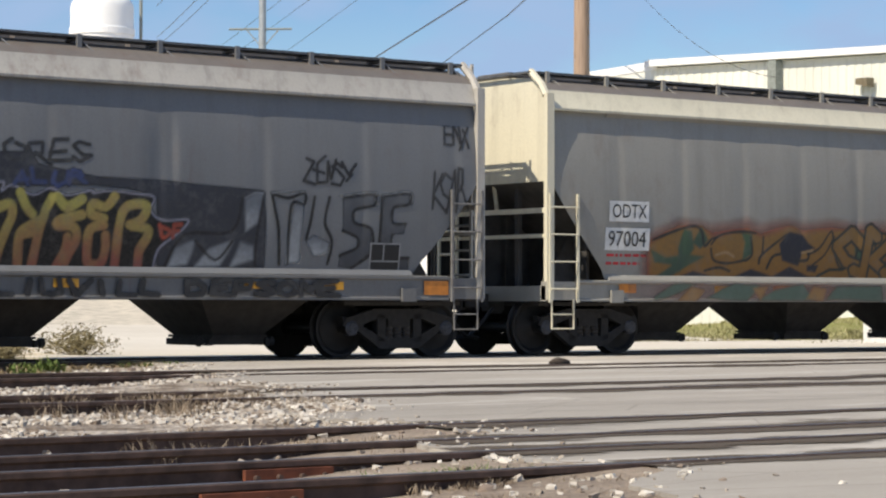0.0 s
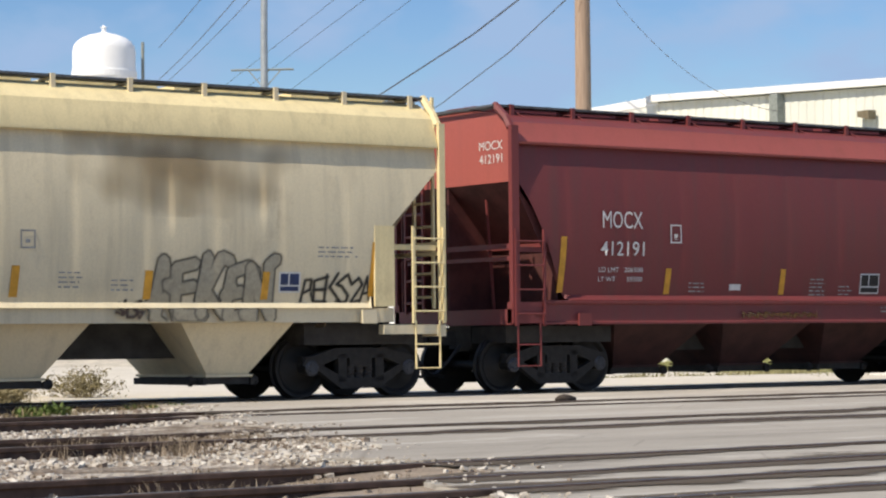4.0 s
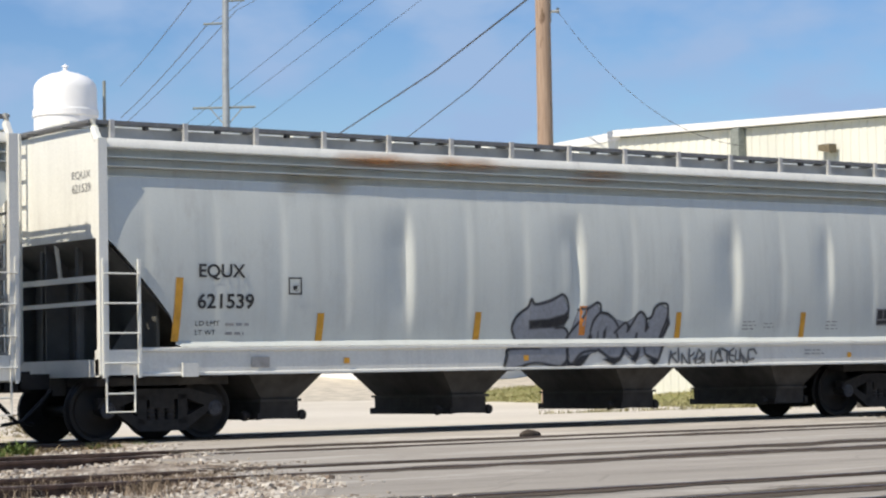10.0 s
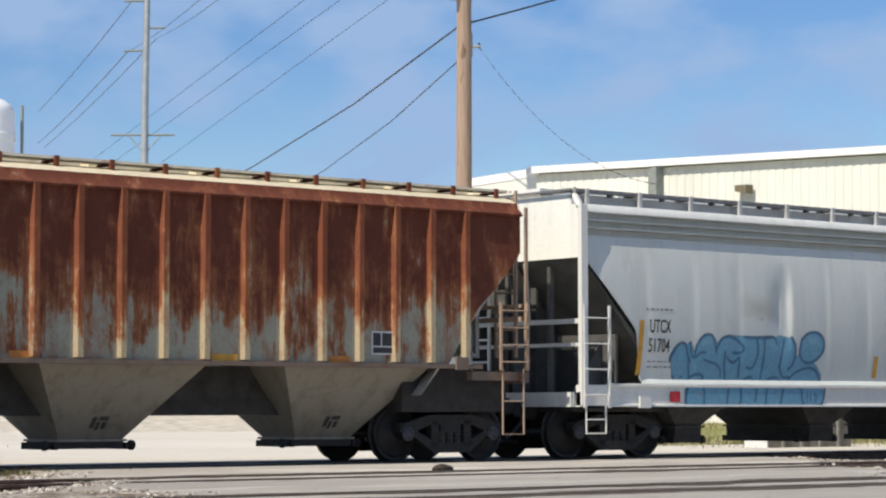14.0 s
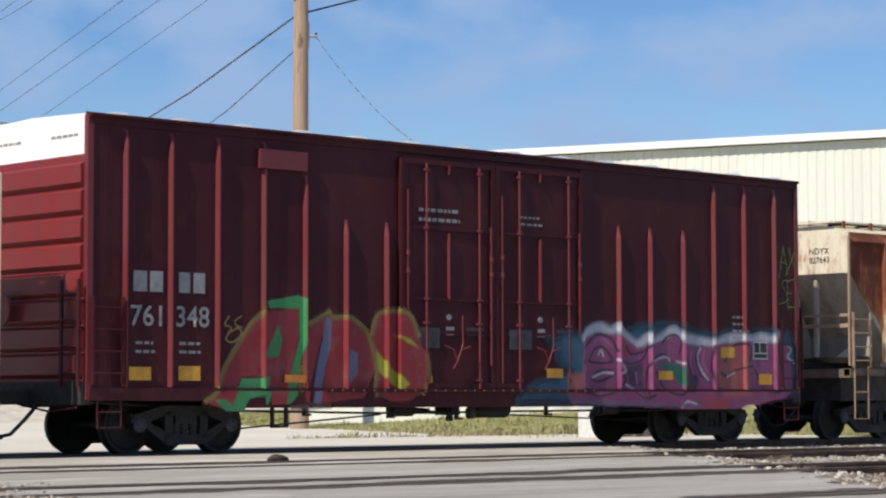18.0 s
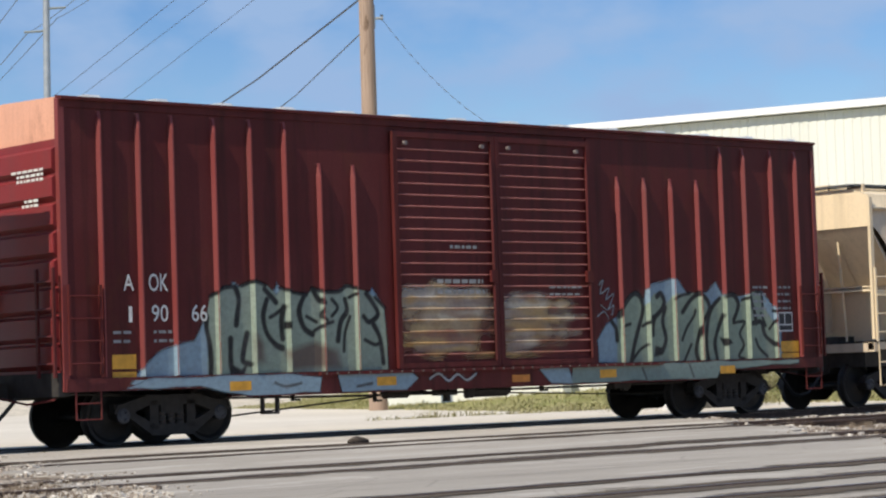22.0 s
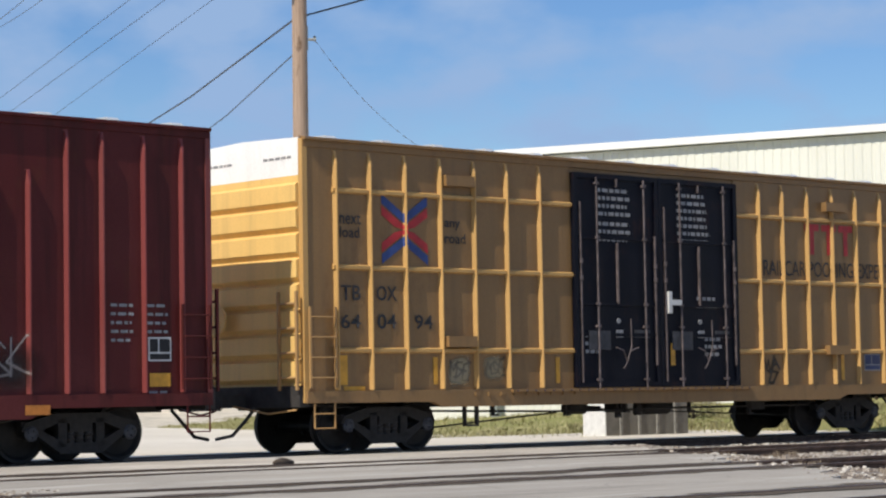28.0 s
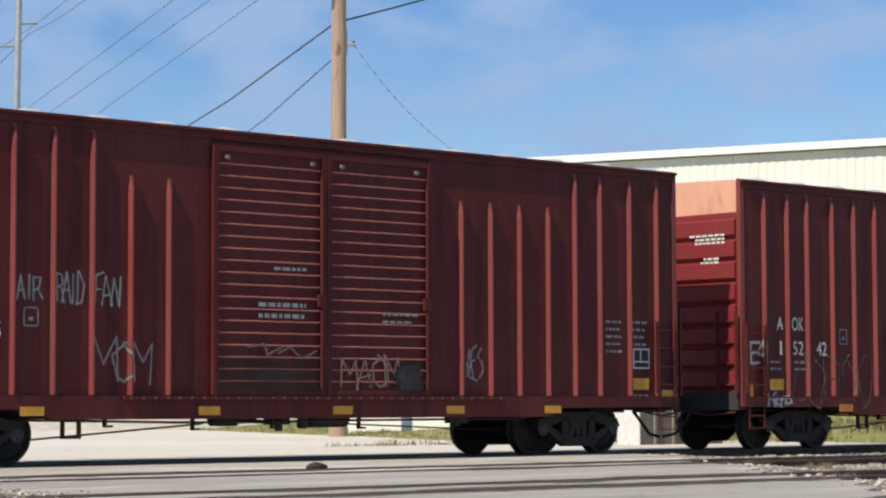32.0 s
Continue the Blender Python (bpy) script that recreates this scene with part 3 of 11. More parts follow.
build_plants()
for k, (x, y, r, h) in enumerate(((17.3, 3.6, 0.75, 0.62), (16.0, 4.0, 0.6, 0.5), (15.2, 2.6, 0.4, 0.3))):
    shrub(x, y, -0.16, r, h, SCRUB, 30 + k, "straggly dry brown shrub beside the rails")
for k, (x, y, r, h) in enumerate(((47.5, 11.5, 1.0, 0.8), (50.5, 14.5, 1.2, 1.0), (46.0, 5.2, 0.9, 0.7))):
    shrub(x, y, lawn_height(x - lawn_edge(y), y) - 0.03, r, h, OLIVE, 50 + k, "rounded olive green shrub beyond the track")
clod = Mesh()
clod.lathe([(0.02, -0.17), (0.05, -0.12), (0.075, -0.02), (0.06, 0.08), (0.03, 0.17)], 9, "x", (19.93, -5.33, 0.02))
thing("debris_clod", clod, plain("clod_brown", (0.05, 0.038, 0.028, 1), 0.9, 0, 0.5, 12), "dark brown clod of debris lying by the rail", "debris", smooth=50)
# ---- buildings, poles, tower and wires beyond the train ----
def corrugated(name, color, pitch=0.3):
    s = Shader(name)
    n = s.noise(0.5, (1, 1, 0.2), 5)
    dark = tuple(c * 0.86 for c in color[:3]) + (1,)
    col = s.mix(s.band(n, 0.35, 0.7), color, dark)
    return s.done(col, 0.5, 0, 0.3)


CREAM = corrugated("cream_cladding", (0.73, 0.73, 0.65, 1))
ROOF_WHITE = plain("roof_white", (0.75, 0.75, 0.73, 1), 0.5, 0, 0.08, 1)
GUTTER = plain("gutter_grey", (0.22, 0.24, 0.22, 1), 0.6)


def ribbed_wall(m, p, q, z0, z1, pitch=0.3, depth=0.018):
    """Box-profile cladding from p to q."""
    p, q = Vector((*p, 0)), Vector((*q, 0))
    d = (q - p).normalized()
    nrm = Vector((-d.y, d.x, 0))
    length = (q - p).length
    pts, x = [], 0.0
    while x < length:
        for dx, o in ((0, 0), (pitch * 0.55, 0), (pitch * 0.62, 1), (pitch * 0.93, 1)):
            if x + dx < length:
                pts.append(p + d * (x + dx) + nrm * depth * o)
        x += pitch
    pts.append(q)
    i = len(m.v)
    for pt in pts:
        m.v += [(pt.x, pt.y, z0), (pt.x, pt.y, z1)]
    m.f += [(i + 2 * k, i + 2 * k + 2, i + 2 * k + 3, i + 2 * k + 1) for k in range(len(pts) - 1)]


def polar(az, dist, z=0.0):
    a = radians(az)
    return (EYE[0] + dist * math.sin(a), EYE[1] + dist * math.cos(a), z)


def roof_point(az, el, height):
    d = (height - EYE[2]) / math.tan(radians(el))
    return polar(az, d, height)


def build_warehouse():
    house = base("warehouse", "large cream metal-clad warehouse with a white eave", "building")
    H = 9.4
    a, b = roof_point(40.99, 5.93, H), roof_point(54.25, 6.48, H)
    d = (Vector(b) - Vector(a)).normalized()
    far = Vector(b) + d * 60
    back = Vector((-d.y, d.x, 0))
    if back.x < 0:
        back = -back
    A, B = Vector(a), far
    m = Mesh()
    ribbed_wall(m, (A.x, A.y), (B.x, B.y), -0.2, H - 0.25)
    part("wall", m, CREAM, house)
    g = Mesh()
    A2 = A + back * 55
    g.face_loop([(A.x, A.y, -0.2), (A.x, A.y, H), ((A.x + A2.x) / 2, (A.y + A2.y) / 2, H + 0.2), (A2.x, A2.y, H), (A2.x, A2.y, -0.2)])
    part("wall", g, CREAM, house)
    n = Mesh()
    B2 = B + back * 55
    n.face_loop([(B.x, B.y, -0.2), (B2.x, B2.y, -0.2), (B2.x, B2.y, H), (B.x, B.y, H)])
    n.face_loop([(A2.x, A2.y, -0.2), (B2.x, B2.y, -0.2), (B2.x, B2.y, H), (A2.x, A2.y, H)])
    part("wall", n, CREAM, house)
    r = Mesh()
    mid = H + 0.25
    mA, mB = (A + A2) / 2, (B + B2) / 2
    r.face_loop([(A.x, A.y, H), (B.x, B.y, H), (mB.x, mB.y, mid), (mA.x, mA.y, mid)])
    r.face_loop([(A2.x, A2.y, H), (B2.x, B2.y, H), (mB.x, mB.y, mid), (mA.x, mA.y, mid)])
    part("roof", r, ROOF_WHITE, house)
    out = -back
    e = Mesh()
    for p, q in ((A, B), (A, A2)):
        dd = (q - p).normalized()
        oo = Vector((dd.y, -dd.x, 0))
        if oo.dot(out + d * -1) < 0:
            oo = -oo
        c = [p + oo * 0.02, q + oo * 0.02, q + oo * 0.28, p + oo * 0.28]
        i = len(e.v)
        e.v += [(v.x, v.y, H - 0.22) for v in c] + [(v.x, v.y, H + 0.02) for v in c]
        e.f += [(i, i + 1, i + 2, i + 3), (i + 4, i + 5, i + 6, i + 7), (i, i + 1, i + 5, i + 4), (i + 1, i + 2, i + 6, i + 5), (i + 2, i + 3, i + 7, i + 6), (i + 3, i, i + 4, i + 7)]
    part("eave", e, ROOF_WHITE, house, "white metal eave trim")
    P = Vector(roof_point(39.3, 5.66, H))
    an = Mesh()
    an.face_loop([(A.x, A.y, -0.2), (P.x, P.y, -0.2), (P.x, P.y, H - 0.3), (A.x, A.y, H - 0.12)])
    an.face_loop([(A.x, A.y, H - 0.12), (P.x, P.y, H - 0.3), (P.x + 30, P.y + 12, H - 0.3), (A.x + 30, A.y + 12, H - 0.12)])
    part("annex_wall", an, CREAM, house)
    at = Mesh()
    at.prism([(A.x, A.y - 0.3), (P.x, P.y - 0.3), (P.x, P.y + 0.2), (A.x, A.y + 0.2)], H - 0.32, H - 0.02, "z")
    part("eave", at, ROOF_WHITE, house, "white metal eave trim")
    # rain pipe and wall lamp, found where their bearings meet the wall
    def on_wall(az):
        w = Vector(polar(az, 1)) - Vector((EYE[0], EYE[1], 0))
        M = Matrix(((w.x, -d.x), (w.y, -d.y)))
        t = M.inverted() @ Vector((A.x - EYE[0], A.y - EYE[1]))
        return A + d * t[1]
    p = on_wall(44.03)
    pipe = Mesh()
    c = p + out * 0.12
    pipe.box(c.x - 0.16, c.x + 0.16, c.y - 0.2, c.y + 0.2, -0.2, H - 0.25)
    part("downpipe", pipe, GUTTER, house, "grey rain downpipe")
    q = on_wall(46.2) + out * 0.25
    lamp = Mesh()
    zc = EYE[2] + (q - Vector((EYE[0], EYE[1], q.z))).length * math.tan(radians(5.36))
    lamp.prism([(q.y - 0.26, zc + 0.14), (q.y + 0.26, zc + 0.14), (q.y + 0.26, zc - 0.06), (q.y - 0.26, zc - 0.16)], q.x - 0.14, q.x + 0.2, "x")
    part("wall_lamp", lamp, plain("lamp_bronze", (0.16, 0.13, 0.08, 1), 0.5), house, "bronze wall-pack lamp")
    return house


build_warehouse()


def build_low_building():
    house = base("shed", "low white-walled industrial shed seen between cars", "building")
    a, b = Vector(polar(24.0, 150)), Vector(polar(37.6, 118))
    d = (b - a).normalized()
    back = Vector((-d.y, d.x, 0))
    if back.y < 0:
        back = -back
    c, e = b + back * 30, a + back * 30
    m = Mesh()
    H = 7.6
    ribbed_wall(m, (a.x, a.y), (b.x, b.y), -0.2, H, 0.5)
    part("wall", m, ROOF_WHITE, house)
    n = Mesh()
    for p, q in ((b, c), (c, e), (e, a)):
        n.face_loop([(p.x, p.y, -0.2), (q.x, q.y, -0.2), (q.x, q.y, H), (p.x, p.y, H)])
    part("wall", n, ROOF_WHITE, house)
    r = Mesh().prism([(v.x, v.y) for v in (a, b, c, e)], H, H + 0.3, "z")
    part("roof", r, ROOF_WHITE, house)


build_low_building()


def build_tower():
    x, y, _ = polar(27.54, 320)
    tower = base("water_tower", "white domed steel water tower above the yard", "water tower", at=(x, y, 0))
    paint = plain("tower_white", (0.80, 0.80, 0.79, 1), 0.5, 0, 0.05, 0.3)
    top = EYE[2] + 320 * math.tan(radians(7.62))
    R = 320 * math.radians(1.53) / 2
    prof = [(R * 0.05, top - 0.05)] + [(R * math.sin(a), top - 2.6 + 2.4 * math.cos(a) - 0.1) for a in (0.25, 0.5, 0.8, 1.05, 1.3, 1.57)]
    prof += [(R, top - 12.5), (R * 0.92, top - 14), (R * 0.6, top - 15.5), (R * 0.12, top - 16)]
    part("tank", Mesh().lathe([(r, z) for r, z in prof], 40, "z"), paint, tower, smooth=40)
    part("riser", Mesh().lathe([(1.2, 0), (1.2, top - 15.5)], 16, "z"), paint, tower, smooth=40)
    for k in range(6):
        a = k * math.pi / 3
        part("leg", Mesh().tube([(R * 1.25 * math.cos(a), R * 1.25 * math.sin(a), 0), (R * 0.96 * math.cos(a), R * 0.96 * math.sin(a), top - 10)], 0.35, 8), paint, tower)
    part("vent", Mesh().lathe([(0.3, top - 0.6), (0.3, top + 0.35), (0.5, top + 0.45), (0.1, top + 0.75)], 12, "z"), paint, tower)
    part("ring", Mesh().lathe([(R + 0.18, top - 6.5), (R + 0.18, top - 5.7), (R + 0.1, top - 5.5), (R - 0.1, top - 5.5), (R - 0.1, top - 6.5)], 40, "z"), paint, tower)
    xx = R * 1.02
    part("mast", Mesh().tube([(xx + 0.25, -2.5, top - 14), (xx + 0.25, -2.5, top - 1.5)], 0.25, 6), GUTTER, tower, "grey antenna mast")


build_tower()


def sag(a, b, drop, n=14):
    a, b = Vector(a), Vector(b)
    return [tuple(a.lerp(b, k / n) - Vector((0, 0, drop * 4 * (k / n) * (1 - k / n)))) for k in range(n + 1)]


def at_sight(az, el, dist):
    p = polar(az, dist)
    return (p[0], p[1], EYE[2] + dist * math.tan(radians(el)))


WIRE = plain("wire_black", (0.02, 0.02, 0.022, 1), 0.5)
STEEL = plain("galvanised_pole", (0.36, 0.38, 0.38, 1), 0.45, 0.5, 0.15, 2)


def pole_wood():
    s = Shader("pole_wood")
    g, k = s.noise(3.0, (6, 6, 0.25), 6, 0.6), s.noise(1.2, (3, 3, 1), 4)
    col = s.mix(s.band(g, 0.3, 0.7), (0.41, 0.305, 0.23, 1), (0.25, 0.175, 0.125, 1))
    col = s.mix(s.band(k, 0.6, 0.72, 0, 0.8), col, (0.10, 0.06, 0.035, 1))
    s.bump(g, 0.5, 0.02)
    return s.done(col, 0.85, 0, 0.2)


def build_poles():
    D = 80.0
    foot = polar(39.28, D)
    pole = base("utility_pole", "tall brown wooden utility pole with bolted hardware", "utility pole", at=(foot[0], foot[1], -0.2))
    part("shaft", Mesh().tube([(0, 0, 0), (0.0, 0, 3), (0.0, 0, 6), (0.02, 0, 12), (0.03, 0, 18.5)], 0.33, 14, 0.25), pole_wood(), pole, smooth=60)
    zt = EYE[2] + D * math.tan(radians(9.9)) + 0.2
    part("crossarm", Mesh().box(-0.6, 0.3, -0.1, 0.1, zt + 0.15, zt + 0.28), STEEL, pole)
    zp = EYE[2] + D * math.tan(radians(8.9)) + 0.2
    part("bracket", Mesh().tube([(0.1, -0.08, zp), (0.46, -0.37, zp)], 0.05, 6).box(0.22, 0.34, -0.08, 0.08, zp - 0.35, zp + 0.5), STEEL, pole, "grey steel wire bracket")
    part("insulator", Mesh().lathe([(0.03, 0), (0.06, 0.05), (0.04, 0.1), (0.06, 0.15), (0.03, 0.2)], 10, "z", (0.7, 0, zp)), GUTTER, pole)
    part("insulator", Mesh().lathe([(0.03, 0), (0.06, 0.05), (0.04, 0.1), (0.06, 0.15), (0.03, 0.2)], 10, "z", (-0.55, 0, zt + 0.28)), GUTTER, pole)

    D2 = 175.0
    f2 = polar(31.44, D2)
    steel = base("transmission_pole", "slim galvanised steel transmission pole with side arms", "utility pole", at=(f2[0], f2[1], -0.2))
    part("shaft", Mesh().tube([(0, 0, 0), (0, 0, 12), (0, 0, 24), (0.2, 0, 38)], 0.36, 12, 0.22), STEEL, steel, smooth=60)
    def lift(el):
        return EYE[2] + D2 * math.tan(radians(el)) + 0.2
    ux, uy = math.cos(radians(31.44)), -math.sin(radians(31.44))
    for el, w0, w1 in ((6.68, -2.5, 2.2), (8.72, -1.6, 0), (9.28, 0, 1.5), (9.92, -1.6, 0), (10.6, 0, 1.5)):
        z = lift(el)
        part("arm", Mesh().tube([(ux * w0, uy * w0, z), (ux * w1, uy * w1, z + 0.08)], 0.09, 6), GUTTER, steel)
    for sgn in (-1, 1):
        z = lift(6.68)
        part("brace", Mesh().tube([(ux * sgn * 1.2, uy * sgn * 1.2, z), (0, 0, z - 1.4)], 0.05, 5), STEEL, steel)

    wires = []
    top = at_sight(39.2, 9.42, D)
    wires.append(("span_wire", [at_sight(30.5, 4.0, 150), at_sight(34.14, 5.98, 120), at_sight(36.57, 7.5, 98), top, at_sight(40.64, 9.79, 82), at_sight(42.25, 10.22, 84), at_sight(47.5, 11.5, 88)], 0.034))
    low = at_sight(39.12, 8.53, D)
    wires.append(("span_wire", [at_sight(32.5, 3.7, 150), at_sight(35.87, 5.89, 112), at_sight(37.47, 7.06, 95), low], 0.022))
    # far conductors rising to the upper right past the steel pole
    for az0, el0, az1, el1 in ((31.72, 7.27, 35.6, 10.25), (32.0, 7.07, 36.65, 10.26), (33.65, 7.43, 37.81, 10.26)):
        wires.append(("conductor", sag(at_sight(az0 - 2.0, el0 - 1.55, 300), at_sight(az1 + 2.4, el1 + 1.75, 190), 0.0), 0.028))
    for az0, el0, az1, el1, r in ((28.87, 7.23, 31.1, 9.93, 0.035), (28.87, 6.46, 30.97, 8.67, 0.035), (29.01, 6.35, 31.72, 9.05, 0.03), (31.1, 9.93, 33.0, 12.1, 0.03), (30.97, 8.67, 33.03, 10.23, 0.03), (31.72, 9.05, 33.51, 10.24, 0.03)):
        wires.append(("conductor", sag(at_sight(az0, el0, 260), at_sight(az1, el1, D2), 0.3), r))
    for name, pts, r in wires:
        thing(name, Mesh().tube(pts, r, 5), WIRE, "thin black overhead wire" if name == "span_wire" else "high-voltage conductor wire crossing the sky", "wire", "overhead wires")
    # spirally wrapped line dropping away to the right of the wooden pole
    a, b = Vector(at_sight(39.66, 8.9, D)), Vector(at_sight(44.08, 5.5, 76))
    line = base("marked_wire", "thin wire carrying short dark wrapped sleeves", "wire", "overhead wires")
    part("strand", Mesh().tube(sag(a, b, 1.0), 0.004, 4), WIRE, line)
    for k in range(26):
        pts = sag(a, b, 1.0, 52)
        part("sleeve", Mesh().tube([pts[2 * k], pts[2 * k + 1]], 0.013, 5), WIRE, line)


build_poles()


def build_block():
    blk = base("concrete_block", "low grey concrete block wall with one white sunlit end", "concrete block", at=(38.9, 5.6, -0.2))
    # sun and shade are in the colours: dark block, white left end
    part("block", Mesh().box(-1.35, 1.35, -0.35, 0.35, 0, 1.05), plain("shaded_block_concrete", (0.17, 0.165, 0.15, 1), 0.9, 0, 0.2, 4), blk)
    for x in (-0.9, -0.3, 0.3, 0.9):
        part("fin", Mesh().box(x - 0.04, x + 0.04, -0.39, -0.352, 0.02, 1.0), MAT.setdefault("fin", plain("fin_grey", (0.22, 0.215, 0.20, 1), 0.8)), blk)
    part("sunlit_end", Mesh().box(-1.38, -1.352, -0.34, 0.34, 0.02, 1.04), WHITE, blk, "white end face standing for sunlight")


build_block()
# ---- running gear and car kit ----
WHEEL_R = 0.445


def wheelset_mesh():
    m = Mesh()
    for s in (-1, 1):
        prof = [(0.10, s * 0.62), (0.12, s * 0.66), (0.30, s * 0.705), (0.39, s * 0.675), (WHEEL_R + 0.025, s * 0.68), (WHEEL_R + 0.025, s * 0.705),
                (WHEEL_R, s * 0.72), (WHEEL_R - 0.008, s * 0.815), (0.39, s * 0.815), (0.34, s * 0.775), (0.17, s * 0.79), (0.12, s * 0.83), (0.10, s * 0.84)]
        m.lathe(prof, 28, "y")
    m.lathe([(0.08, -1.0), (0.08, 1.0)], 12, "y")
    # bearing end caps with their bolts turn with the axle
    for s in (-1, 1):
        m.lathe([(0.10, s * 0.98), (0.10, s * 1.12)], 12, "y")
    return as_mesh("wheelset", m, TREAD, 35)


def bearing_cap_mesh(s):
    m = Mesh().lathe([(0.115, s * 1.10), (0.115, s * 1.135), (0.085, s * 1.15), (0.08, s * 1.143), (0.03, s * 1.143)], 14, "y")
    for k in range(3):
        a = k * 2.094
        m.lathe([(0.015, s * 1.143), (0.015, s * 1.168), (0.004, s * 1.17)], 6, "y", (0.055 * math.cos(a), 0, 0.055 * math.sin(a)))
    return as_mesh("bearing_cap", m, plain("bearing_cap_steel", (0.045, 0.048, 0.058, 1), 0.55, 0.2, 0.4, 12) if s < 0 else BEARING_CAPS[-1].materials[0], 40)


def side_frame_mesh(s):
    m = Mesh()
    y0, y1 = s * 1.0, s * 1.13
    b = 0.87
    # built as bars so that the windows stay open
    m.prism([(-b - 0.17, 0.48), (-b - 0.1, 0.6), (-0.45, 0.74), (0.45, 0.74), (b + 0.1, 0.6), (b + 0.17, 0.48), (b - 0.15, 0.48), (0.42, 0.59), (-0.42, 0.59), (-b + 0.15, 0.48)], y0, y1)
    m.prism([(-b - 0.02, 0.5), (-b + 0.15, 0.5), (-0.3, 0.30), (0.3, 0.30), (b - 0.15, 0.5), (b + 0.02, 0.5), (0.36, 0.14), (-0.36, 0.14)], y0, y1)
    for x in (-0.33, 0.33):
        m.box(x - 0.075, x + 0.075, y0, y1, 0.24, 0.66)
    for x in (-b, b):
        m.box(x - 0.14, x + 0.14, s * 0.96, s * 1.1, 0.5, 0.62)
    return as_mesh("side_frame", m, TRUCK)


SPRING = as_mesh("spring", Mesh().lathe([(0.07, 0.28), (0.075, 0.3), (0.06, 0.33), (0.075, 0.36), (0.06, 0.39), (0.075, 0.42), (0.06, 0.45), (0.075, 0.48)], 10, "z"), UNDER, 50)


WHEELSET = wheelset_mesh()
BEARING_CAPS = {}
for side in (-1, 1):
    BEARING_CAPS[side] = bearing_cap_mesh(side)
SIDE_FRAMES = {s: side_frame_mesh(s) for s in (-1, 1)}
BOLSTER = as_mesh("truck", Mesh().box(-0.2, 0.2, -1.12, 1.12, 0.46, 0.62).box(-0.3, 0.3, -0.3, 0.3, 0.6, 0.78)
                  .box(-0.75, -0.68, -0.8, 0.8, 0.36, 0.46).box(0.68, 0.75, -0.8, 0.8, 0.36, 0.46).tube([(-0.8, -0.2, 0.35), (0.8, -0.2, 0.42)], 0.03), TRUCK)
TURNING = []


def add_truck(car, x):
    truck = part("truck", BOLSTER, None, car, "grimy black cast-steel truck", at=(x, 0, 0))
    for s in (-1, 1):
        part("side_frame", SIDE_FRAMES[s], None, truck)
        for dx in (-0.16, 0.0, 0.16):
            part("spring", SPRING, None, truck, at=(dx, s * 1.06, 0))
    for dx in (-0.87, 0.87):
        w = part("wheelset", WHEELSET, None, car, "dark steel wheels on an axle", at=(x + dx, 0, WHEEL_R))
        for s in (-1, 1):
            part("bearing_cap", BEARING_CAPS[s], None, w, "dull blue-grey bearing cap")
        TURNING.append((w, x + dx))


def add_coupler(car, x, s):
    m = Mesh().box(min(x, x + s * 0.75), max(x, x + s * 0.75), -0.1, 0.1, 0.76, 0.98)
    m.prism([(x + s * 0.62, 0.16), (x + s * 0.95, 0.12), (x + s * 0.95, 0.0), (x + s * 0.8, -0.03), (x + s * 0.62, -0.16)], 0.72, 1.02, "z")
    part("coupler", m, UNDER, car, "rusty black knuckle coupler")
    hose = [(x + s * 0.1, -0.35, 0.75), (x + s * 0.3, -0.36, 0.55), (x + s * 0.55, -0.34, 0.32), (x + s * 0.85, -0.3, 0.27)]
    part("air_hose", Mesh().tube(hose, 0.03, 6), BLACK, car, "drooping black air brake hose", smooth=60)


def ladder(car, x0, x1, y, z0, z1, n, material, r=0.014, name="ladder"):
    m = Mesh()
    for x in (x0, x1):
        m.box(x - 0.02, x + 0.02, y - 0.02, y + 0.02, z0, z1)
    lad = part(name, m, material, car)
    for k in range(n):
        z = z0 + (z1 - z0) * (k + 0.5) / n
        part("rung", Mesh().tube([(x0, y - 0.03, z), (x1, y - 0.03, z)], r, 6), material, lad)
    return lad


def end_ladder(car, x, y0, y1, z0, z1, n, material, name="end_ladder"):
    m = Mesh()
    for y in (y0, y1):
        m.box(x - 0.02, x + 0.02, y - 0.025, y + 0.025, z0, z1)
    lad = part(name, m, material, car)
    for k in range(n):
        z = z0 + (z1 - z0) * (k + 0.5) / n
        part("rung", Mesh().tube([(x, y0, z), (x, y1, z)], 0.022, 6), material, lad)


def stirrup(car, x0, x1, y, z0, z1, material):
    m = Mesh().tube([(x0, y, z1), (x0, y, z0), (x1, y, z0), (x1, y, z1)], 0.017, 6)
    m.tube([(x0, y, (z0 + z1) / 2), (x1, y, (z0 + z1) / 2)], 0.014, 6)
    part("stirrup_step", m, material, car)


def lettering(car, text, x, z, w, h, material, surf, label="", name="lettering", slant=0.0, bold=0.0):
    """Painted letters, w by h metres, with the lower left corner at x, z, laid on the side's surface."""
    cu = bpy.data.curves.new("text", "FONT")
    cu.body = text
    cu.offset = bold
    cu.resolution_u = 3
    tmp = bpy.data.objects.new("text", cu)
    data = bpy.data.meshes.new_from_object(tmp)
    bpy.data.objects.remove(tmp)
    co = np.empty(len(data.vertices) * 3)
    data.vertices.foreach_get("co", co)
    co = co.reshape(-1, 3)
    lo, hi = co.min(0), co.max(0)
    u, v = (co[:, 0] - lo[0]) / (hi[0] - lo[0]), (co[:, 1] - lo[1]) / (hi[1] - lo[1])
    for i in range(len(co)):
        px, pz = x + u[i] * w + slant * v[i] * h, z + v[i] * h
        co[i] = (px, surf(px, pz) - 0.016, pz)
    data.vertices.foreach_set("co", co.ravel())
    data.materials.clear()
    data.materials.append(material)
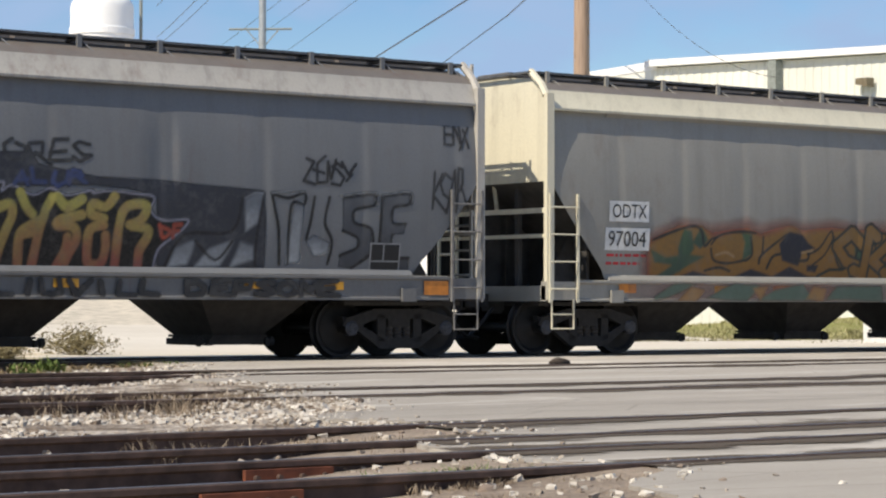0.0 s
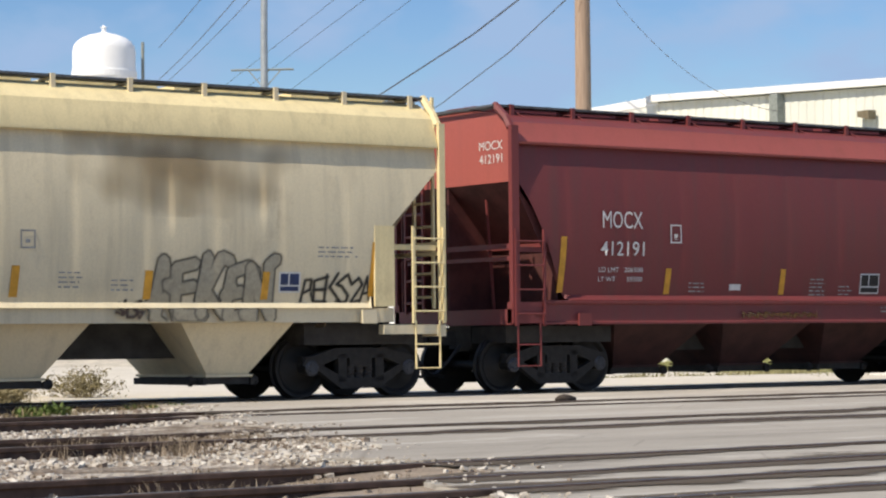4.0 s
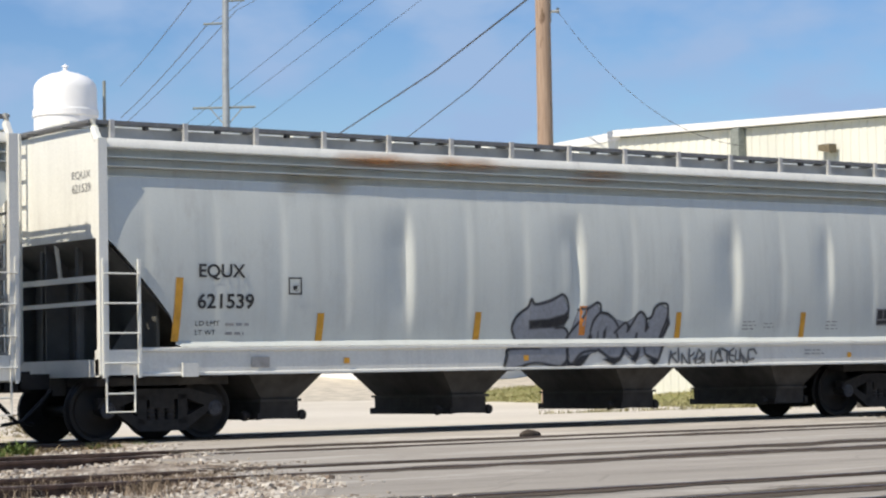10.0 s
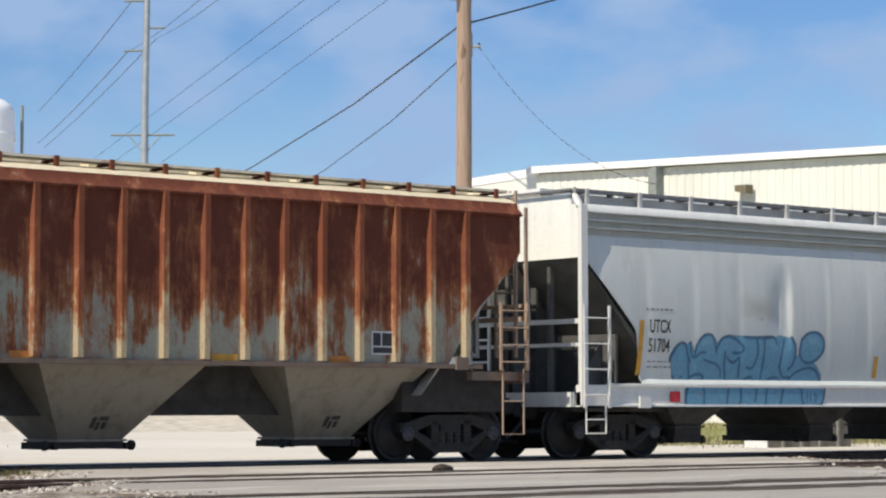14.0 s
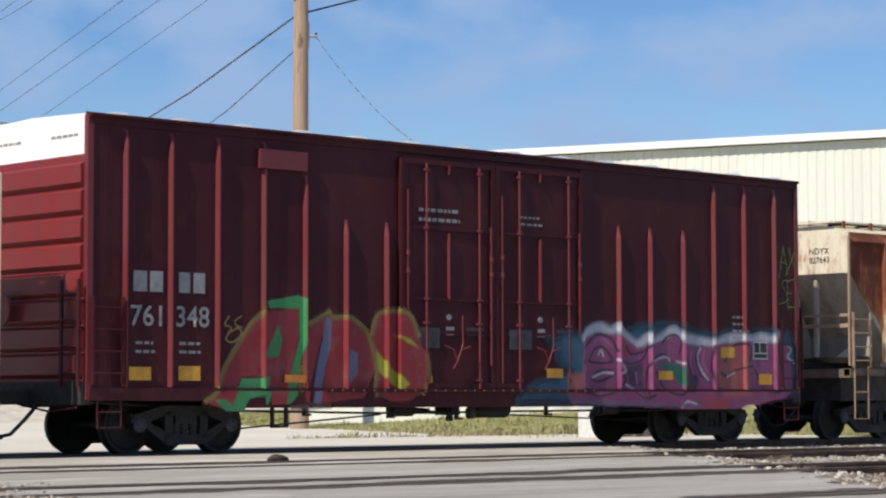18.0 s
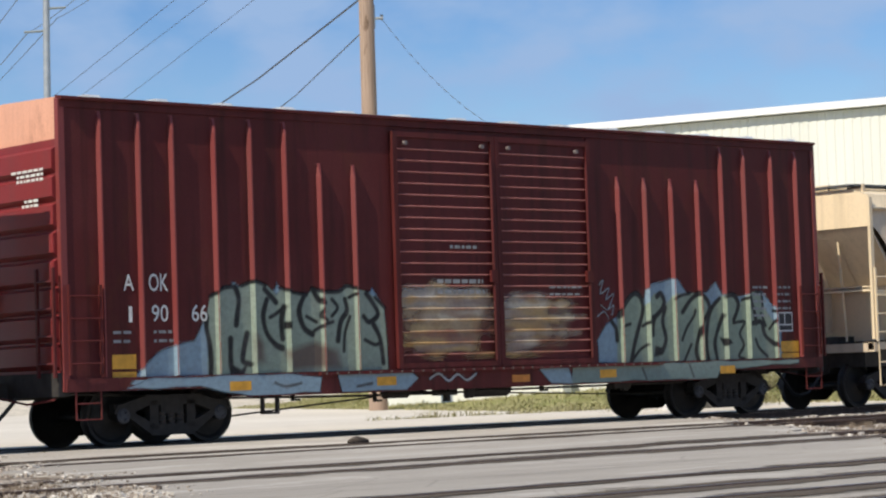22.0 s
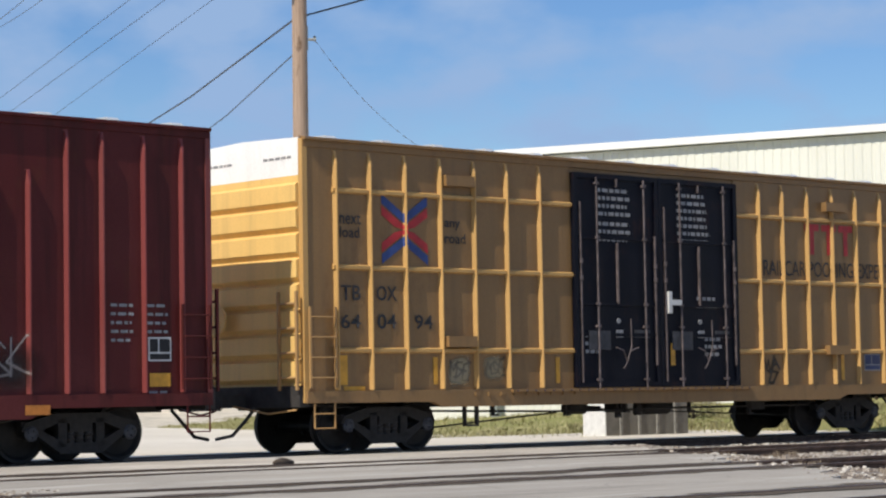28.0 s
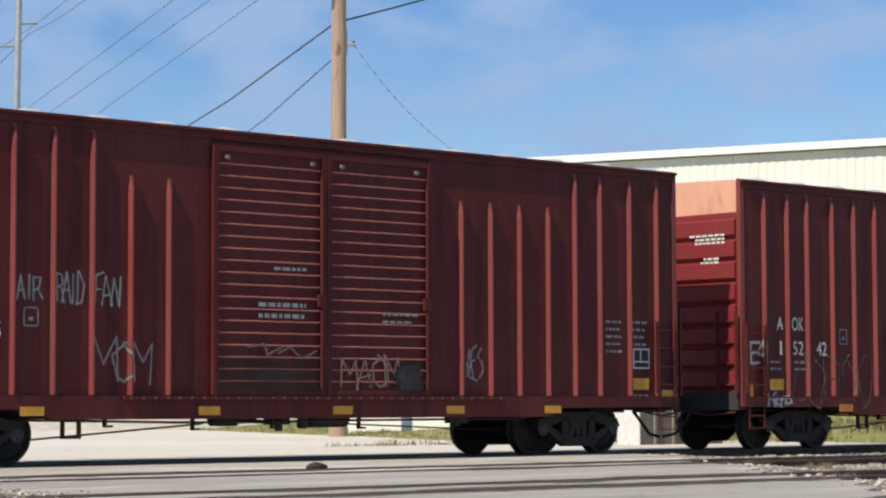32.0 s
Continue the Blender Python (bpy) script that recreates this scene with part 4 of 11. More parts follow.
    data.update()
    return part(name, data, None, car, label)


def patch(car, x0, x1, z0, z1, material, surf, name="reflector", label="", off=0.008, lean=0.0):
    n, k = max(1, round((x1 - x0) / 0.15)), max(1, round((z1 - z0) / 0.15))
    m = Mesh()
    m.sheet(lambda u, w: (u + lean * (w - z0), surf(u + lean * (w - z0), w) - off, w), steps(x0, x1, (x1 - x0) / n), steps(z0, z1, (z1 - z0) / k))
    return part(name, m, material, car, label)


def print_lines(car, x, z, w, rows, material, surf, pitch=0.07, seed=0, th=0.03):
    """Small stencilled data too fine to read: rows of short bars."""
    rng = random.Random(seed)
    th *= 0.72
    for r in range(rows):
        zz, xx = z - r * pitch, x
        end = x + w * rng.uniform(0.75, 1.0)
        while xx < end:
            l = rng.uniform(0.05, 0.16)
            y = surf(xx, zz) - 0.008
            bar = Mesh()
            bar.face_loop([(xx, y, zz), (min(xx + l, end), y, zz), (min(xx + l, end), y, zz + th), (xx, y, zz + th)])
            part("stencil_bar", bar, material, car)
            xx += l + 0.035


def stencil_box(car, x, z, w, h, surf, ground_mat, line_mat):
    """The two-pane data panel."""
    p = patch(car, x, x + w, z, z + h, line_mat, surf, "data_panel", "framed black and white data panel", 0.008)
    t = 0.025
    patch(p, x + t, x + w * 0.42, z + h * 0.38, z + h - t, ground_mat, surf, "panel_field", "", 0.012)
    patch(p, x + w * 0.42 + t, x + w - t, z + h * 0.38, z + h - t, ground_mat, surf, "panel_field", "", 0.012)
    patch(p, x + t, x + w - t, z + t, z + h * 0.38 - t, ground_mat, surf, "panel_field", "", 0.012)


# ---- spray paint ----
def spray_material():
    s = Shader("spray_paint")
    a = s.add("ShaderNodeVertexColor")
    a.layer_name = "paint"
    n = s.noise(14.0, detail=5, rough=0.65)
    coat = s.noise(3.5, (1, 1, 1), 6, 0.7)
    col = s.mix(s.band(coat, 0.5, 0.75, 0.0, 0.16), a.outputs["Color"], (0.34, 0.33, 0.32, 1))
    col = s.mix(s.band(n, 0.35, 0.75, 0.0, 0.34), col, (0.05, 0.045, 0.04, 1))
    col = s.mix(s.band(s.noise(60.0, detail=3), 0.58, 0.72, 0.0, 0.35), col, (0.09, 0.07, 0.06, 1))
    out = s.nt.nodes["Material Output"]
    clear = s.nt.nodes.new("ShaderNodeBsdfTransparent")
    mix = s.nt.nodes.new("ShaderNodeMixShader")
    s.nt.links.new(a.outputs["Alpha"], mix.inputs[0])
    s.nt.links.new(clear.outputs[0], mix.inputs[1])
    s.nt.links.new(s.bsdf.outputs[0], mix.inputs[2])
    s.nt.links.new(mix.outputs[0], out.inputs["Surface"])
    return s.done(col, 0.5, 0, 0.35)


SPRAY = spray_material()

# letter skeletons in a unit box, each a few bent strokes
GLYPH = {
    "A": [[(0, 0), (.45, 1), (.95, 0)], [(.2, .38), (.78, .38)]],
    "a": [[(-.05, 0), (.3, .5), (.8, 1), (.84, .5), (.9, 0)], [(.22, .36), (.86, .34)]],
    "B": [[(.05, 0), (.05, 1), (.7, .9), (.65, .58), (.1, .52)], [(.6, .52), (.9, .3), (.7, .03), (.05, 0)]],
    "C": [[(.9, .85), (.5, 1), (.1, .7), (.08, .3), (.45, 0), (.92, .15)]],
    "D": [[(.05, 0), (.1, 1), (.6, .95), (.92, .55), (.7, .08), (.05, 0)]],
    "E": [[(.9, 1), (.1, .95), (.05, .05), (.95, 0)], [(.08, .5), (.7, .52)]],
    "G": [[(.9, .85), (.5, 1), (.08, .6), (.2, .1), (.7, 0), (.92, .4), (.55, .42)]],
    "H": [[(.08, 0), (.05, 1)], [(.9, 1), (.92, 0)], [(.05, .5), (.92, .52)]],
    "I": [[(.5, 0), (.48, 1)]],
    "K": [[(.08, 0), (.08, 1)], [(.9, 1), (.12, .48), (.95, 0)]],
    "L": [[(.1, 1), (.08, .05), (.9, 0)]],
    "M": [[(.03, 0), (.1, 1), (.5, .4), (.9, 1), (.97, 0)]],
    "N": [[(.05, 0), (.1, 1), (.88, .02), (.92, 1)]],
    "O": [[(.5, 1), (.08, .7), (.12, .2), (.5, 0), (.9, .25), (.88, .75), (.5, 1)]],
    "R": [[(.08, 0), (.08, 1), (.75, .92), (.72, .55), (.1, .48)], [(.45, .5), (.95, 0)]],
    "S": [[(.92, .85), (.5, 1), (.08, .75), (.5, .52), (.92, .28), (.5, 0), (.05, .12)]],
    "T": [[(.0, .95), (1, 1)], [(.5, .97), (.48, 0)]],
    "U": [[(.08, 1), (.1, .15), (.5, 0), (.88, .15), (.92, 1)]],
    "W": [[(0, 1), (.22, 0), (.5, .65), (.75, 0), (1, 1)]],
    "X": [[(.05, 0), (.92, 1)], [(.05, 1), (.95, 0)]],
    "Y": [[(.02, 1), (.48, .5), (.95, 1)], [(.48, .5), (.45, 0)]],
    "Z": [[(.05, .95), (.92, 1), (.05, .02), (.95, 0)]],
    "2": [[(.08, .75), (.5, 1), (.88, .7), (.1, .02), (.95, 0)]],
    "F": [[(.9, 1), (.1, .97), (.05, 0)], [(.08, .52), (.7, .54)]],
    "P": [[(.08, 0), (.08, 1), (.8, .92), (.75, .5), (.1, .45)]],
    "Q": [[(.5, 1), (.08, .7), (.12, .2), (.5, 0), (.9, .25), (.88, .75), (.5, 1)], [(.6, .3), (.95, 0)]],
    "V": [[(.02, 1), (.48, 0), (.97, 1)]],
    "4": [[(.7, 0), (.68, 1), (.05, .35), (.95, .38)]],
    "~": [[(0, .5), (.3, .95), (.55, .2), (.95, .7)]],
    "@": [[(.5, .5), (.65, .6), (.5, .75), (.3, .55), (.45, .25), (.8, .35), (.85, .75), (.5, 1), (.08, .6), (.2, .1), (.7, 0)]],
}


def strokes_for(word, x, z, w, h, jig, rng, overlap=0.9, wild=0.0):
    out = []
    n = len(word)
    cw = w / n
    for k, ch in enumerate(word):
        segs = []
        out.append(segs)
        if ch == " ":
            continue
        ox, oz, sz = x + k * cw, z + rng.uniform(-0.06, 0.06) * h, rng.uniform(0.92, 1.06)
        tilt = rng.uniform(-0.12, 0.16)
        for line in GLYPH[ch]:
            pts = [(ox + (px * overlap + 0.05) * cw + tilt * pz * cw + rng.uniform(-jig, jig), oz + pz * h * sz + rng.uniform(-jig, jig)) for px, pz in line]
            segs += list(zip(pts, pts[1:]))
            for e in (pts[0], pts[-1]):
                if rng.random() < wild:
                    a = rng.choice((0.5, 2.6, 3.7, 5.7)) + rng.uniform(-0.3, 0.3)
                    segs.append((e, (e[0] + 0.34 * cw * math.cos(a), e[1] + 0.22 * h * math.sin(a))))
    return out


def distance(X, Z, segs):
    """Distance to flat-ended strokes."""
    best = np.full(X.shape, 9.0)
    for (ax, az), (bx, bz) in segs:
        dx, dz = bx - ax, bz - az
        ln = math.hypot(dx, dz) + 1e-6
        along, across = ((X - ax) * dx + (Z - az) * dz) / ln, np.abs((X - ax) * dz - (Z - az) * dx) / ln
        past = np.maximum(np.maximum(-along, along - ln), 0)
        best = np.minimum(best, np.maximum(np.maximum(across, past), 0.8 * (across + past)))
    return best


def wobble(X, Z, seed, scale, amount):
    """Cheap smooth unevenness from a few sine waves."""
    r = np.random.RandomState(seed)
    out = np.zeros(X.shape)
    for _ in range(6):
        a, k, p = r.uniform(0, 6.28), scale * r.uniform(0.5, 2.2), r.uniform(0, 6.28)
        out += np.sin((X * math.cos(a) + Z * math.sin(a)) * k + p)
    return out / 6 * amount


def bent(pts, n=4):
    """A smooth hand-drawn curve through a few points."""
    q = [pts[0], *pts, pts[-1]]
    out = []
    for a, b, c, d in zip(q, q[1:], q[2:], q[3:]):
        for k in range(n):
            t = k / n
            out.append(tuple(0.5 * (2 * b[i] + (c[i] - a[i]) * t + (2 * a[i] - 5 * b[i] + 4 * c[i] - d[i]) * t * t + (3 * b[i] - a[i] - 3 * c[i] + d[i]) * t ** 3) for i in (0, 1)))
    return out + [tuple(pts[-1])]


def to_line(X, Z, pts):
    """Distance to a round-ended line."""
    best = np.full(X.shape, 9.0)
    for (ax, az), (bx, bz) in zip(pts, pts[1:]):
        dx, dz = bx - ax, bz - az
        t = np.clip(((X - ax) * dx + (Z - az) * dz) / (dx * dx + dz * dz + 1e-9), 0, 1)
        best = np.minimum(best, np.hypot(X - ax - t * dx, Z - az - t * dz))
    return best


def to_shape(X, Z, pts):
    """Distance to a closed outline, negative inside it."""
    loop = list(pts) + [pts[0]]
    inside = np.zeros(X.shape, bool)
    for (ax, az), (bx, bz) in zip(loop, loop[1:]):
        if az != bz:
            inside ^= ((az > Z) != (bz > Z)) & (X < ax + (bx - ax) * (Z - az) / (bz - az))
    return to_line(X, Z, loop) * np.where(inside, -1, 1)


def ink(color, width, *lines, soft=0.012, rough=0.004):
    return [dict(path=line, width=width, color=color, soft=soft, rough=rough) for line in lines]


def flow(*lines):
    """Letters that run from yellow-green above to brick red below."""
    return [dict(path=line, width=0.066, color=C(164, 92, 76), color2=C(176, 168, 88), box=(0, 1.3, 0, 1.0), soft=0.014, rough=0.012) for line in lines]


def fill(color, *shapes, color2=None, soft=0.016, rough=0.02, strength=1.0):
    return [dict(shape=shape, color=color, color2=color2 or color, soft=soft, rough=rough, strength=strength) for shape in shapes]


def graffiti(car, surf, x0, x1, z0, z1, layers, seed, label, cell=0.022, lift=0.007):
    """layers, from the wall outwards: dicts with a word or blob, its box, stroke width, colours and softness."""
    xs, zs = np.arange(x0, x1 + cell, cell), np.arange(z0, z1 + cell, cell)
    X, Z = np.meshgrid(xs, zs, indexing="ij")
    rgb, alpha = np.zeros(X.shape + (3,)), np.zeros(X.shape)
    rng = random.Random(seed)
    held = {}
    for k, L in enumerate(layers):
        if "word" in L:
            bx, bz, bw, bh = L["box"]
            key = (L["word"], L["box"])
            if key not in held:
                held[key] = strokes_for(L["word"], bx, bz, bw, bh, L.get("jig", 0.02), rng, L.get("overlap", 0.9), L.get("wild", 0.0))
            sx, sz = L.get("shift", (0, 0))
            dk = (key, sx, sz, L.get("letter"))
            if dk not in held:
                chosen = held[key] if L.get("letter") is None else [held[key][L["letter"]]]
                held[dk] = distance(X - sx, Z - sz, [q for segs in chosen for q in segs])
            d = held[dk] + wobble(X, Z, seed + 3, 6.0, L.get("rough", 0.012)) - L["width"]
        elif "path" in L:
            d = to_line(X, Z, bent(L["path"])) + wobble(X, Z, seed + k, 9.0, L["rough"]) - L["width"]
        elif "shape" in L:
            d = to_shape(X, Z, L["shape"]) + wobble(X, Z, seed + k, 5.0, L["rough"])
        else:
            cx, cz, rx, rz = L["blob"]
            d = ((np.abs((X - cx) / rx) ** 3 + np.abs((Z - cz) / rz) ** 3) ** (1 / 3) - 1) * min(rx, rz) + wobble(X, Z, seed + k, L.get("freq", 5.0), L.get("rough", 0.15))
        soft = L.get("soft", 0.015)
        a = np.clip(0.5 - d / (2 * soft), 0, 1) * L.get("strength", 1.0)
        c1, c2 = np.array(L["color"][:3]), np.array(L.get("color2", L["color"])[:3])
        lo, hi = (L["box"][1], L["box"][1] + L["box"][3]) if "box" in L else (min(q[1] for q in L["shape"]), max(q[1] for q in L["shape"])) if "shape" in L else (z0, z1)
        t = np.clip((Z - lo) / (hi - lo) + wobble(X, Z, seed + 7, 3.0, 0.35) + wobble(X, Z, seed + 9, 16.0, 0.25), 0, 1)[..., None]
        c = (c1 * (1 - t) + c2 * t) * 0.76
        na = a + alpha * (1 - a)
        rgb = np.where(na[..., None] > 1e-4, (c * a[..., None] + rgb * (alpha * (1 - a))[..., None]) / np.maximum(na, 1e-4)[..., None], rgb)
        alpha = na
    keep = alpha > 0.03
    idx = -np.ones(X.shape, int)
    quad = keep[:-1, :-1] | keep[1:, :-1] | keep[1:, 1:] | keep[:-1, 1:]
    used = np.zeros(X.shape, bool)
    for a, b in ((0, 0), (1, 0), (1, 1), (0, 1)):
        used[a:a + quad.shape[0], b:b + quad.shape[1]] |= quad
    idx[used] = np.arange(used.sum())
    U = np.argwhere(used)
    verts = [(xs[i], surf(xs[i], zs[j]) - lift, zs[j]) for i, j in U]
    q = np.argwhere(quad)
    faces = np.stack([idx[q[:, 0], q[:, 1]], idx[q[:, 0] + 1, q[:, 1]], idx[q[:, 0] + 1, q[:, 1] + 1], idx[q[:, 0], q[:, 1] + 1]], 1)
    data = bpy.data.meshes.new("graffiti")
    data.from_pydata(verts, [], faces.tolist())
    layer = data.color_attributes.new("paint", "FLOAT_COLOR", "POINT")
    vals = np.concatenate([rgb[used], alpha[used][:, None]], 1).astype(np.float32)
    layer.data.foreach_set("color", vals.ravel())
    data.materials.append(SPRAY)
    return part("graffiti", data, None, car, label)


def piece(word, box, width, fill, fill2, line, halo=None, halo_w=0.1, line_w=0.035, jig=0.03, shine=None, overlap=0.95, shadow=None, wild=0.45, inner=None):
    """The usual build-up of a big sprayed name: halo, drop shadow, outline, fill, shine."""
    out = []
    if halo:
        out.append(dict(word=word, box=box, width=width + line_w + halo_w, color=halo, soft=min(0.06, 0.02 + halo_w * 0.4), rough=0.03, jig=jig, overlap=overlap))
    if shadow:
        out.append(dict(word=word, box=box, width=width + line_w, color=shadow, soft=0.02, shift=(0.07, -0.06), jig=jig, overlap=overlap))
    for k in range(len(word)):
        here = dict(word=word, box=box, jig=jig, overlap=overlap, letter=k)
        out.append(dict(here, width=width + line_w, color=line))
        out.append(dict(here, width=width, color=fill, color2=fill2))
        if inner:
            out.append(dict(here, width=width * 0.16, color=inner, soft=0.014, shift=(width * 0.5, -width * 0.45), strength=0.85))
        if shine:
            out.append(dict(here, width=width * 0.22, color=shine, soft=0.012, shift=(-0.04, 0.06), strength=0.8))
    for q in out:
        q["wild"] = wild
    return out

# ---- covered hopper cars ----
CAP_BLUE = plain("outlet_cap_blue", (0.045, 0.05, 0.075, 1), 0.6, 0.2, 0.4, 9)
# Near-black: shade of recesses and bays put into colour; also stencil ink
NEAR_BLACK = plain("shade_and_stencil_dark", (0.05, 0.047, 0.044, 1), 0.8, 0, 0.4, 3)


def hopper_surface(p):
    """Outward reach of the near side at x, z, for a smooth bulging hopper side."""
    half, z0, z1 = p["half"], p["sill_top"], p["shoulder"]
    zt = p["top"]
    seams, dents = p.get("seams", []), p.get("dents", [])

    def surf(x, z):
        if p["sill_bot"] - 0.3 < z < z0 and abs(x) > half - 0.9 or z <= z0:
            return -1.585
        if z > z1:
            q = (z - z1) / max(0.01, zt - z1)
            if p.get("bands"):
                return -1.486 if z < zt - 0.1 else -1.555
            return -1.575 + 0.11 * q
        for rx, rz in p.get("ribs", []):
            d = abs(x - rx)
            if d < 0.075:
                return -1.51 - 0.085 * min(1.0, (0.075 - d) / 0.03)
        if p.get("ribs"):
            return -1.51
        u = (z - z0) / (z1 - z0)
        # barrel-shaped belly that rolls in under the eave and tucks in above the sill
        q = (u - 0.5) / 0.5
        y = -1.595 + ((0.112 if p.get("bands") else 0.13) if q > 0 else 0.12) * q * q
        # pillow between the inside partitions, with a crease at each seam
        for sx, depth in seams:
            d = abs(x - sx)
            if d < 0.6:
                y += depth * math.exp(-(d / (0.07 if x > sx else 0.2)) ** 2) * min(1, 4 * u) * min(1, max(0.15, 1.3 * (z1 - z)))
        for dx, dz, r, depth in dents:
            d2 = ((x - dx) / (r * (0.085 if x > dx else 0.5))) ** 2 + ((z - dz) / (r * 1.1)) ** 4
            if d2 < 6:
                y += depth * math.exp(-d2) * min(1.0, max(0.0, (z1 - z - 0.3) / 0.6))
        return y

    return surf


def hopper(p):
    """One covered hopper car from its table of sizes and colours."""
    L, R = p["ends"]
    half = (R - L) / 2
    p["half"] = half
    car = base("hopper_car", p["label"], "hopper car", "train cars")
    p["centre"] = (L + R) / 2
    body_mat, sill_mat, end_mat = p["paint"], p.get("sill_paint", p["paint"]), p.get("end_paint", p["paint"])
    rail_mat = p.get("rail_paint", end_mat)
    zs, zb, zsh, zt, zc = p["sill_top"], p["sill_bot"], p["shoulder"], p["top"], p["cut"]
    cut_in, cut_z = p.get("cut_in", 1.05), p.get("cut_z", 1.55)
    surf = hopper_surface(p)
    xe = half - 0.12

    def low(x):
        """Lower rim of the side sheet."""
        d = max(0.0, xe - abs(x))
        if d < cut_in:
            u = d / cut_in
            return zc + (cut_z - zc) * (u ** p.get("cut_bend", 0.85))
        return zs if d > cut_in + 0.12 else cut_z + (zs - cut_z) * (d - cut_in) / 0.12

    flat = bool(p.get("ribs"))
    us = steps(-xe, xe, 0.3 if flat else 0.04)
    ws = [k / 30 for k in range(31)]
    skin = (lambda x, z: -1.51) if flat else surf
    for side in (1, -1):
        m = Mesh()
        m.sheet(lambda x, w: (x, side * skin(x, low(x) + (zsh - low(x)) * w), low(x) + (zsh - low(x)) * w), us, ws)
        part("side_sheet", m, body_mat, car, smooth=30)
        for rx, rz in p.get("ribs", []):
            rib = Mesh().prism([(rx - 0.075, side * 1.50), (rx - 0.045, side * 1.595), (rx + 0.045, side * 1.595), (rx + 0.075, side * 1.50)], zs + 0.02, zsh, "z")
            part("side_post", rib, p.get("rib_paint", body_mat), car)
        b = Mesh()
        if p.get("bands"):
            b.prism([(side * -1.40, zt - 0.1), (side * -1.548, zt - 0.1), (side * -1.558, zt - 0.085), (side * -1.55, zt - 0.03), (side * -1.505, zt + 0.04), (side * -1.30, zt + 0.045), (side * -1.30, zt - 0.1)], -xe, xe, "x")
            eave = Mesh().sheet(lambda x, z: (x, side * -1.37, z), [-xe, xe], [zsh - 0.02, zt - 0.1])
            part("eave_panel", eave, body_mat, car)
            for zz in (zt - 0.365, zt - 0.235):
                part("eave_rib", Mesh().prism([(side * -1.36, zz), (side * -1.548, zz + 0.004), (side * -1.55, zz + 0.022), (side * -1.36, zz + 0.026)], -xe, xe, "x"), body_mat, car)
            part("eave_ledge", Mesh().prism([(side * -1.36, zsh - 0.03), (side * -1.478, zsh - 0.03), (side * -1.49, zsh), (side * -1.36, zsh + 0.01)], -xe, xe, "x"), body_mat, car)
            part("roof_side", Mesh().prism([(side * -1.26, zt + 0.04), (side * -1.245, zt + 0.215), (side * -1.15, zt + 0.225), (side * -1.15, zt + 0.04)], -xe, xe, "x"), p.get("roof_side_paint", body_mat), car)
        else:
            b.prism([(side * -1.575, zsh - 0.035), (side * -1.58, zsh), (side * -1.47, zt), (side * -1.44, zt + 0.09), (side * -1.30, zt + 0.09), (side * -1.30, zsh - 0.035)], -xe, xe, "x")
        part("top_chord", b, p.get("chord_paint", body_mat), car, smooth=30)
        s = Mesh()
        if p.get("deep_sill", True):
            s.prism([(side * -1.50, zb), (side * -1.60, zb), (side * -1.60, zb + 0.03), (side * -1.575, zb + 0.05), (side * -1.575, zs - 0.07), (side * -1.61, zs - 0.05), (side * -1.61, zs - 0.015), (side * -1.56, zs), (side * -1.46, zs)], -xe + 0.55, xe - 0.55, "x")
            s.prism([(side * -1.47, zb + 0.02), (side * -1.60, zb + 0.02), (side * -1.60, zs - 0.03), (side * -1.47, zs - 0.03)], -half, -xe + 0.55, "x")
            s.prism([(side * -1.47, zb + 0.02), (side * -1.60, zb + 0.02), (side * -1.60, zs - 0.03), (side * -1.47, zs - 0.03)], xe - 0.55, half, "x")
        else:
            sy = p.get("sill_y", 1.59)
            s.prism([(side * -1.45, zb), (side * -sy, zb), (side * -sy, zs), (side * -1.45, zs)], -xe + cut_in - 0.3, xe - cut_in + 0.3, "x")
            for q in (-1, 1):
                s.box(*sorted((q * half, q * (xe - cut_in + 0.1))), *sorted((side * -1.42, side * -1.56)), zb - 0.18, zb - 0.04)
        part("side_sill", s, sill_mat, car, p.get("sill_label", ""))
    # roof
    r = Mesh()
    banded = bool(p.get("bands"))
    zw = p["board"]
    zr = zt + (0.04 if banded else 0.09)
    crown = [(-1.44, zr), (-1.25, zr + 0.01), (-1.18, zr + 0.17), (-0.5, zr + 0.2), (0, zr + 0.2)] if banded else [(-1.44, zr), (-1.30, zr + 0.45 * (zw - 0.1 - zr)), (-1.06, zw - 0.1), (-0.5, zw - 0.05), (0, zw - 0.03)]
    full = crown + [(-y, z) for y, z in reversed(crown[:-1])]
    r.sheet(lambda x, q: (x, *full[int(q)]), steps(-xe, xe, 1.2), list(range(len(full))))
    part("roof", r, p.get("roof_paint", body_mat), car, smooth=40)
    # raised loading hatches along the centre line
    n_h = max(4, round(2 * half / 1.9))
    for k in range(n_h):
        x = -xe + 2 * xe * (k + 0.5) / n_h
        low_z, high_z = (zr + 0.19, zw + 0.08) if banded else (zw - 0.04, zw + 0.05)
        part("hatch", Mesh().box(x - 0.86, x + 0.86, -0.4, 0.4, low_z, high_z), p.get("hatch_paint", p.get("roof_paint", body_mat)), car)
        part("hatch_bar", Mesh().box(x - 0.03, x + 0.03, -0.46, 0.46, high_z, high_z + 0.03), GRATE, car)
    # running boards on brackets
    yo = 1.36 if banded else 1.16
    lip = 0.055 if banded else 0.032
    for side in (-1, 1):
        w = Mesh().prism([(side * (yo + 0.012), zw + 0.004), (side * (yo + 0.012), zw - lip), (side * (yo - 0.012), zw - lip), (side * (yo - 0.014), zw - 0.03), (side * (yo - 0.36), zw - 0.03), (side * (yo - 0.36), zw + 0.004)], -half + 0.1, half - 0.1, "x")
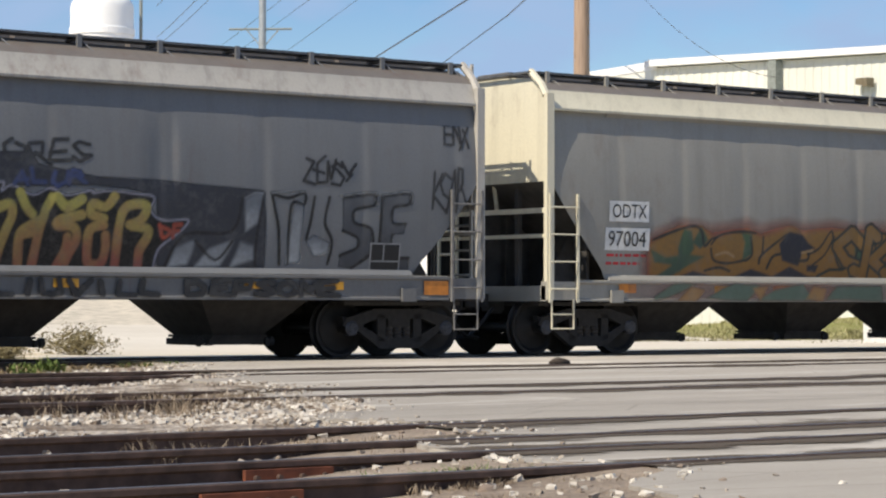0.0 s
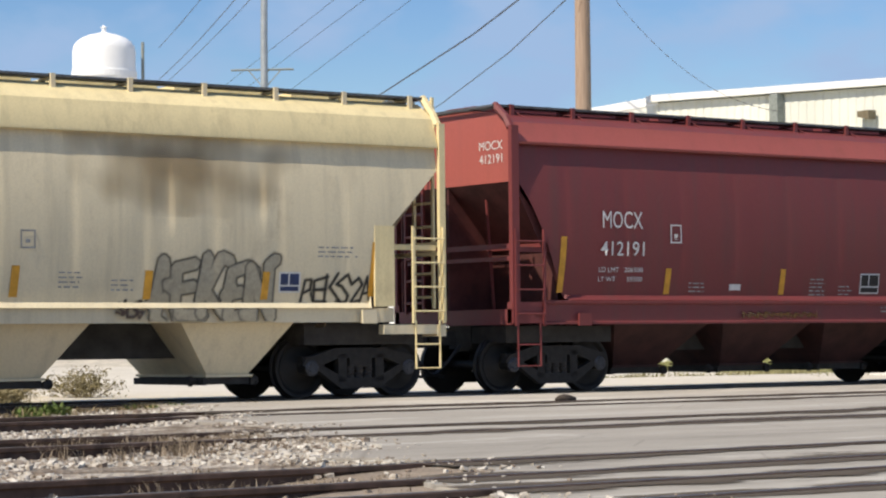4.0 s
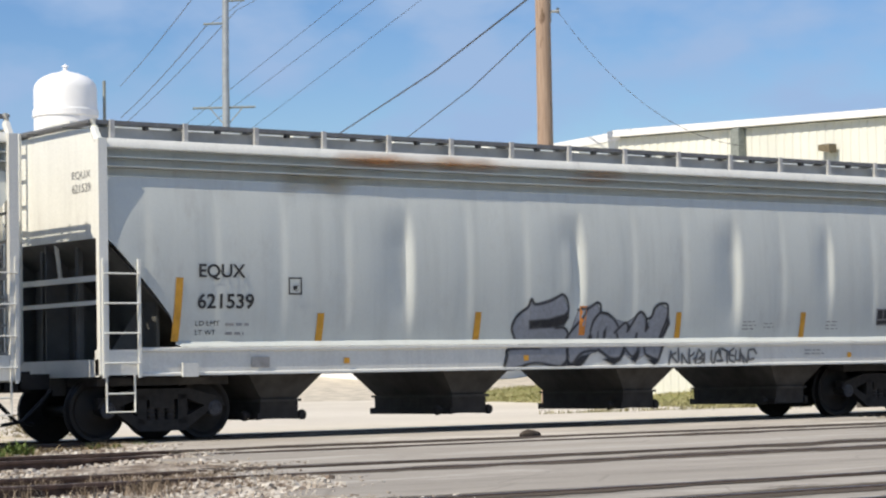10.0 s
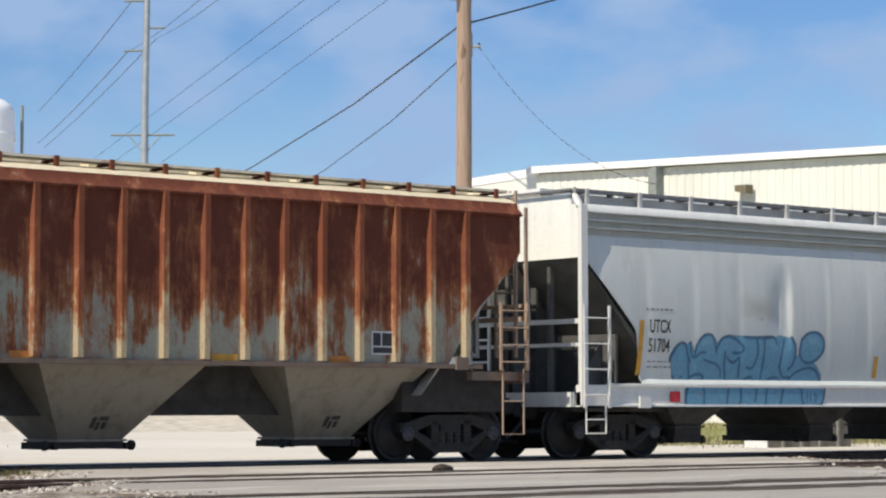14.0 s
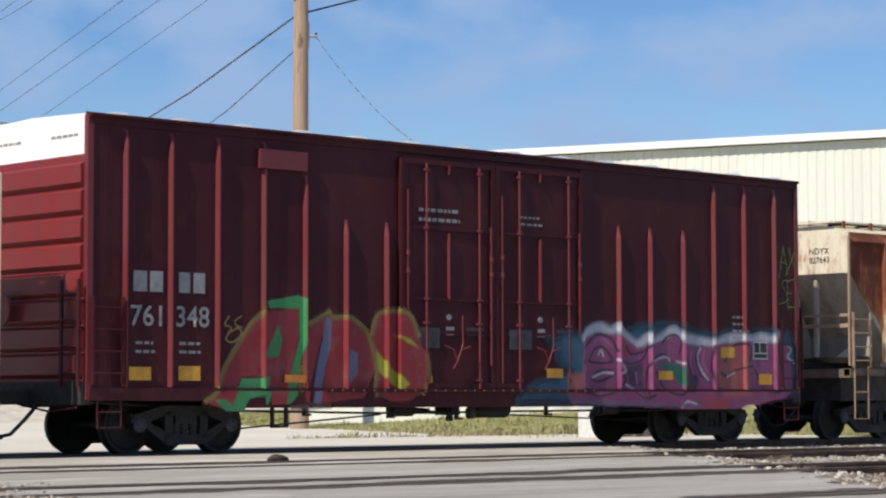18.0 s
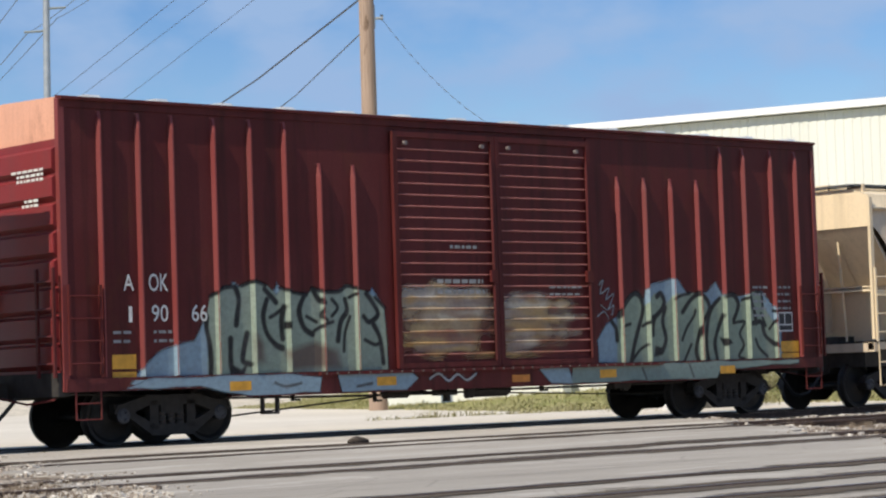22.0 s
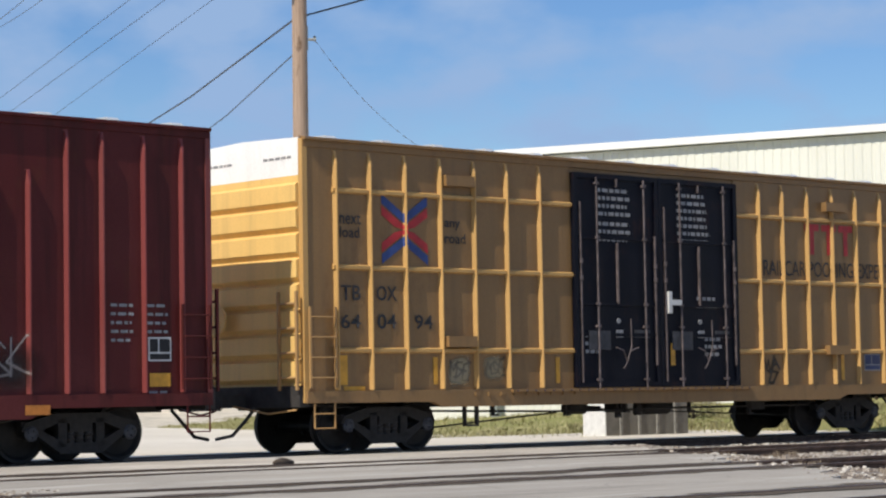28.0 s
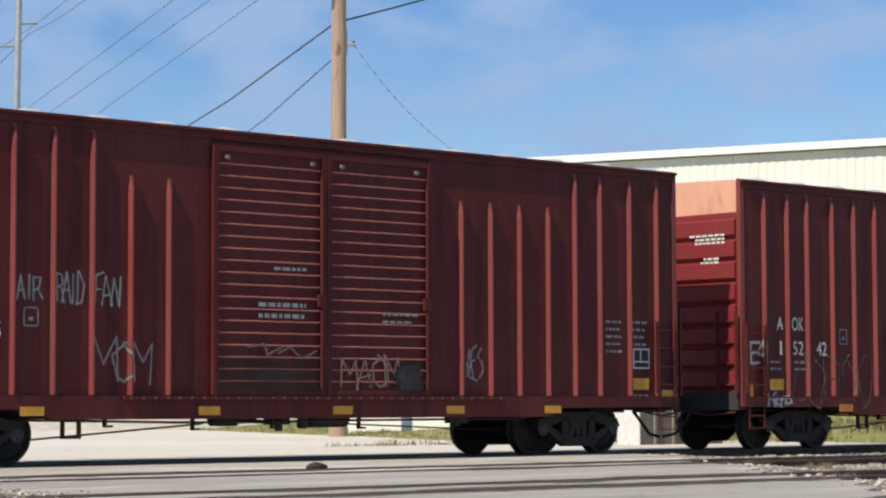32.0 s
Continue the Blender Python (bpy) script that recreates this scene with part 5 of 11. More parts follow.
        board = part("running_board", w, p.get("board_paint", GRATE), car, "open steel grating walkway")
        k = max(6, round(2 * half / p.get("bracket_pitch", 1.3)))
        for i in range(k + 1):
            x = -half + 0.35 + (2 * half - 0.7) * i / k
            foot = zt + 0.03 if banded else zt + 0.1
            b = Mesh().box(x - 0.035, x + 0.035, *sorted((side * (yo - 0.01), side * (yo + 0.045))), foot, zw + 0.012)
            b.box(x - 0.03, x + 0.03, *sorted((side * (yo - 0.36), side * yo)), zw - 0.075, zw - 0.04)
            if p.get("stays", True):
                b.tube([(x + 0.05, side * 1.12, zw - 0.06), (x + 0.26, side * 1.38, zt + 0.085)], 0.012, 5)
            part("bracket", b, p.get("bracket_paint", body_mat), board)
            if banded and i < k:
                xm = x + (half - 0.35) / k
                part("clip", Mesh().box(xm - 0.03, xm + 0.03, *sorted((side * (yo - 0.12), side * (yo - 0.03))), zt + 0.2, zw - 0.04), GRATE, board)
    for s in (-1, 1):
        cross = Mesh().box(*sorted((s * (half - 0.32), s * half)), 0.5, 0.56, zw - 0.04, zw - 0.028).box(*sorted((s * (half - 0.32), s * half)), -0.56, -0.5, zw - 0.04, zw - 0.028)
        for k in range(4):
            xx = s * (half - 0.02 - k * 0.09)
            cross.box(xx - 0.022, xx + 0.022, -yo, yo, zw - 0.03, zw + 0.002)
        part("end_walkway", cross, p.get("board_paint", GRATE), car)
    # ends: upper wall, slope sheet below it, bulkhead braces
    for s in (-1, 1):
        # end_mat is often lighter than the side paint, carrying the sun in its colour
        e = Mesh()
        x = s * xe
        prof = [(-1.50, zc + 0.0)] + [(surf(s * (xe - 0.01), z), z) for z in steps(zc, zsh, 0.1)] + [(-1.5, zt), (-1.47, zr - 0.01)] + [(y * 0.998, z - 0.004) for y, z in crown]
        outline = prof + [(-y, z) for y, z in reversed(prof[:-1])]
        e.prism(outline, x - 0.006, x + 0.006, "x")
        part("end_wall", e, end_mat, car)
        # slope sheet: on most cars slope_paint is darkened to hold its shade
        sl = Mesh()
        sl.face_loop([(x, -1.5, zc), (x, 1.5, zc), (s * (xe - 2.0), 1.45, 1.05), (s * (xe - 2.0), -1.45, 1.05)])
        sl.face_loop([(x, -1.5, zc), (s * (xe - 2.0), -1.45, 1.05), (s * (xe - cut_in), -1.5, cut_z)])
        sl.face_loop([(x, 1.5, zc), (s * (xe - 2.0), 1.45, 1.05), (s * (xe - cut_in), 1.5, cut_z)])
        part("slope_sheet", sl, p.get("slope_paint", NEAR_BLACK), car)
        # end platform, posts and rails
        f = Mesh().box(*sorted((s * (half - 0.16), s * half)), -1.58, 1.58, zb + 0.0 if p.get("deep_sill", True) else zb - 0.22, zb + (0.24 if p.get("deep_sill", True) else -0.05))
        part("end_sill", f, p.get("end_sill_paint", sill_mat), car)
        part("stub_sill", Mesh().box(*sorted((s * (half - 2.4), s * (half - 0.162))), -0.3, 0.3, 0.7, zb + 0.1), UNDER, car)
        part("bolster", Mesh().box(*sorted((s * (half - 2.3), s * (half - 0.17))), -1.2, 1.2, 0.79, zb - 0.02), UNDER, car)
        for y in (-1.50, 1.50):
            pw = p.get("post", 0.14)
            post = Mesh().box(*sorted((s * (half - 0.005 - pw), s * (half - 0.005))), *sorted((y * 1.02, y * (1.03 + 0.35 * pw))), zb + 0.02, zt + 0.02)
            if pw > 0.1:
                post.tube([(s * (half - 0.07), y, zt), (s * (half - 0.07), y * 0.93, zt + 0.16), (s * (half - 0.07), y * (0.9 if banded else 0.74), zw)], 0.062, 6)
            part("corner_post", post, rail_mat, car)
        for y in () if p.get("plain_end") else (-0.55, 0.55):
            part("brace", Mesh().box(*sorted((s * (half - 0.3), s * (half - 0.22))), y - 0.04, y + 0.04, zb + 0.2, zc + 0.2), p.get("slope_paint", NEAR_BLACK), car)
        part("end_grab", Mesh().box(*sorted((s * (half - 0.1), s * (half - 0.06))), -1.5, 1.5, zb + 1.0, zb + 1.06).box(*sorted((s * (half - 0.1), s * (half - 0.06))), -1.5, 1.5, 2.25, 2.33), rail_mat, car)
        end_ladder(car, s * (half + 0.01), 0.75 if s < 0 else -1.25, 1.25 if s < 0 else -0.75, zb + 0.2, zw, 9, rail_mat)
        lx = s * (half - 0.06), s * (half - 0.62)
        ladder(car, min(lx), max(lx), -1.62, zb - 0.02, p.get("ladder_top", 2.55), p.get("rungs", 4), p.get("ladder_paint", rail_mat))
        ladder(car, min(lx), max(lx), 1.62, zb - 0.02, p.get("ladder_top", 2.55), p.get("rungs", 4), p.get("ladder_paint", rail_mat))
        stirrup(car, min(lx) + 0.05, max(lx) - 0.07, -1.60, 0.43, zb + 0.02, p.get("ladder_paint", rail_mat))
        jack = Mesh().box(*sorted((s * (half - 1.55), s * (half - 1.3))), -1.64, -1.60, zb - 0.02, zb + 0.18)
        part("jacking_pad", jack, sill_mat, car)
        gear = Mesh().lathe([(0.26, 0), (0.28, 0.02), (0.26, 0.04), (0.22, 0.02)], 18, "x", (s * (half - 0.22), 0.35, 1.9))
        for k in range(5):
            a = k * 1.2566
            gear.tube([(s * (half - 0.2), 0.35, 1.9), (s * (half - 0.2), 0.35 + 0.25 * math.cos(a), 1.9 + 0.25 * math.sin(a))], 0.014, 5)
        if s > 0:
            part("brake_wheel", gear, UNDER, car)
            part("brake_reservoir", Mesh().lathe([(0.05, -0.45), (0.2, -0.4), (0.2, 0.4), (0.05, 0.45)], 16, "y", (half - 0.75, 0.1, 1.35)), UNDER, car, smooth=40)
        # web, bulkhead and gusset share that shade-darkened slope_paint
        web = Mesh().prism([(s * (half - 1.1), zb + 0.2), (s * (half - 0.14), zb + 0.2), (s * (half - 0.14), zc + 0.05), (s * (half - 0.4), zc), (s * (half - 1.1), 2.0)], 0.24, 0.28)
        part("shear_web", web, p.get("slope_paint", NEAR_BLACK), car)
        # added far plate that closes off the bright view through the end
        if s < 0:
            part("far_web", Mesh().prism([(-half + 1.1, zb + 0.1), (-half + 0.03, zb + 0.1), (-half + 0.03, zc + 0.05), (-half + 1.1, 2.0)], 1.40, 1.43), p.get("slope_paint", NEAR_BLACK), car)
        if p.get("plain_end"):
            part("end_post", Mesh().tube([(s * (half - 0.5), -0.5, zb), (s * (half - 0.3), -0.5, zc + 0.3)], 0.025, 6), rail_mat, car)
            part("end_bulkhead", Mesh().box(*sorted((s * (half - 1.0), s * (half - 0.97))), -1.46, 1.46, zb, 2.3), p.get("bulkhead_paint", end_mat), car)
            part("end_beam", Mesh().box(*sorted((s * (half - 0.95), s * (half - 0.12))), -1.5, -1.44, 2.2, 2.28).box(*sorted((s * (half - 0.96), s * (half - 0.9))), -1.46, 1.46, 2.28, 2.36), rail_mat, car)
        else:
            part("end_post", Mesh().tube([(s * (half - 0.25), 0.0, 2.3), (s * (half - 0.16), 0.0, zc + 0.15)], 0.035, 6), rail_mat, car)
            part("bulkhead", Mesh().box(*sorted((s * (half - 1.15), s * (half - 1.1))), -1.25, 1.25, zb + 0.22, 2.1).box(*sorted((s * (half - 0.55), s * (half - 0.5))), 0.1, 1.3, zb + 0.2, zc), p.get("slope_paint", NEAR_BLACK), car)
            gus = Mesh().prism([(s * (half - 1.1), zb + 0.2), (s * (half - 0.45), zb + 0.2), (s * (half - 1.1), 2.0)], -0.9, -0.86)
            part("gusset", gus, p.get("slope_paint", NEAR_BLACK), car)
        add_coupler(car, s * half, s)
        add_truck(car, s * (half - p.get("truck_in", 1.25)))
    # centre sill and discharge bays
    for s in (-1, 1):
        part("draft_sill", Mesh().box(*sorted((s * (half - 0.2), s * (half - 2.6))), -0.2, 0.2, 0.66, 0.98), UNDER, car)
    # the shade between the bays is painted onto the centre sill as near-black
    if p.get("spine"):
        part("centre_sill", Mesh().box(-half + 2.0, half - 2.0, -0.42, 0.42, p["spine"], max(1.2, zs - 0.06)), NEAR_BLACK, car)
    count, pitch, bx, by = p["bays"]
    wide, wide_z = p["bay_top"]
    zbot = p.get("bay_bottom", 0.40)
    flare, spread = (wide - bx) / (wide_z - zbot), (1.3 - by) / (wide_z - zbot)
    ztop = min(max(zs, 1.25), zbot + (pitch / 2 - 0.02 - bx) / flare)
    gate_mat = p.get("gate_paint", UNDER)
    gd = p.get("gate_drop", 0.14)
    for k in range(count):
        c = (k - (count - 1) / 2) * pitch + p.get("bay_shift", 0.0)
        gx, gy = bx + flare * (ztop - zbot), min(1.46, by + spread * (ztop - zbot))
        bay = part("hopper_bay", Mesh().frustum((c - bx, c + bx, -by, by, zbot), (c - gx, c + gx, -gy, gy, ztop)), p.get("bay_paint", body_mat), car)
        b0, b1 = c - bx, c + bx
        part("bay_flange", Mesh().box(b0 - 0.05, b1 + 0.05, -by - 0.05, by + 0.05, zbot - 0.035, zbot), p.get("bay_paint", body_mat), bay)
        if p.get("bay_mark"):
            lean = lambda x, z, by=by, spread=spread, zbot=zbot: -(by + spread * (z - zbot))
            for dx, dz, w, h in ((-0.13, 0.16, 0.08, 0.16), (-0.03, 0.13, 0.06, 0.12), (-0.02, 0.27, 0.16, 0.06), (0.06, 0.15, 0.08, 0.1)):
                patch(car, c + dx, c + dx + w, zbot + dz, zbot + dz + h, p["bay_mark"], lean, "stencil_mark", "worn dark stencil on the bay", 0.006, 0.02)
        if p.get("tube_gates"):
            # air-slide outlets: a fat crosswise tube with bolted end caps
            part("outlet_tube", Mesh().lathe([(0.10, -by - 0.1), (0.14, -by - 0.08), (0.14, by + 0.08), (0.10, by + 0.1)], 14, "y", (c, 0, zbot - 0.15)).box(b0 - 0.02, b1 + 0.02, -by, by, zbot - 0.1, zbot - 0.036), gate_mat, bay, "dark crosswise outlet tube", 40)
            for s in (-1, 1):
                part("outlet_cap", Mesh().lathe([(0.155, s * (by + 0.06)), (0.155, s * (by + 0.11)), (0.06, s * (by + 0.16))], 14, "y", (c, 0, zbot - 0.15)).box(c + 0.16, c + 0.34, *sorted((s * (by - 0.02), s * (by + 0.06))), zbot - 0.24, zbot - 0.12), CAP_BLUE, bay, "blue-grey outlet cap", 40)
                part("outlet_lug", Mesh().prism([(c + s * (bx + 0.02), zbot - 0.04), (c + s * (bx + 0.17), zbot - 0.02), (c + s * (bx + 0.10), zbot - 0.12), (c + s * (bx + 0.02), zbot - 0.2)], -by, -by + 0.1), gate_mat, bay)
                part("outlet_lug", Mesh().prism([(c + s * (bx + 0.02), zbot - 0.04), (c + s * (bx + 0.17), zbot - 0.02), (c + s * (bx + 0.10), zbot - 0.12), (c + s * (bx + 0.02), zbot - 0.2)], by - 0.1, by), gate_mat, bay)
        else:
            part("outlet_gate", Mesh().box(b0 - 0.02, b1 + 0.02, -by, by, zbot - gd, zbot - 0.036).box(b0 - 0.09, b0 - 0.03, -by - 0.04, by + 0.04, zbot - gd - 0.01, zbot - gd + 0.09).box(b1 + 0.03, b1 + 0.09, -by - 0.04, by + 0.04, zbot - gd - 0.01, zbot - gd + 0.09), gate_mat, bay, "dark sliding outlet gate")
            part("gate_shaft", Mesh().tube([(b0 - 0.2, -by * 0.85, zbot - gd + 0.05), (b1 + 0.2, -by * 0.85, zbot - gd + 0.05)], 0.035, 8), gate_mat, bay)
            for s in (-1, 1):
                part("gate_capstan", Mesh().lathe([(0.055, -0.05), (0.075, -0.03), (0.075, 0.03), (0.055, 0.05)], 8, "x", (c + s * (bx + 0.19), -by * 0.85, zbot - gd + 0.05)), gate_mat, bay)
    for f in p.get("extra", []):
        f(car, surf, p)
    CARS.append((car, p["centre"]))
    return car


CARS = []
# ---- boxcars ----
def boxcar_surface(p):
    ribs = p["ribs"]
    d0, d1 = p["doors"]
    rd, rw = p.get("rib_depth", 0.075), p.get("rib_w", 0.012)

    def surf(x, z):
        if d0 - 0.02 < x < d1 + 0.02 and z > p["door_bot"] - 0.05:
            return -1.60 - p.get("door_proud", 0.02)
        if z < p["sill"]:
            return -p.get("sill_out", 1.575) - (0.07 if any(abs(x - rx) < rw + 0.02 for rx, rz in ribs) and z > p.get("rib_foot", 9) else 0)
        for rx, rz in ribs:
            d = abs(x - rx)
            if d < rw + 0.03 and z < rz and z > p["sill"] + 0.02:
                return -1.52 - rd * min(1.0, (rw + 0.03 - d) / 0.03)
        return -1.52

    return surf


SCUFF_GREY = plain("scuffed_metal", (0.17, 0.14, 0.13, 1), 0.6, 0.2, 0.4, 9)
BOLT_HEAD = as_mesh("bolt_head", Mesh().lathe([(0.02, 0.0), (0.02, -0.014), (0.012, -0.02)], 8, "y"), plain("bolt_steel", (0.075, 0.05, 0.045, 1), 0.7, 0.1, 0.4, 9))


DULL_PLATE = plain("dull_plate", (0.05, 0.05, 0.055, 1), 0.6, 0.1, 0.4, 9)


def boxcar(p):
    L, R = p["ends"]
    half = (R - L) / 2
    p["half"], p["centre"] = half, (L + R) / 2
    p["gear_seed"] = round(-L)
    car = base("boxcar", p["label"], "boxcar", "train cars")
    paint, rib_mat, end_mat = p["paint"], p.get("rib_paint", p["paint"]), p.get("end_paint", p["paint"])
    H, zs = p["top"], p["sill"]
    d0, d1 = p["doors"]
    surf = boxcar_surface(p)
    for side in (-1, 1):
        w = Mesh()
        for x0, x1 in ((-half, d0), (d1, half)):
            w.box(x0, x1, *sorted((side * 1.46, side * 1.52)), zs - 0.02, H - 0.02)
        w.box(d0, d1, *sorted((side * 1.46, side * 1.50)), zs - 0.02, H - 0.02)
        part("side_wall", w, paint, car)
        for rx, rz in p["ribs"]:
            a, rd, rw = p.get("rib_foot", p["sill"] + 0.04), p.get("rib_depth", 0.075), p.get("rib_w", 0.012)
            rib = Mesh()
            i0 = [(-rw - 0.03, 1.515), (-rw, 1.52 + rd), (rw, 1.52 + rd), (rw + 0.03, 1.515)]
            i = len(rib.v)
            for z, cut in ((a, 0), (rz - 0.22, 0), (rz, 1)):
                rib.v += [(rx + q, side * (y if not cut else 1.5205), z) for q, y in i0]
            for k in (0, 4):
                rib.f += [(i + k + j, i + k + j + 1, i + k + j + 5, i + k + j + 4) for j in range(3)]
            rib.f += [(i, i + 1, i + 2, i + 3)]
            part("side_post", rib, rib_mat, car)
        for hz in p.get("belts", []):
            for x0, x1 in ((-half + 0.6, d0), (d1, half - 0.6)):
                part("belt_rail", Mesh().prism([(side * 1.515, hz - 0.05), (side * 1.57, hz - 0.025), (side * 1.57, hz + 0.025), (side * 1.515, hz + 0.05)], x0, x1, "x"), rib_mat, car)
        chord = Mesh().prism([(side * 1.50, H - 0.16), (side * 1.545, H - 0.15), (side * 1.545, H - 0.05), (side * 1.60, H - 0.04), (side * 1.60, H), (side * 1.44, H + 0.03), (side * 1.44, H - 0.16)], -half, half, "x")
        part("eave_chord", chord, p.get("eave_paint", paint), car)
        tr = p.get("belly", 2.9)
        sill = Mesh().prism([(-half, zs - 0.16), (-half + 0.02, zs + 0.03), (half - 0.02, zs + 0.03), (half, zs - 0.16), (half - tr, zs - 0.17), (half - tr - p.get("belly_run", 0.25), zs - p.get("belly_drop", 0.32)),
                             (-half + tr + p.get("belly_run", 0.25), zs - p.get("belly_drop", 0.32)), (-half + tr, zs - 0.17)], *sorted((side * 1.45, side * p.get("sill_out", 1.575))))
        part("side_sill", sill, p.get("sill_paint", paint), car)
        # doors
        nd = p.get("leaves", 2)
        for k in range(nd):
            a, b = d0 + (d1 - d0) * k / nd, d0 + (d1 - d0) * (k + 1) / nd
            door = Mesh().box(a + 0.02, b - 0.02, *sorted((side * 1.505, side * 1.57)), p["door_bot"], H - 0.24)
            dm = p.get("door_paint", paint)
            leaf = part("door", door, dm, car, p.get("door_label", ""))
            fr = Mesh()
            for x in (a + 0.05, b - 0.05):
                fr.box(x - 0.045, x + 0.045, *sorted((side * 1.56, side * 1.61)), p["door_bot"], H - 0.24)
            for z in (p["door_bot"] + 0.04, H - 0.28):
                fr.box(a + 0.02, b - 0.02, *sorted((side * 1.56, side * 1.608)), z - 0.045, z + 0.045)
            part("door_frame", fr, p.get("door_frame_paint", dm), leaf)
            if p.get("door_kind") == "corrugated":
                n = 19
                for j in range(n):
                    z = p["door_bot"] + 0.12 + (H - 0.24 - p["door_bot"] - 0.3) * (j + 0.5) / n
                    part("corrugation", Mesh().prism([(side * 1.565, z - 0.013), (side * 1.592, z - 0.004), (side * 1.592, z + 0.004), (side * 1.565, z + 0.013)], a + 0.1, b - 0.12, "x"), p.get("crease_paint", rib_mat), leaf)
                part("latch_bar", Mesh().tube([(b - 0.12, side * 1.63, p["door_bot"] + 0.1), (b - 0.12, side * 1.63, H - 0.6)], 0.03, 6)
                     .box(b - 0.2, b - 0.05, *sorted((side * 1.60, side * 1.66)), 2.4, 2.6), dm, leaf)
            else:
                span = b - a
                rods = (a + span * 0.26, a + span * 0.82)
                rod_mat = p.get("rod_paint", dm)
                for x in rods:
                    part("lock_rod", Mesh().tube([(x, side * 1.618, p["door_bot"] - 0.03), (x, side * 1.618, H - 0.3)], 0.019, 6), rod_mat, leaf)
                for z in (1.95, 2.5, 3.68):
                    part("door_batten", Mesh().box(a + 0.1, b - 0.1, *sorted((side * 1.57, side * 1.598)), z - 0.03, z + 0.03), dm, leaf)
                if p.get("rod_paint"):
                    for x, z0, z1 in ((a + span * 0.07, 1.1, 4.3), (a + span * 0.5, 2.5, 3.6), (a + span * 0.5, 4.6, 4.75), (a + span * 0.95, 1.4, 3.75)):
                        part("guide_bar", Mesh().box(x - 0.011, x + 0.011, *sorted((side * 1.57, side * 1.625)), z0, z1), rod_mat, leaf)
                    for x in rods:
                        for z in (1.15, 2.1, 2.5, 3.68, 4.65):
                            part("rod_keeper", Mesh().box(x - 0.042, x + 0.042, *sorted((side * 1.57, side * 1.645)), z - 0.022, z + 0.022), rod_mat, leaf)
                    for x, z in ((a + span * 0.07, 2.95), (a + span * 0.07, 3.25), (a + span * 0.95, 2.95), (a + span * 0.95, 3.2)):
                        part("hinge", Mesh().lathe([(0.035, -0.04), (0.035, 0.04)], 8, "z", (x, side * 1.615, z)), rod_mat, leaf)
                    part("lift_handle", Mesh().tube([(a + span * 0.44, side * 1.66, 1.72), (a + span * 0.52, side * 1.67, 1.66), (a + span * 0.56, side * 1.66, 1.48), (a + span * 0.6, side * 1.67, 1.66), (a + span * 0.7, side * 1.66, 1.72)], 0.014, 5), rod_mat, leaf)
                    part("lift_handle", Mesh().tube([(a + span * 0.52, side * 1.66, 1.34), (a + span * 0.57, side * 1.67, 1.5), (a + span * 0.62, side * 1.66, 1.76), (a + span * 0.62, side * 1.65, 2.24)], 0.012, 5), rod_mat, leaf)
                    part("gauge_dial", Mesh().lathe([(0.05, side * 1.57), (0.05, side * 1.585), (0.03, side * 1.586), (0.028, side * 1.575)], 16, "y", (a + span * 0.51, 0, 2.2)), GREY_TEXT, leaf, "round white dial")
                    part("notice_plate", Mesh().box(a + span * 0.48, a + span * 0.56, *sorted((side * 1.57, side * 1.58)), 1.9, 2.04), GREY_TEXT, leaf, "small pale notice plate")
                    part("notice_plate", Mesh().box(a + span * 0.7, a + span * 0.88, *sorted((side * 1.57, side * 1.58)), 1.9, 2.04), DULL_PLATE, leaf, "faded grey notice plate")
                part("lock_box", Mesh().box(a + span * 0.15, a + span * 0.4, *sorted((side * 1.57, side * 1.6)), 1.68, 2.02), DULL_PLATE if p.get("rod_paint") else dm, leaf)
        tz = p.get("track_z", p["door_bot"] - 0.02)
        rail = Mesh().box(d0 - 1.6, d1 + 1.6 if p.get("door_kind") == "corrugated" else d1 + 0.3, *sorted((side * 1.57, side * 1.64)), tz - 0.05, tz)
        track = part("door_track", rail, p.get("sill_paint", paint), car)
        if side < 0:
            for x in steps(d0 - 1.5, d1 + (1.5 if p.get("door_kind") == "corrugated" else 0.2), 0.22):
                part("bolt_head", BOLT_HEAD, None, track, at=(x, -1.642, tz - 0.025))
            if p.get("door_kind") == "corrugated":
                for x in (d0 + 0.25, d0 + 1.9, d0 + 2.5, d1 - 0.35):
                    part("door_roller", Mesh().lathe([(0.035, -1.66), (0.035, -1.6)], 10, "y", (x, 0, H - 0.42)), SCUFF_GREY, car)
        for s in (-1, 1):
            lx = s * (half - 0.06), s * (half - 0.58)
            ladder(car, min(lx), max(lx), side * 1.60, zs + 0.08, 2.35, 4, p.get("ladder_paint", paint))
            if side < 0:
                stirrup(car, min(lx) + 0.1, max(lx), -1.56, 0.42, zs - 0.1, p.get("ladder_paint", paint))
    # ends with horizontal pressed ribs, and the bare upper panel
    for s in (-1, 1):
        x = s * half
        e = Mesh().box(*sorted((x - s * 0.06, x)), -1.5, 1.5, zs - 0.15, H - 0.6)
        end = part("end_wall", e, end_mat, car)
        tp = Mesh().prism([(-1.5, H - 0.6), (1.5, H - 0.6), (1.5, H), (0, H + 0.05), (-1.5, H)], *sorted((x - s * 0.06, x)), "x")
        part("end_panel", tp, p.get("bare", end_mat), car, p.get("bare_label", ""))
        n = 8
        for k in range(n):
            z = zs + 0.15 + (H - 0.7 - zs - 0.15) * (k + 0.5) / n
            hgt = (H - 0.85 - zs) / n
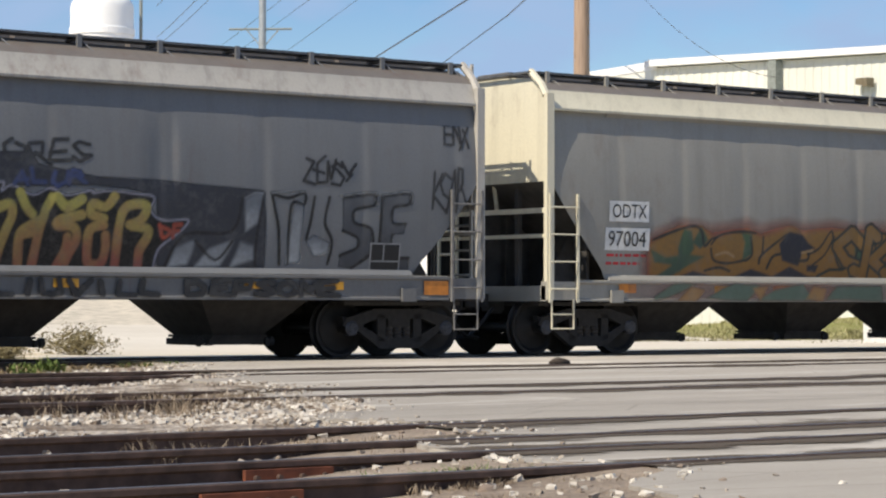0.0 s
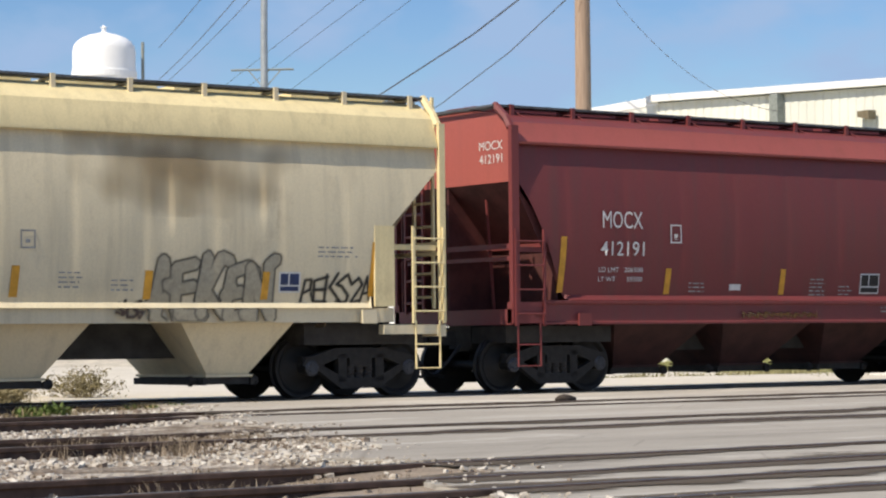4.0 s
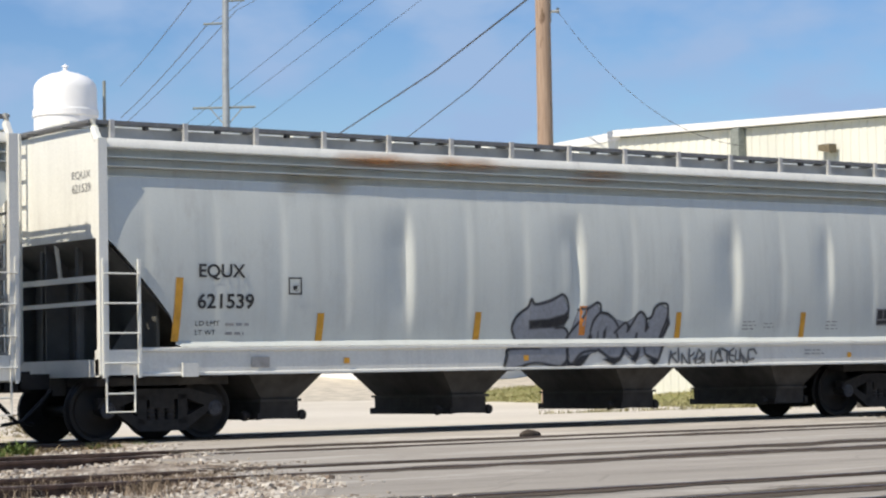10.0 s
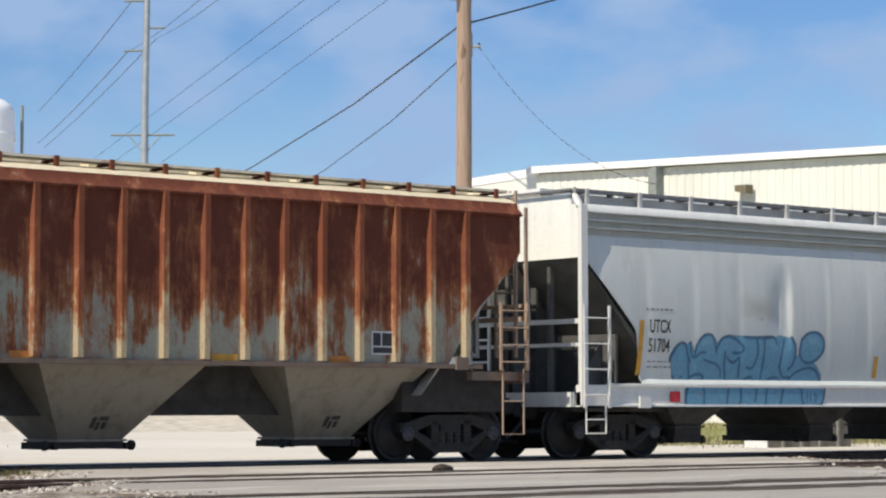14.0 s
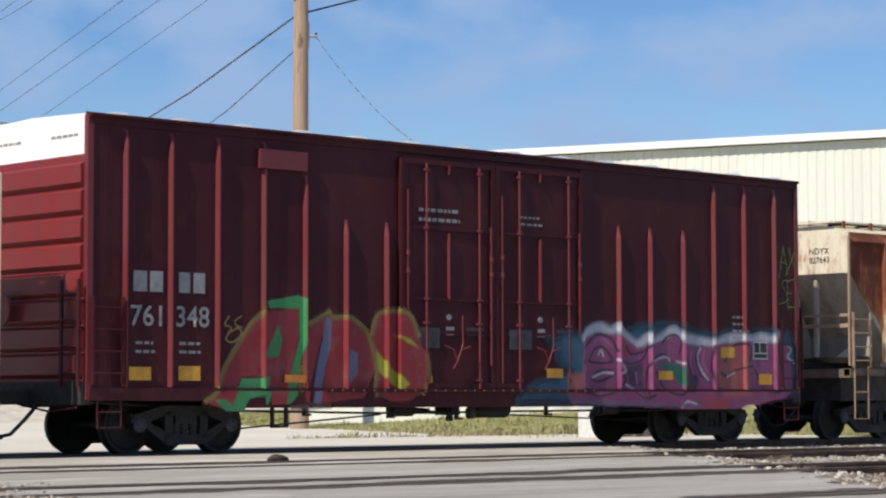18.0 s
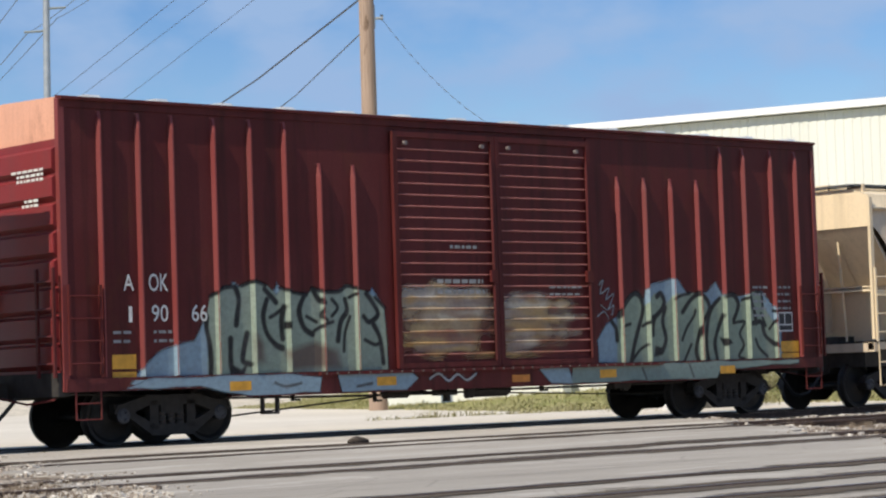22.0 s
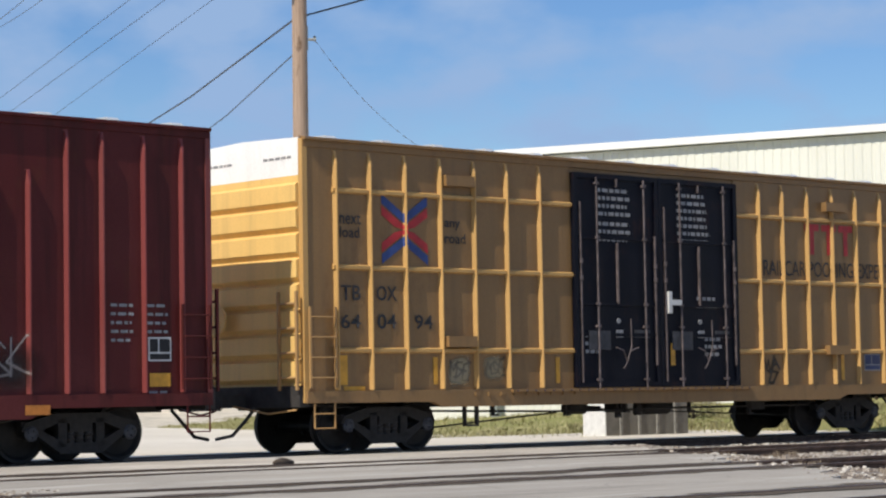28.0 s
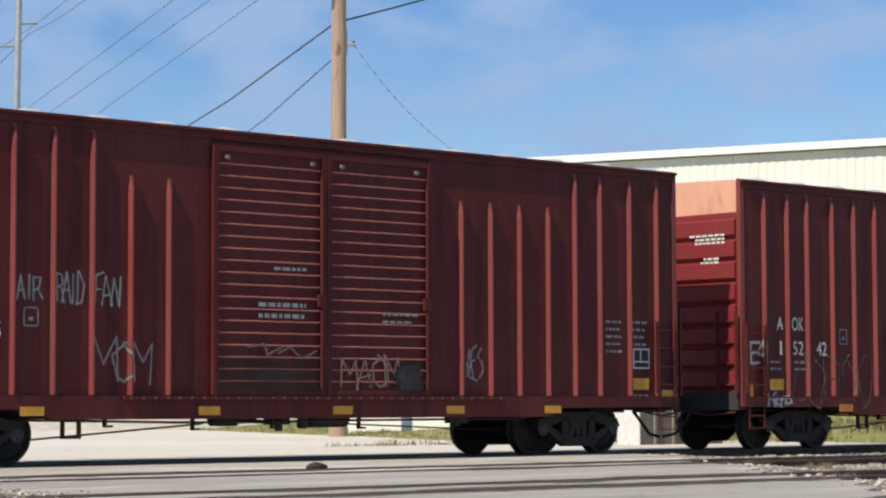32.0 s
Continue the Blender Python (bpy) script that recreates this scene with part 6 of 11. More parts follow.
            part("end_rib", Mesh().prism([(x - s * 0.002, z - hgt * 0.47), (x + s * 0.075, z - hgt * 0.30), (x + s * 0.075, z + hgt * 0.36), (x - s * 0.002, z + hgt * 0.47)], -1.43, 1.43), end_mat, end)
        for yc in (-1.49, 1.49):
            part("corner_post", Mesh().box(*sorted((x - s * 0.08, x + s * 0.02)), yc - 0.05, yc + 0.05, zs - 0.15, H - 0.02), rib_mat, car)
        part("end_sill", Mesh().box(*sorted((x - s * 0.1, x + s * 0.09)), -1.5, 1.5, zs - 0.22, zs + 0.12), UNDER, car)
        end_ladder(car, x + s * 0.14, -1.5, -1.05, zs + 0.05, 2.6, 4, p.get("ladder_paint", paint))
        gear = Mesh().lathe([(0.25, 0), (0.27, 0.02), (0.25, 0.04), (0.21, 0.02)], 18, "x", (x + s * 0.22, 0.5, 2.2))
        if s < 0:
            part("brake_wheel", gear, end_mat, car)
        part("uncoupling_lever", Mesh().tube([(x + s * 0.12, -1.45, 0.72), (x + s * 0.25, -0.9, 0.66), (x + s * 0.35, 0, 0.8)], 0.018, 5), p.get("ladder_paint", paint), car)
        add_coupler(car, x, s)
        add_truck(car, s * (half - p.get("truck_in", 2.1)))
    # pitched sheet-steel roof with seam caps
    r = Mesh().prism([(-1.5, H - 0.02), (0, H + 0.05), (1.5, H - 0.02), (1.5, H - 0.06), (-1.5, H - 0.06)], -half + 0.03, half - 0.03, "x")
    roof = part("roof", r, p.get("roof_paint", GALV), car, "galvanised sheet roof")
    for k in range(14):
        x = -half + 0.6 + (2 * half - 1.2) * k / 13
        part("seam_cap", Mesh().prism([(-1.57, H + 0.01), (-1.5, H + 0.055), (0, H + 0.11), (1.5, H + 0.055), (1.57, H + 0.01), (1.5, H - 0.02), (0, H + 0.03), (-1.5, H - 0.02)], x - 0.1, x + 0.1, "x"), p.get("roof_paint", GALV), roof)
    part("floor", Mesh().box(-half + 0.1, half - 0.1, -1.45, 1.45, zs - 0.1, zs + 0.02), UNDER, car)
    part("centre_sill", Mesh().box(-half, half, -0.22, 0.22, 0.72, 1.0), UNDER, car)
    # brake gear slung under the floor, different on each car
    rng = random.Random(p["gear_seed"])
    x = rng.uniform(-1.6, -0.9)
    part("air_reservoir", Mesh().lathe([(0.05, -0.42), (0.17, -0.36), (0.17, 0.36), (0.05, 0.42)], 16, "x", (x + 1.9, -0.95, 0.68)), UNDER, car, smooth=40)
    part("brake_cylinder", Mesh().lathe([(0.05, -0.3), (0.12, -0.26), (0.12, 0.2), (0.035, 0.24), (0.03, 0.5)], 14, "x", (x, -0.8, 0.66)), UNDER, car, smooth=40)
    part("control_valve", Mesh().box(x + 0.75, x + 1.05, -1.1, -0.8, 0.56, 0.82).lathe([(0.09, -1.16), (0.09, -1.1)], 10, "y", (x + 0.9, 0, 0.68)).box(x + 0.86, x + 0.94, -1.05, -0.95, 0.46, 0.56), UNDER, car)
    part("train_pipe", Mesh().tube([(-half + 0.4, -0.9, 0.8), (-half + 2.9, -1.0, 0.66), (x - 1.2, -1.15, 0.61), (x + 0.7, -1.15, 0.6), (x + 1.4, -1.2, 0.62), (half - 3.4, -1.1, 0.63), (half - 2.8, -0.9, 0.76)], 0.02, 5), UNDER, car, smooth=60)
    part("brake_rod", Mesh().tube([(-half + 3.3, -0.4, 0.34), (x - 0.3, -0.6, 0.58)], 0.016, 5), UNDER, car)
    part("brake_rod", Mesh().tube([(x + 0.4, -0.8, 0.64), (half - 3.2, -0.35, 0.42)], 0.014, 5), UNDER, car)
    part("brake_lever", Mesh().box(x + 0.44, x + 0.5, -0.95, -0.3, 0.6, 0.68), UNDER, car)
    for q in range(5):
        hx = -3.9 + q * 1.75 + rng.uniform(-0.3, 0.3)
        drop = rng.uniform(0.5, 0.6)
        part("hanger", Mesh().box(hx - 0.014, hx + 0.014, -1.2, -1.12, drop, 0.8).box(hx - 0.014, hx + 0.12, -1.2, -1.12, drop - 0.03, drop + 0.004), UNDER, car)
    hx = -half + 3.55
    part("hanger", Mesh().box(hx - 0.018, hx + 0.018, -1.45, -1.38, 0.40, 0.75).box(hx - 0.018, hx + 0.3, -1.45, -1.38, 0.385, 0.42).box(hx + 0.26, hx + 0.3, -1.45, -1.38, 0.40, 0.75), UNDER, car)
    part("dust_collector", Mesh().lathe([(0.07, 0.5), (0.09, 0.54), (0.09, 0.66), (0.04, 0.72)], 10, "z", (x + 1.25, -1.16, 0)), UNDER, car, smooth=40)
    part("pipe_clamp", Mesh().box(half - 5.2, half - 4.8, -1.2, -1.05, 0.56, 0.72), UNDER, car)
    for f in p.get("extra", []):
        f(car, surf, p)
    CARS.append((car, p["centre"]))
    return car


GALV = plain("galvanised_roof", (0.55, 0.56, 0.56, 1), 0.45, 0.3, 0.15, 2)
# ---- the train, first car first ----
def strips(car, surf, spots, material=None, lean=0.06, w=0.13):
    """Upright yellow reflector strips: (x, lower z, upper z)."""
    for x, z0, z1 in spots:
        patch(car, x, x + w, z0, z1, material or YELLOW, surf, "reflector", "yellow reflective strip", 0.008, lean)


def plates(car, surf, spots, material=None, label="yellow reflective plate"):
    for x0, x1, z0, z1 in spots:
        patch(car, x0, x1, z0, z1, material or YELLOW, surf, "reflector", label, 0.010)


def frame_mark(car, surf, x, z, w, h, material):
    """A small square outline mark."""
    t = 0.022
    m = Mesh()
    for a, b, c, d in ((x, x + w, z, z + t), (x, x + w, z + h - t, z + h), (x, x + t, z, z + h), (x + w - t, x + w, z, z + h), (x + w * .35, x + w * .65, z + h * .3, z + h * .5)):
        y = surf((a + b) / 2, (c + d) / 2) - 0.009
        m.face_loop([(a, y, c), (b, y, c), (b, y, d), (a, y, d)])
    part("square_mark", m, material, car)


def end_print(car, p, z, text, material, y=-1.2, w=0.55, h=0.16, s=-1):
    """Reporting marks repeated on the end wall that faces the sun."""
    x = s * (p["half"] - 0.12) - 0.016
    for k, line in enumerate(text):
        cu = bpy.data.curves.new("text", "FONT")
        cu.body = line
        tmp = bpy.data.objects.new("text", cu)
        data = bpy.data.meshes.new_from_object(tmp)
        bpy.data.objects.remove(tmp)
        co = np.empty(len(data.vertices) * 3)
        data.vertices.foreach_get("co", co)
        co = co.reshape(-1, 3)
        lo, hi = co.min(0), co.max(0)
        u, v = (co[:, 0] - lo[0]) / (hi[0] - lo[0]), (co[:, 1] - lo[1]) / (hi[1] - lo[1])
        co[:, 1], co[:, 2], co[:, 0] = y + w - u * w, z - k * h * 1.5 + v * h, x
        data.vertices.foreach_set("co", co.ravel())
        data.materials.clear()
        data.materials.append(material)
        part("lettering", data, None, car)


def tag_lines(word, box, color, width=0.014, jig=0.05):
    return [dict(word=word, box=box, width=width, color=color, soft=0.012, jig=jig, overlap=1.15, rough=0.004)]


def rust_skin(name, pale, heavy):
    """Old paint eaten from the top down by rust running in streaks."""
    s = Shader(name)
    sep = s.add("ShaderNodeSeparateXYZ", Vector=s.coord)
    runs = s.noise(2.4, (2.2, 2.2, 0.16), 7, 0.7)
    blotch = s.noise(1.6, (1.3, 1.3, 0.6), 7, 0.7)
    fine = s.noise(26.0, detail=4)
    level = s.math("ADD", s.band(sep.outputs["Z"], 1.5, 3.4, -0.42, 0.75), s.math("ADD", s.band(runs, 0.25, 0.75, -0.6, 0.6), s.band(blotch, 0.3, 0.7, -0.6, 0.6)))
    col = s.mix(s.band(fine, 0.35, 0.7, 0, 0.5), pale, tuple(c * 0.7 for c in pale[:3]) + (1,))
    col = s.mix(s.band(level, -0.15, 0.12), col, (0.29, 0.115, 0.048, 1))
    col = s.mix(s.band(level, 0.05, 0.5), col, heavy)
    patchy = s.noise(3.1, (1.0, 1.0, 0.5), 7, 0.72)
    col = s.mix(s.band(patchy, 0.5, 0.66, 0, 0.75), col, (0.27, 0.095, 0.045, 1))
    col = s.mix(s.band(patchy, 0.62, 0.72, 0, 0.6), col, pale)
    col = s.mix(s.band(blotch, 0.5, 0.75, 0, 0.5), col, tuple(c * 0.55 for c in heavy[:3]) + (1,))
    s.bump(s.math("ADD", fine, runs), 0.3, 0.01)
    return s.done(col, 0.85, 0, 0.2)


K = (0.012, 0.012, 0.014, 1)
even = lambda half, pitch, depth: [(k * pitch, depth) for k in range(-round(half / pitch), round(half / pitch) + 1)]

# most end and chord paints are lighter than the sides, with sunlight painted in
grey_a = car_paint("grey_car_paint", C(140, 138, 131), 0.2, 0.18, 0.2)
grey_a_end = car_paint("sunlit_cream_paint", C(206, 200, 178), 0.25, 0.2, 0.2)
brown_roof = car_paint("dusty_roof_paint", C(106, 100, 94), 0.3, 0.3, 0.3)
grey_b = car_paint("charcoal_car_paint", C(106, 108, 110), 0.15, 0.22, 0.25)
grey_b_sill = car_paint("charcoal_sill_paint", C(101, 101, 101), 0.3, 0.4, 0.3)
grey_b_end = car_paint("sunlit_charcoal_paint", C(170, 166, 158), 0.3, 0.4, 0.2)
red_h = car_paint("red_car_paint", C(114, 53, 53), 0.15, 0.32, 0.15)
red_h2 = car_paint("sunlit_red_paint", C(160, 84, 76), 0.15, 0.15, 0.1)
tan_h = car_paint("tan_car_paint", C(212, 199, 168), 0.2, 0.22, 0.25)
tan_h2 = car_paint("tan_end_paint", C(222, 205, 158), 0.2, 0.2, 0.2)
silver = car_paint("silver_car_paint", C(183, 188, 187), 0.06, 0.08, 0.12, fine_dark=0.15)
silver_b = car_paint("worn_silver_paint", C(195, 199, 194), 0.12, 0.12, 0.18, fine_dark=0.15)
silver2 = car_paint("silver_sill_paint", C(208, 208, 202), 0.1, 0.14, 0.2)
ivory = car_paint("ivory_end_paint", C(222, 222, 214), 0.15, 0.12, 0.2)
buff = car_paint("buff_car_paint", C(201, 184, 159), 0.1, 0.25, 0.25)
buff2 = car_paint("buff_bright_paint", C(228, 208, 174), 0.1, 0.2, 0.2)
# slope_paint here holds the shade of the car ends in its dark grey
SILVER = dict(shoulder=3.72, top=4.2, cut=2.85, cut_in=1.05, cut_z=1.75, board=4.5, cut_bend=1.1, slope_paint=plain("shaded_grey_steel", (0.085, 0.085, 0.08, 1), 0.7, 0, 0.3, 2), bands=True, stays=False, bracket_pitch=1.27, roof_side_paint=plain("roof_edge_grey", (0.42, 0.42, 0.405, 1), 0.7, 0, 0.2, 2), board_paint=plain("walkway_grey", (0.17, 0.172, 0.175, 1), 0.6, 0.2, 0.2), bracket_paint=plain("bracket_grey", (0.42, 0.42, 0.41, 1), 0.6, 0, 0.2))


# grey hopper, the first to leave
def deco_first(car, surf, p):
    plates(car, surf, [(-6.98, -6.15, 2.14, 2.47), (-7.05, -6.12, 1.68, 2.04)], WHITE, "white stencil patch")
    lettering(car, "ODTX", -6.92, 2.2, 0.71, 0.22, DARK_TEXT, lambda x, z: surf(x, z) - 0.008, "black reporting mark")
    lettering(car, "97004", -6.99, 1.74, 0.78, 0.25, DARK_TEXT, lambda x, z: surf(x, z) - 0.008, "black car number")
    print_lines(car, -7.0, 1.58, 0.85, 2, RED, surf, 0.13, 2, 0.06)
    green, orange = C(58, 84, 74), C(150, 106, 48)
    graffiti(car, surf, -6.6, 0.5, 1.21, 2.4, [
        *fill(C(164, 100, 84), [(-6.22, 1.9), (-5.49, 2.19), (-4.75, 2.1), (-3.98, 2.18), (-3.66, 2.09), (-3.07, 2.23), (-2.27, 2.19), (-0.63, 2.18), (-0.64, 1.23), (-6.22, 1.19)], soft=0.12, rough=0.08, strength=0.75),
        *fill(orange, [(-6.1, 1.79), (-5.49, 2.08), (-5, 2.09), (-4.72, 1.93), (-3.98, 2.07), (-3.66, 1.95), (-2.94, 2.13), (-2.67, 2.06), (-2, 2.11), (-0.63, 2.08), (-0.64, 1.25), (-6.1, 1.21)], color2=C(146, 112, 62), soft=0.05, rough=0.04),
        *fill(green, [(-6.1, 1.72), (-5.74, 1.59), (-5.31, 1.64), (-4.92, 1.6), (-5.22, 1.46), (-5.62, 1.25), (-6.04, 1.21), (-5.62, 1.45), (-5.98, 1.49)],
              [(-5.37, 2.05), (-5.22, 2.01), (-5.15, 1.73), (-5.42, 1.34), (-5.49, 1.73)],
              [(-5, 2.09), (-4.85, 1.88), (-5, 1.74), (-5.17, 1.83)],
              [(-4.11, 2.03), (-3.86, 1.99), (-3.83, 1.66), (-4.05, 1.54), (-4.01, 1.85)],
              [(-1.42, 1.94), (-0.96, 1.9), (-1.03, 1.7), (-1.36, 1.5)],
              [(-1.72, 1.54), (-0.63, 1.8), (-0.63, 1.66), (-1.59, 1.45)], color2=C(70, 96, 72), rough=0.02, soft=0.025),
        *fill(C(38, 44, 58), [(-3.23, 1.84), (-3.01, 2.06), (-2.67, 2.01), (-2.54, 1.87), (-2.38, 1.78), (-2.67, 1.72), (-2.74, 1.48), (-3.13, 1.56)],
              [(-5.49, 1.25), (-5.12, 1.36), (-4.62, 1.27), (-4.24, 1.26), (-3.83, 1.41), (-3.34, 1.29), (-2.94, 1.46), (-2.51, 1.31), (-1.59, 1.26), (-5.49, 1.21)],
              [(-2.54, 1.49), (-2.27, 1.49), (-2.32, 1.37), (-2.54, 1.39)],
              [(-2, 1.41), (-1.59, 1.44), (-1.66, 1.3), (-1.93, 1.3)], rough=0.015, soft=0.02),
        *ink(C(36, 42, 44), 0.022, [(-6.04, 1.86), (-5.62, 2), (-5.19, 2.1), (-5, 2.02), (-4.92, 1.78), (-4.77, 1.89), (-4.65, 1.93)],
             [(-3.66, 1.51), (-3.6, 1.66), (-3.07, 2)],
             [(-4.77, 1.81), (-4.56, 1.97), (-4.11, 2.03), (-3.77, 2.01)],
             [(-4.77, 1.74), (-4.69, 1.55), (-4.37, 1.5), (-3.96, 1.56)],
             [(-3.89, 1.94), (-3.83, 1.66), (-3.97, 1.55)],
             [(-3.6, 1.95), (-3.6, 1.68)],
             [(-2.54, 1.68), (-2.27, 1.78), (-2, 2.08), (-1.93, 1.78), (-1.78, 1.49), (-1.59, 1.4)],
             [(-2.41, 1.49), (-2.13, 1.68), (-1.93, 1.98)],
             [(-1.59, 1.94), (-1.03, 1.95)],
             [(-1.31, 1.87), (-1.42, 1.45)],
             [(-0.92, 2.1), (-0.63, 2.05)],
             [(-3.47, 1.43), (-3.36, 1.62), (-3.18, 1.67)],
             [(-2.81, 1.56), (-2.54, 1.58), (-2.51, 1.72)],
             [(-4.87, 1.37), (-4.56, 1.43), (-4.31, 1.37)], rough=0.01),
        *ink(C(168, 140, 104), 0.02, [(-4.65, 1.63), (-4.43, 1.68), (-4.24, 1.61)],
             [(-2.67, 1.7), (-2.43, 1.74)],
             [(-1.86, 1.79), (-1.59, 1.67)]),
        *piece("SKX", (-2.0, 1.28, 2.4, 0.75), 0.09, orange, C(146, 112, 62), C(40, 52, 52), None, 0, 0.05, 0.08),
    ], 21, "faded green and orange graffiti lettering")
    graffiti(car, lambda x, z: -1.605, -6.6, 0.5, 0.87, 1.17, [
        dict(blob=(-3.2, 1.02, 3.0, 0.16), color=C(150, 108, 96), soft=0.1, rough=0.08, strength=0.6),
        *fill(C(84, 104, 92), [(-6.08, 0.92), (-5.65, 1.15), (-5.16, 1.15), (-5.77, 0.92), (-6.02, 0.88)],
              [(-4.91, 0.92), (-4.28, 1.16), (-3.7, 1.14), (-4.02, 0.88)],
              [(-3.77, 0.88), (-3.38, 1.05), (-2.71, 1.15), (-2.45, 0.89)],
              [(-2.18, 0.89), (-1.9, 1.12), (-0.79, 1.16), (-0.79, 0.89)], soft=0.03, rough=0.03),
        *fill(C(150, 116, 72), [(-5.53, 0.88), (-5.22, 1.1), (-4.97, 1.04), (-5.16, 0.86)],
              [(-3.89, 1.09), (-3.51, 1.13), (-3.7, 0.9)],
              [(-2.65, 0.91), (-2.45, 1.12), (-2.15, 1.08), (-2.24, 0.87)], soft=0.03, rough=0.03)], 22, "faded green paint running over the sill", lift=0.012)
    plates(car, surf, [(-6.78, -6.42, 1.0, 1.15)], ORANGE, "orange reflective plate")
    plates(car, surf, [(-4.72, -4.3, 1.0, 1.12)])
    plates(car, surf, [(-3.4, -3.0, 1.02, 1.13)], ORANGE, "orange reflective plate")


hopper(dict(label="weathered grey covered hopper car with faded orange graffiti", ends=(22.66, 39.2), sill_top=1.2, sill_bot=0.86, shoulder=3.9, top=4.1, cut=2.75, cut_z=1.4, board=4.5,
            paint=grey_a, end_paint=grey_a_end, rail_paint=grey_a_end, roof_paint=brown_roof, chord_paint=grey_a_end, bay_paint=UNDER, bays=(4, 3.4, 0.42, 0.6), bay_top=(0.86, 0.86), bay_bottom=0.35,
            seams=even(8, 1.35, 0.012), extra=[deco_first]))


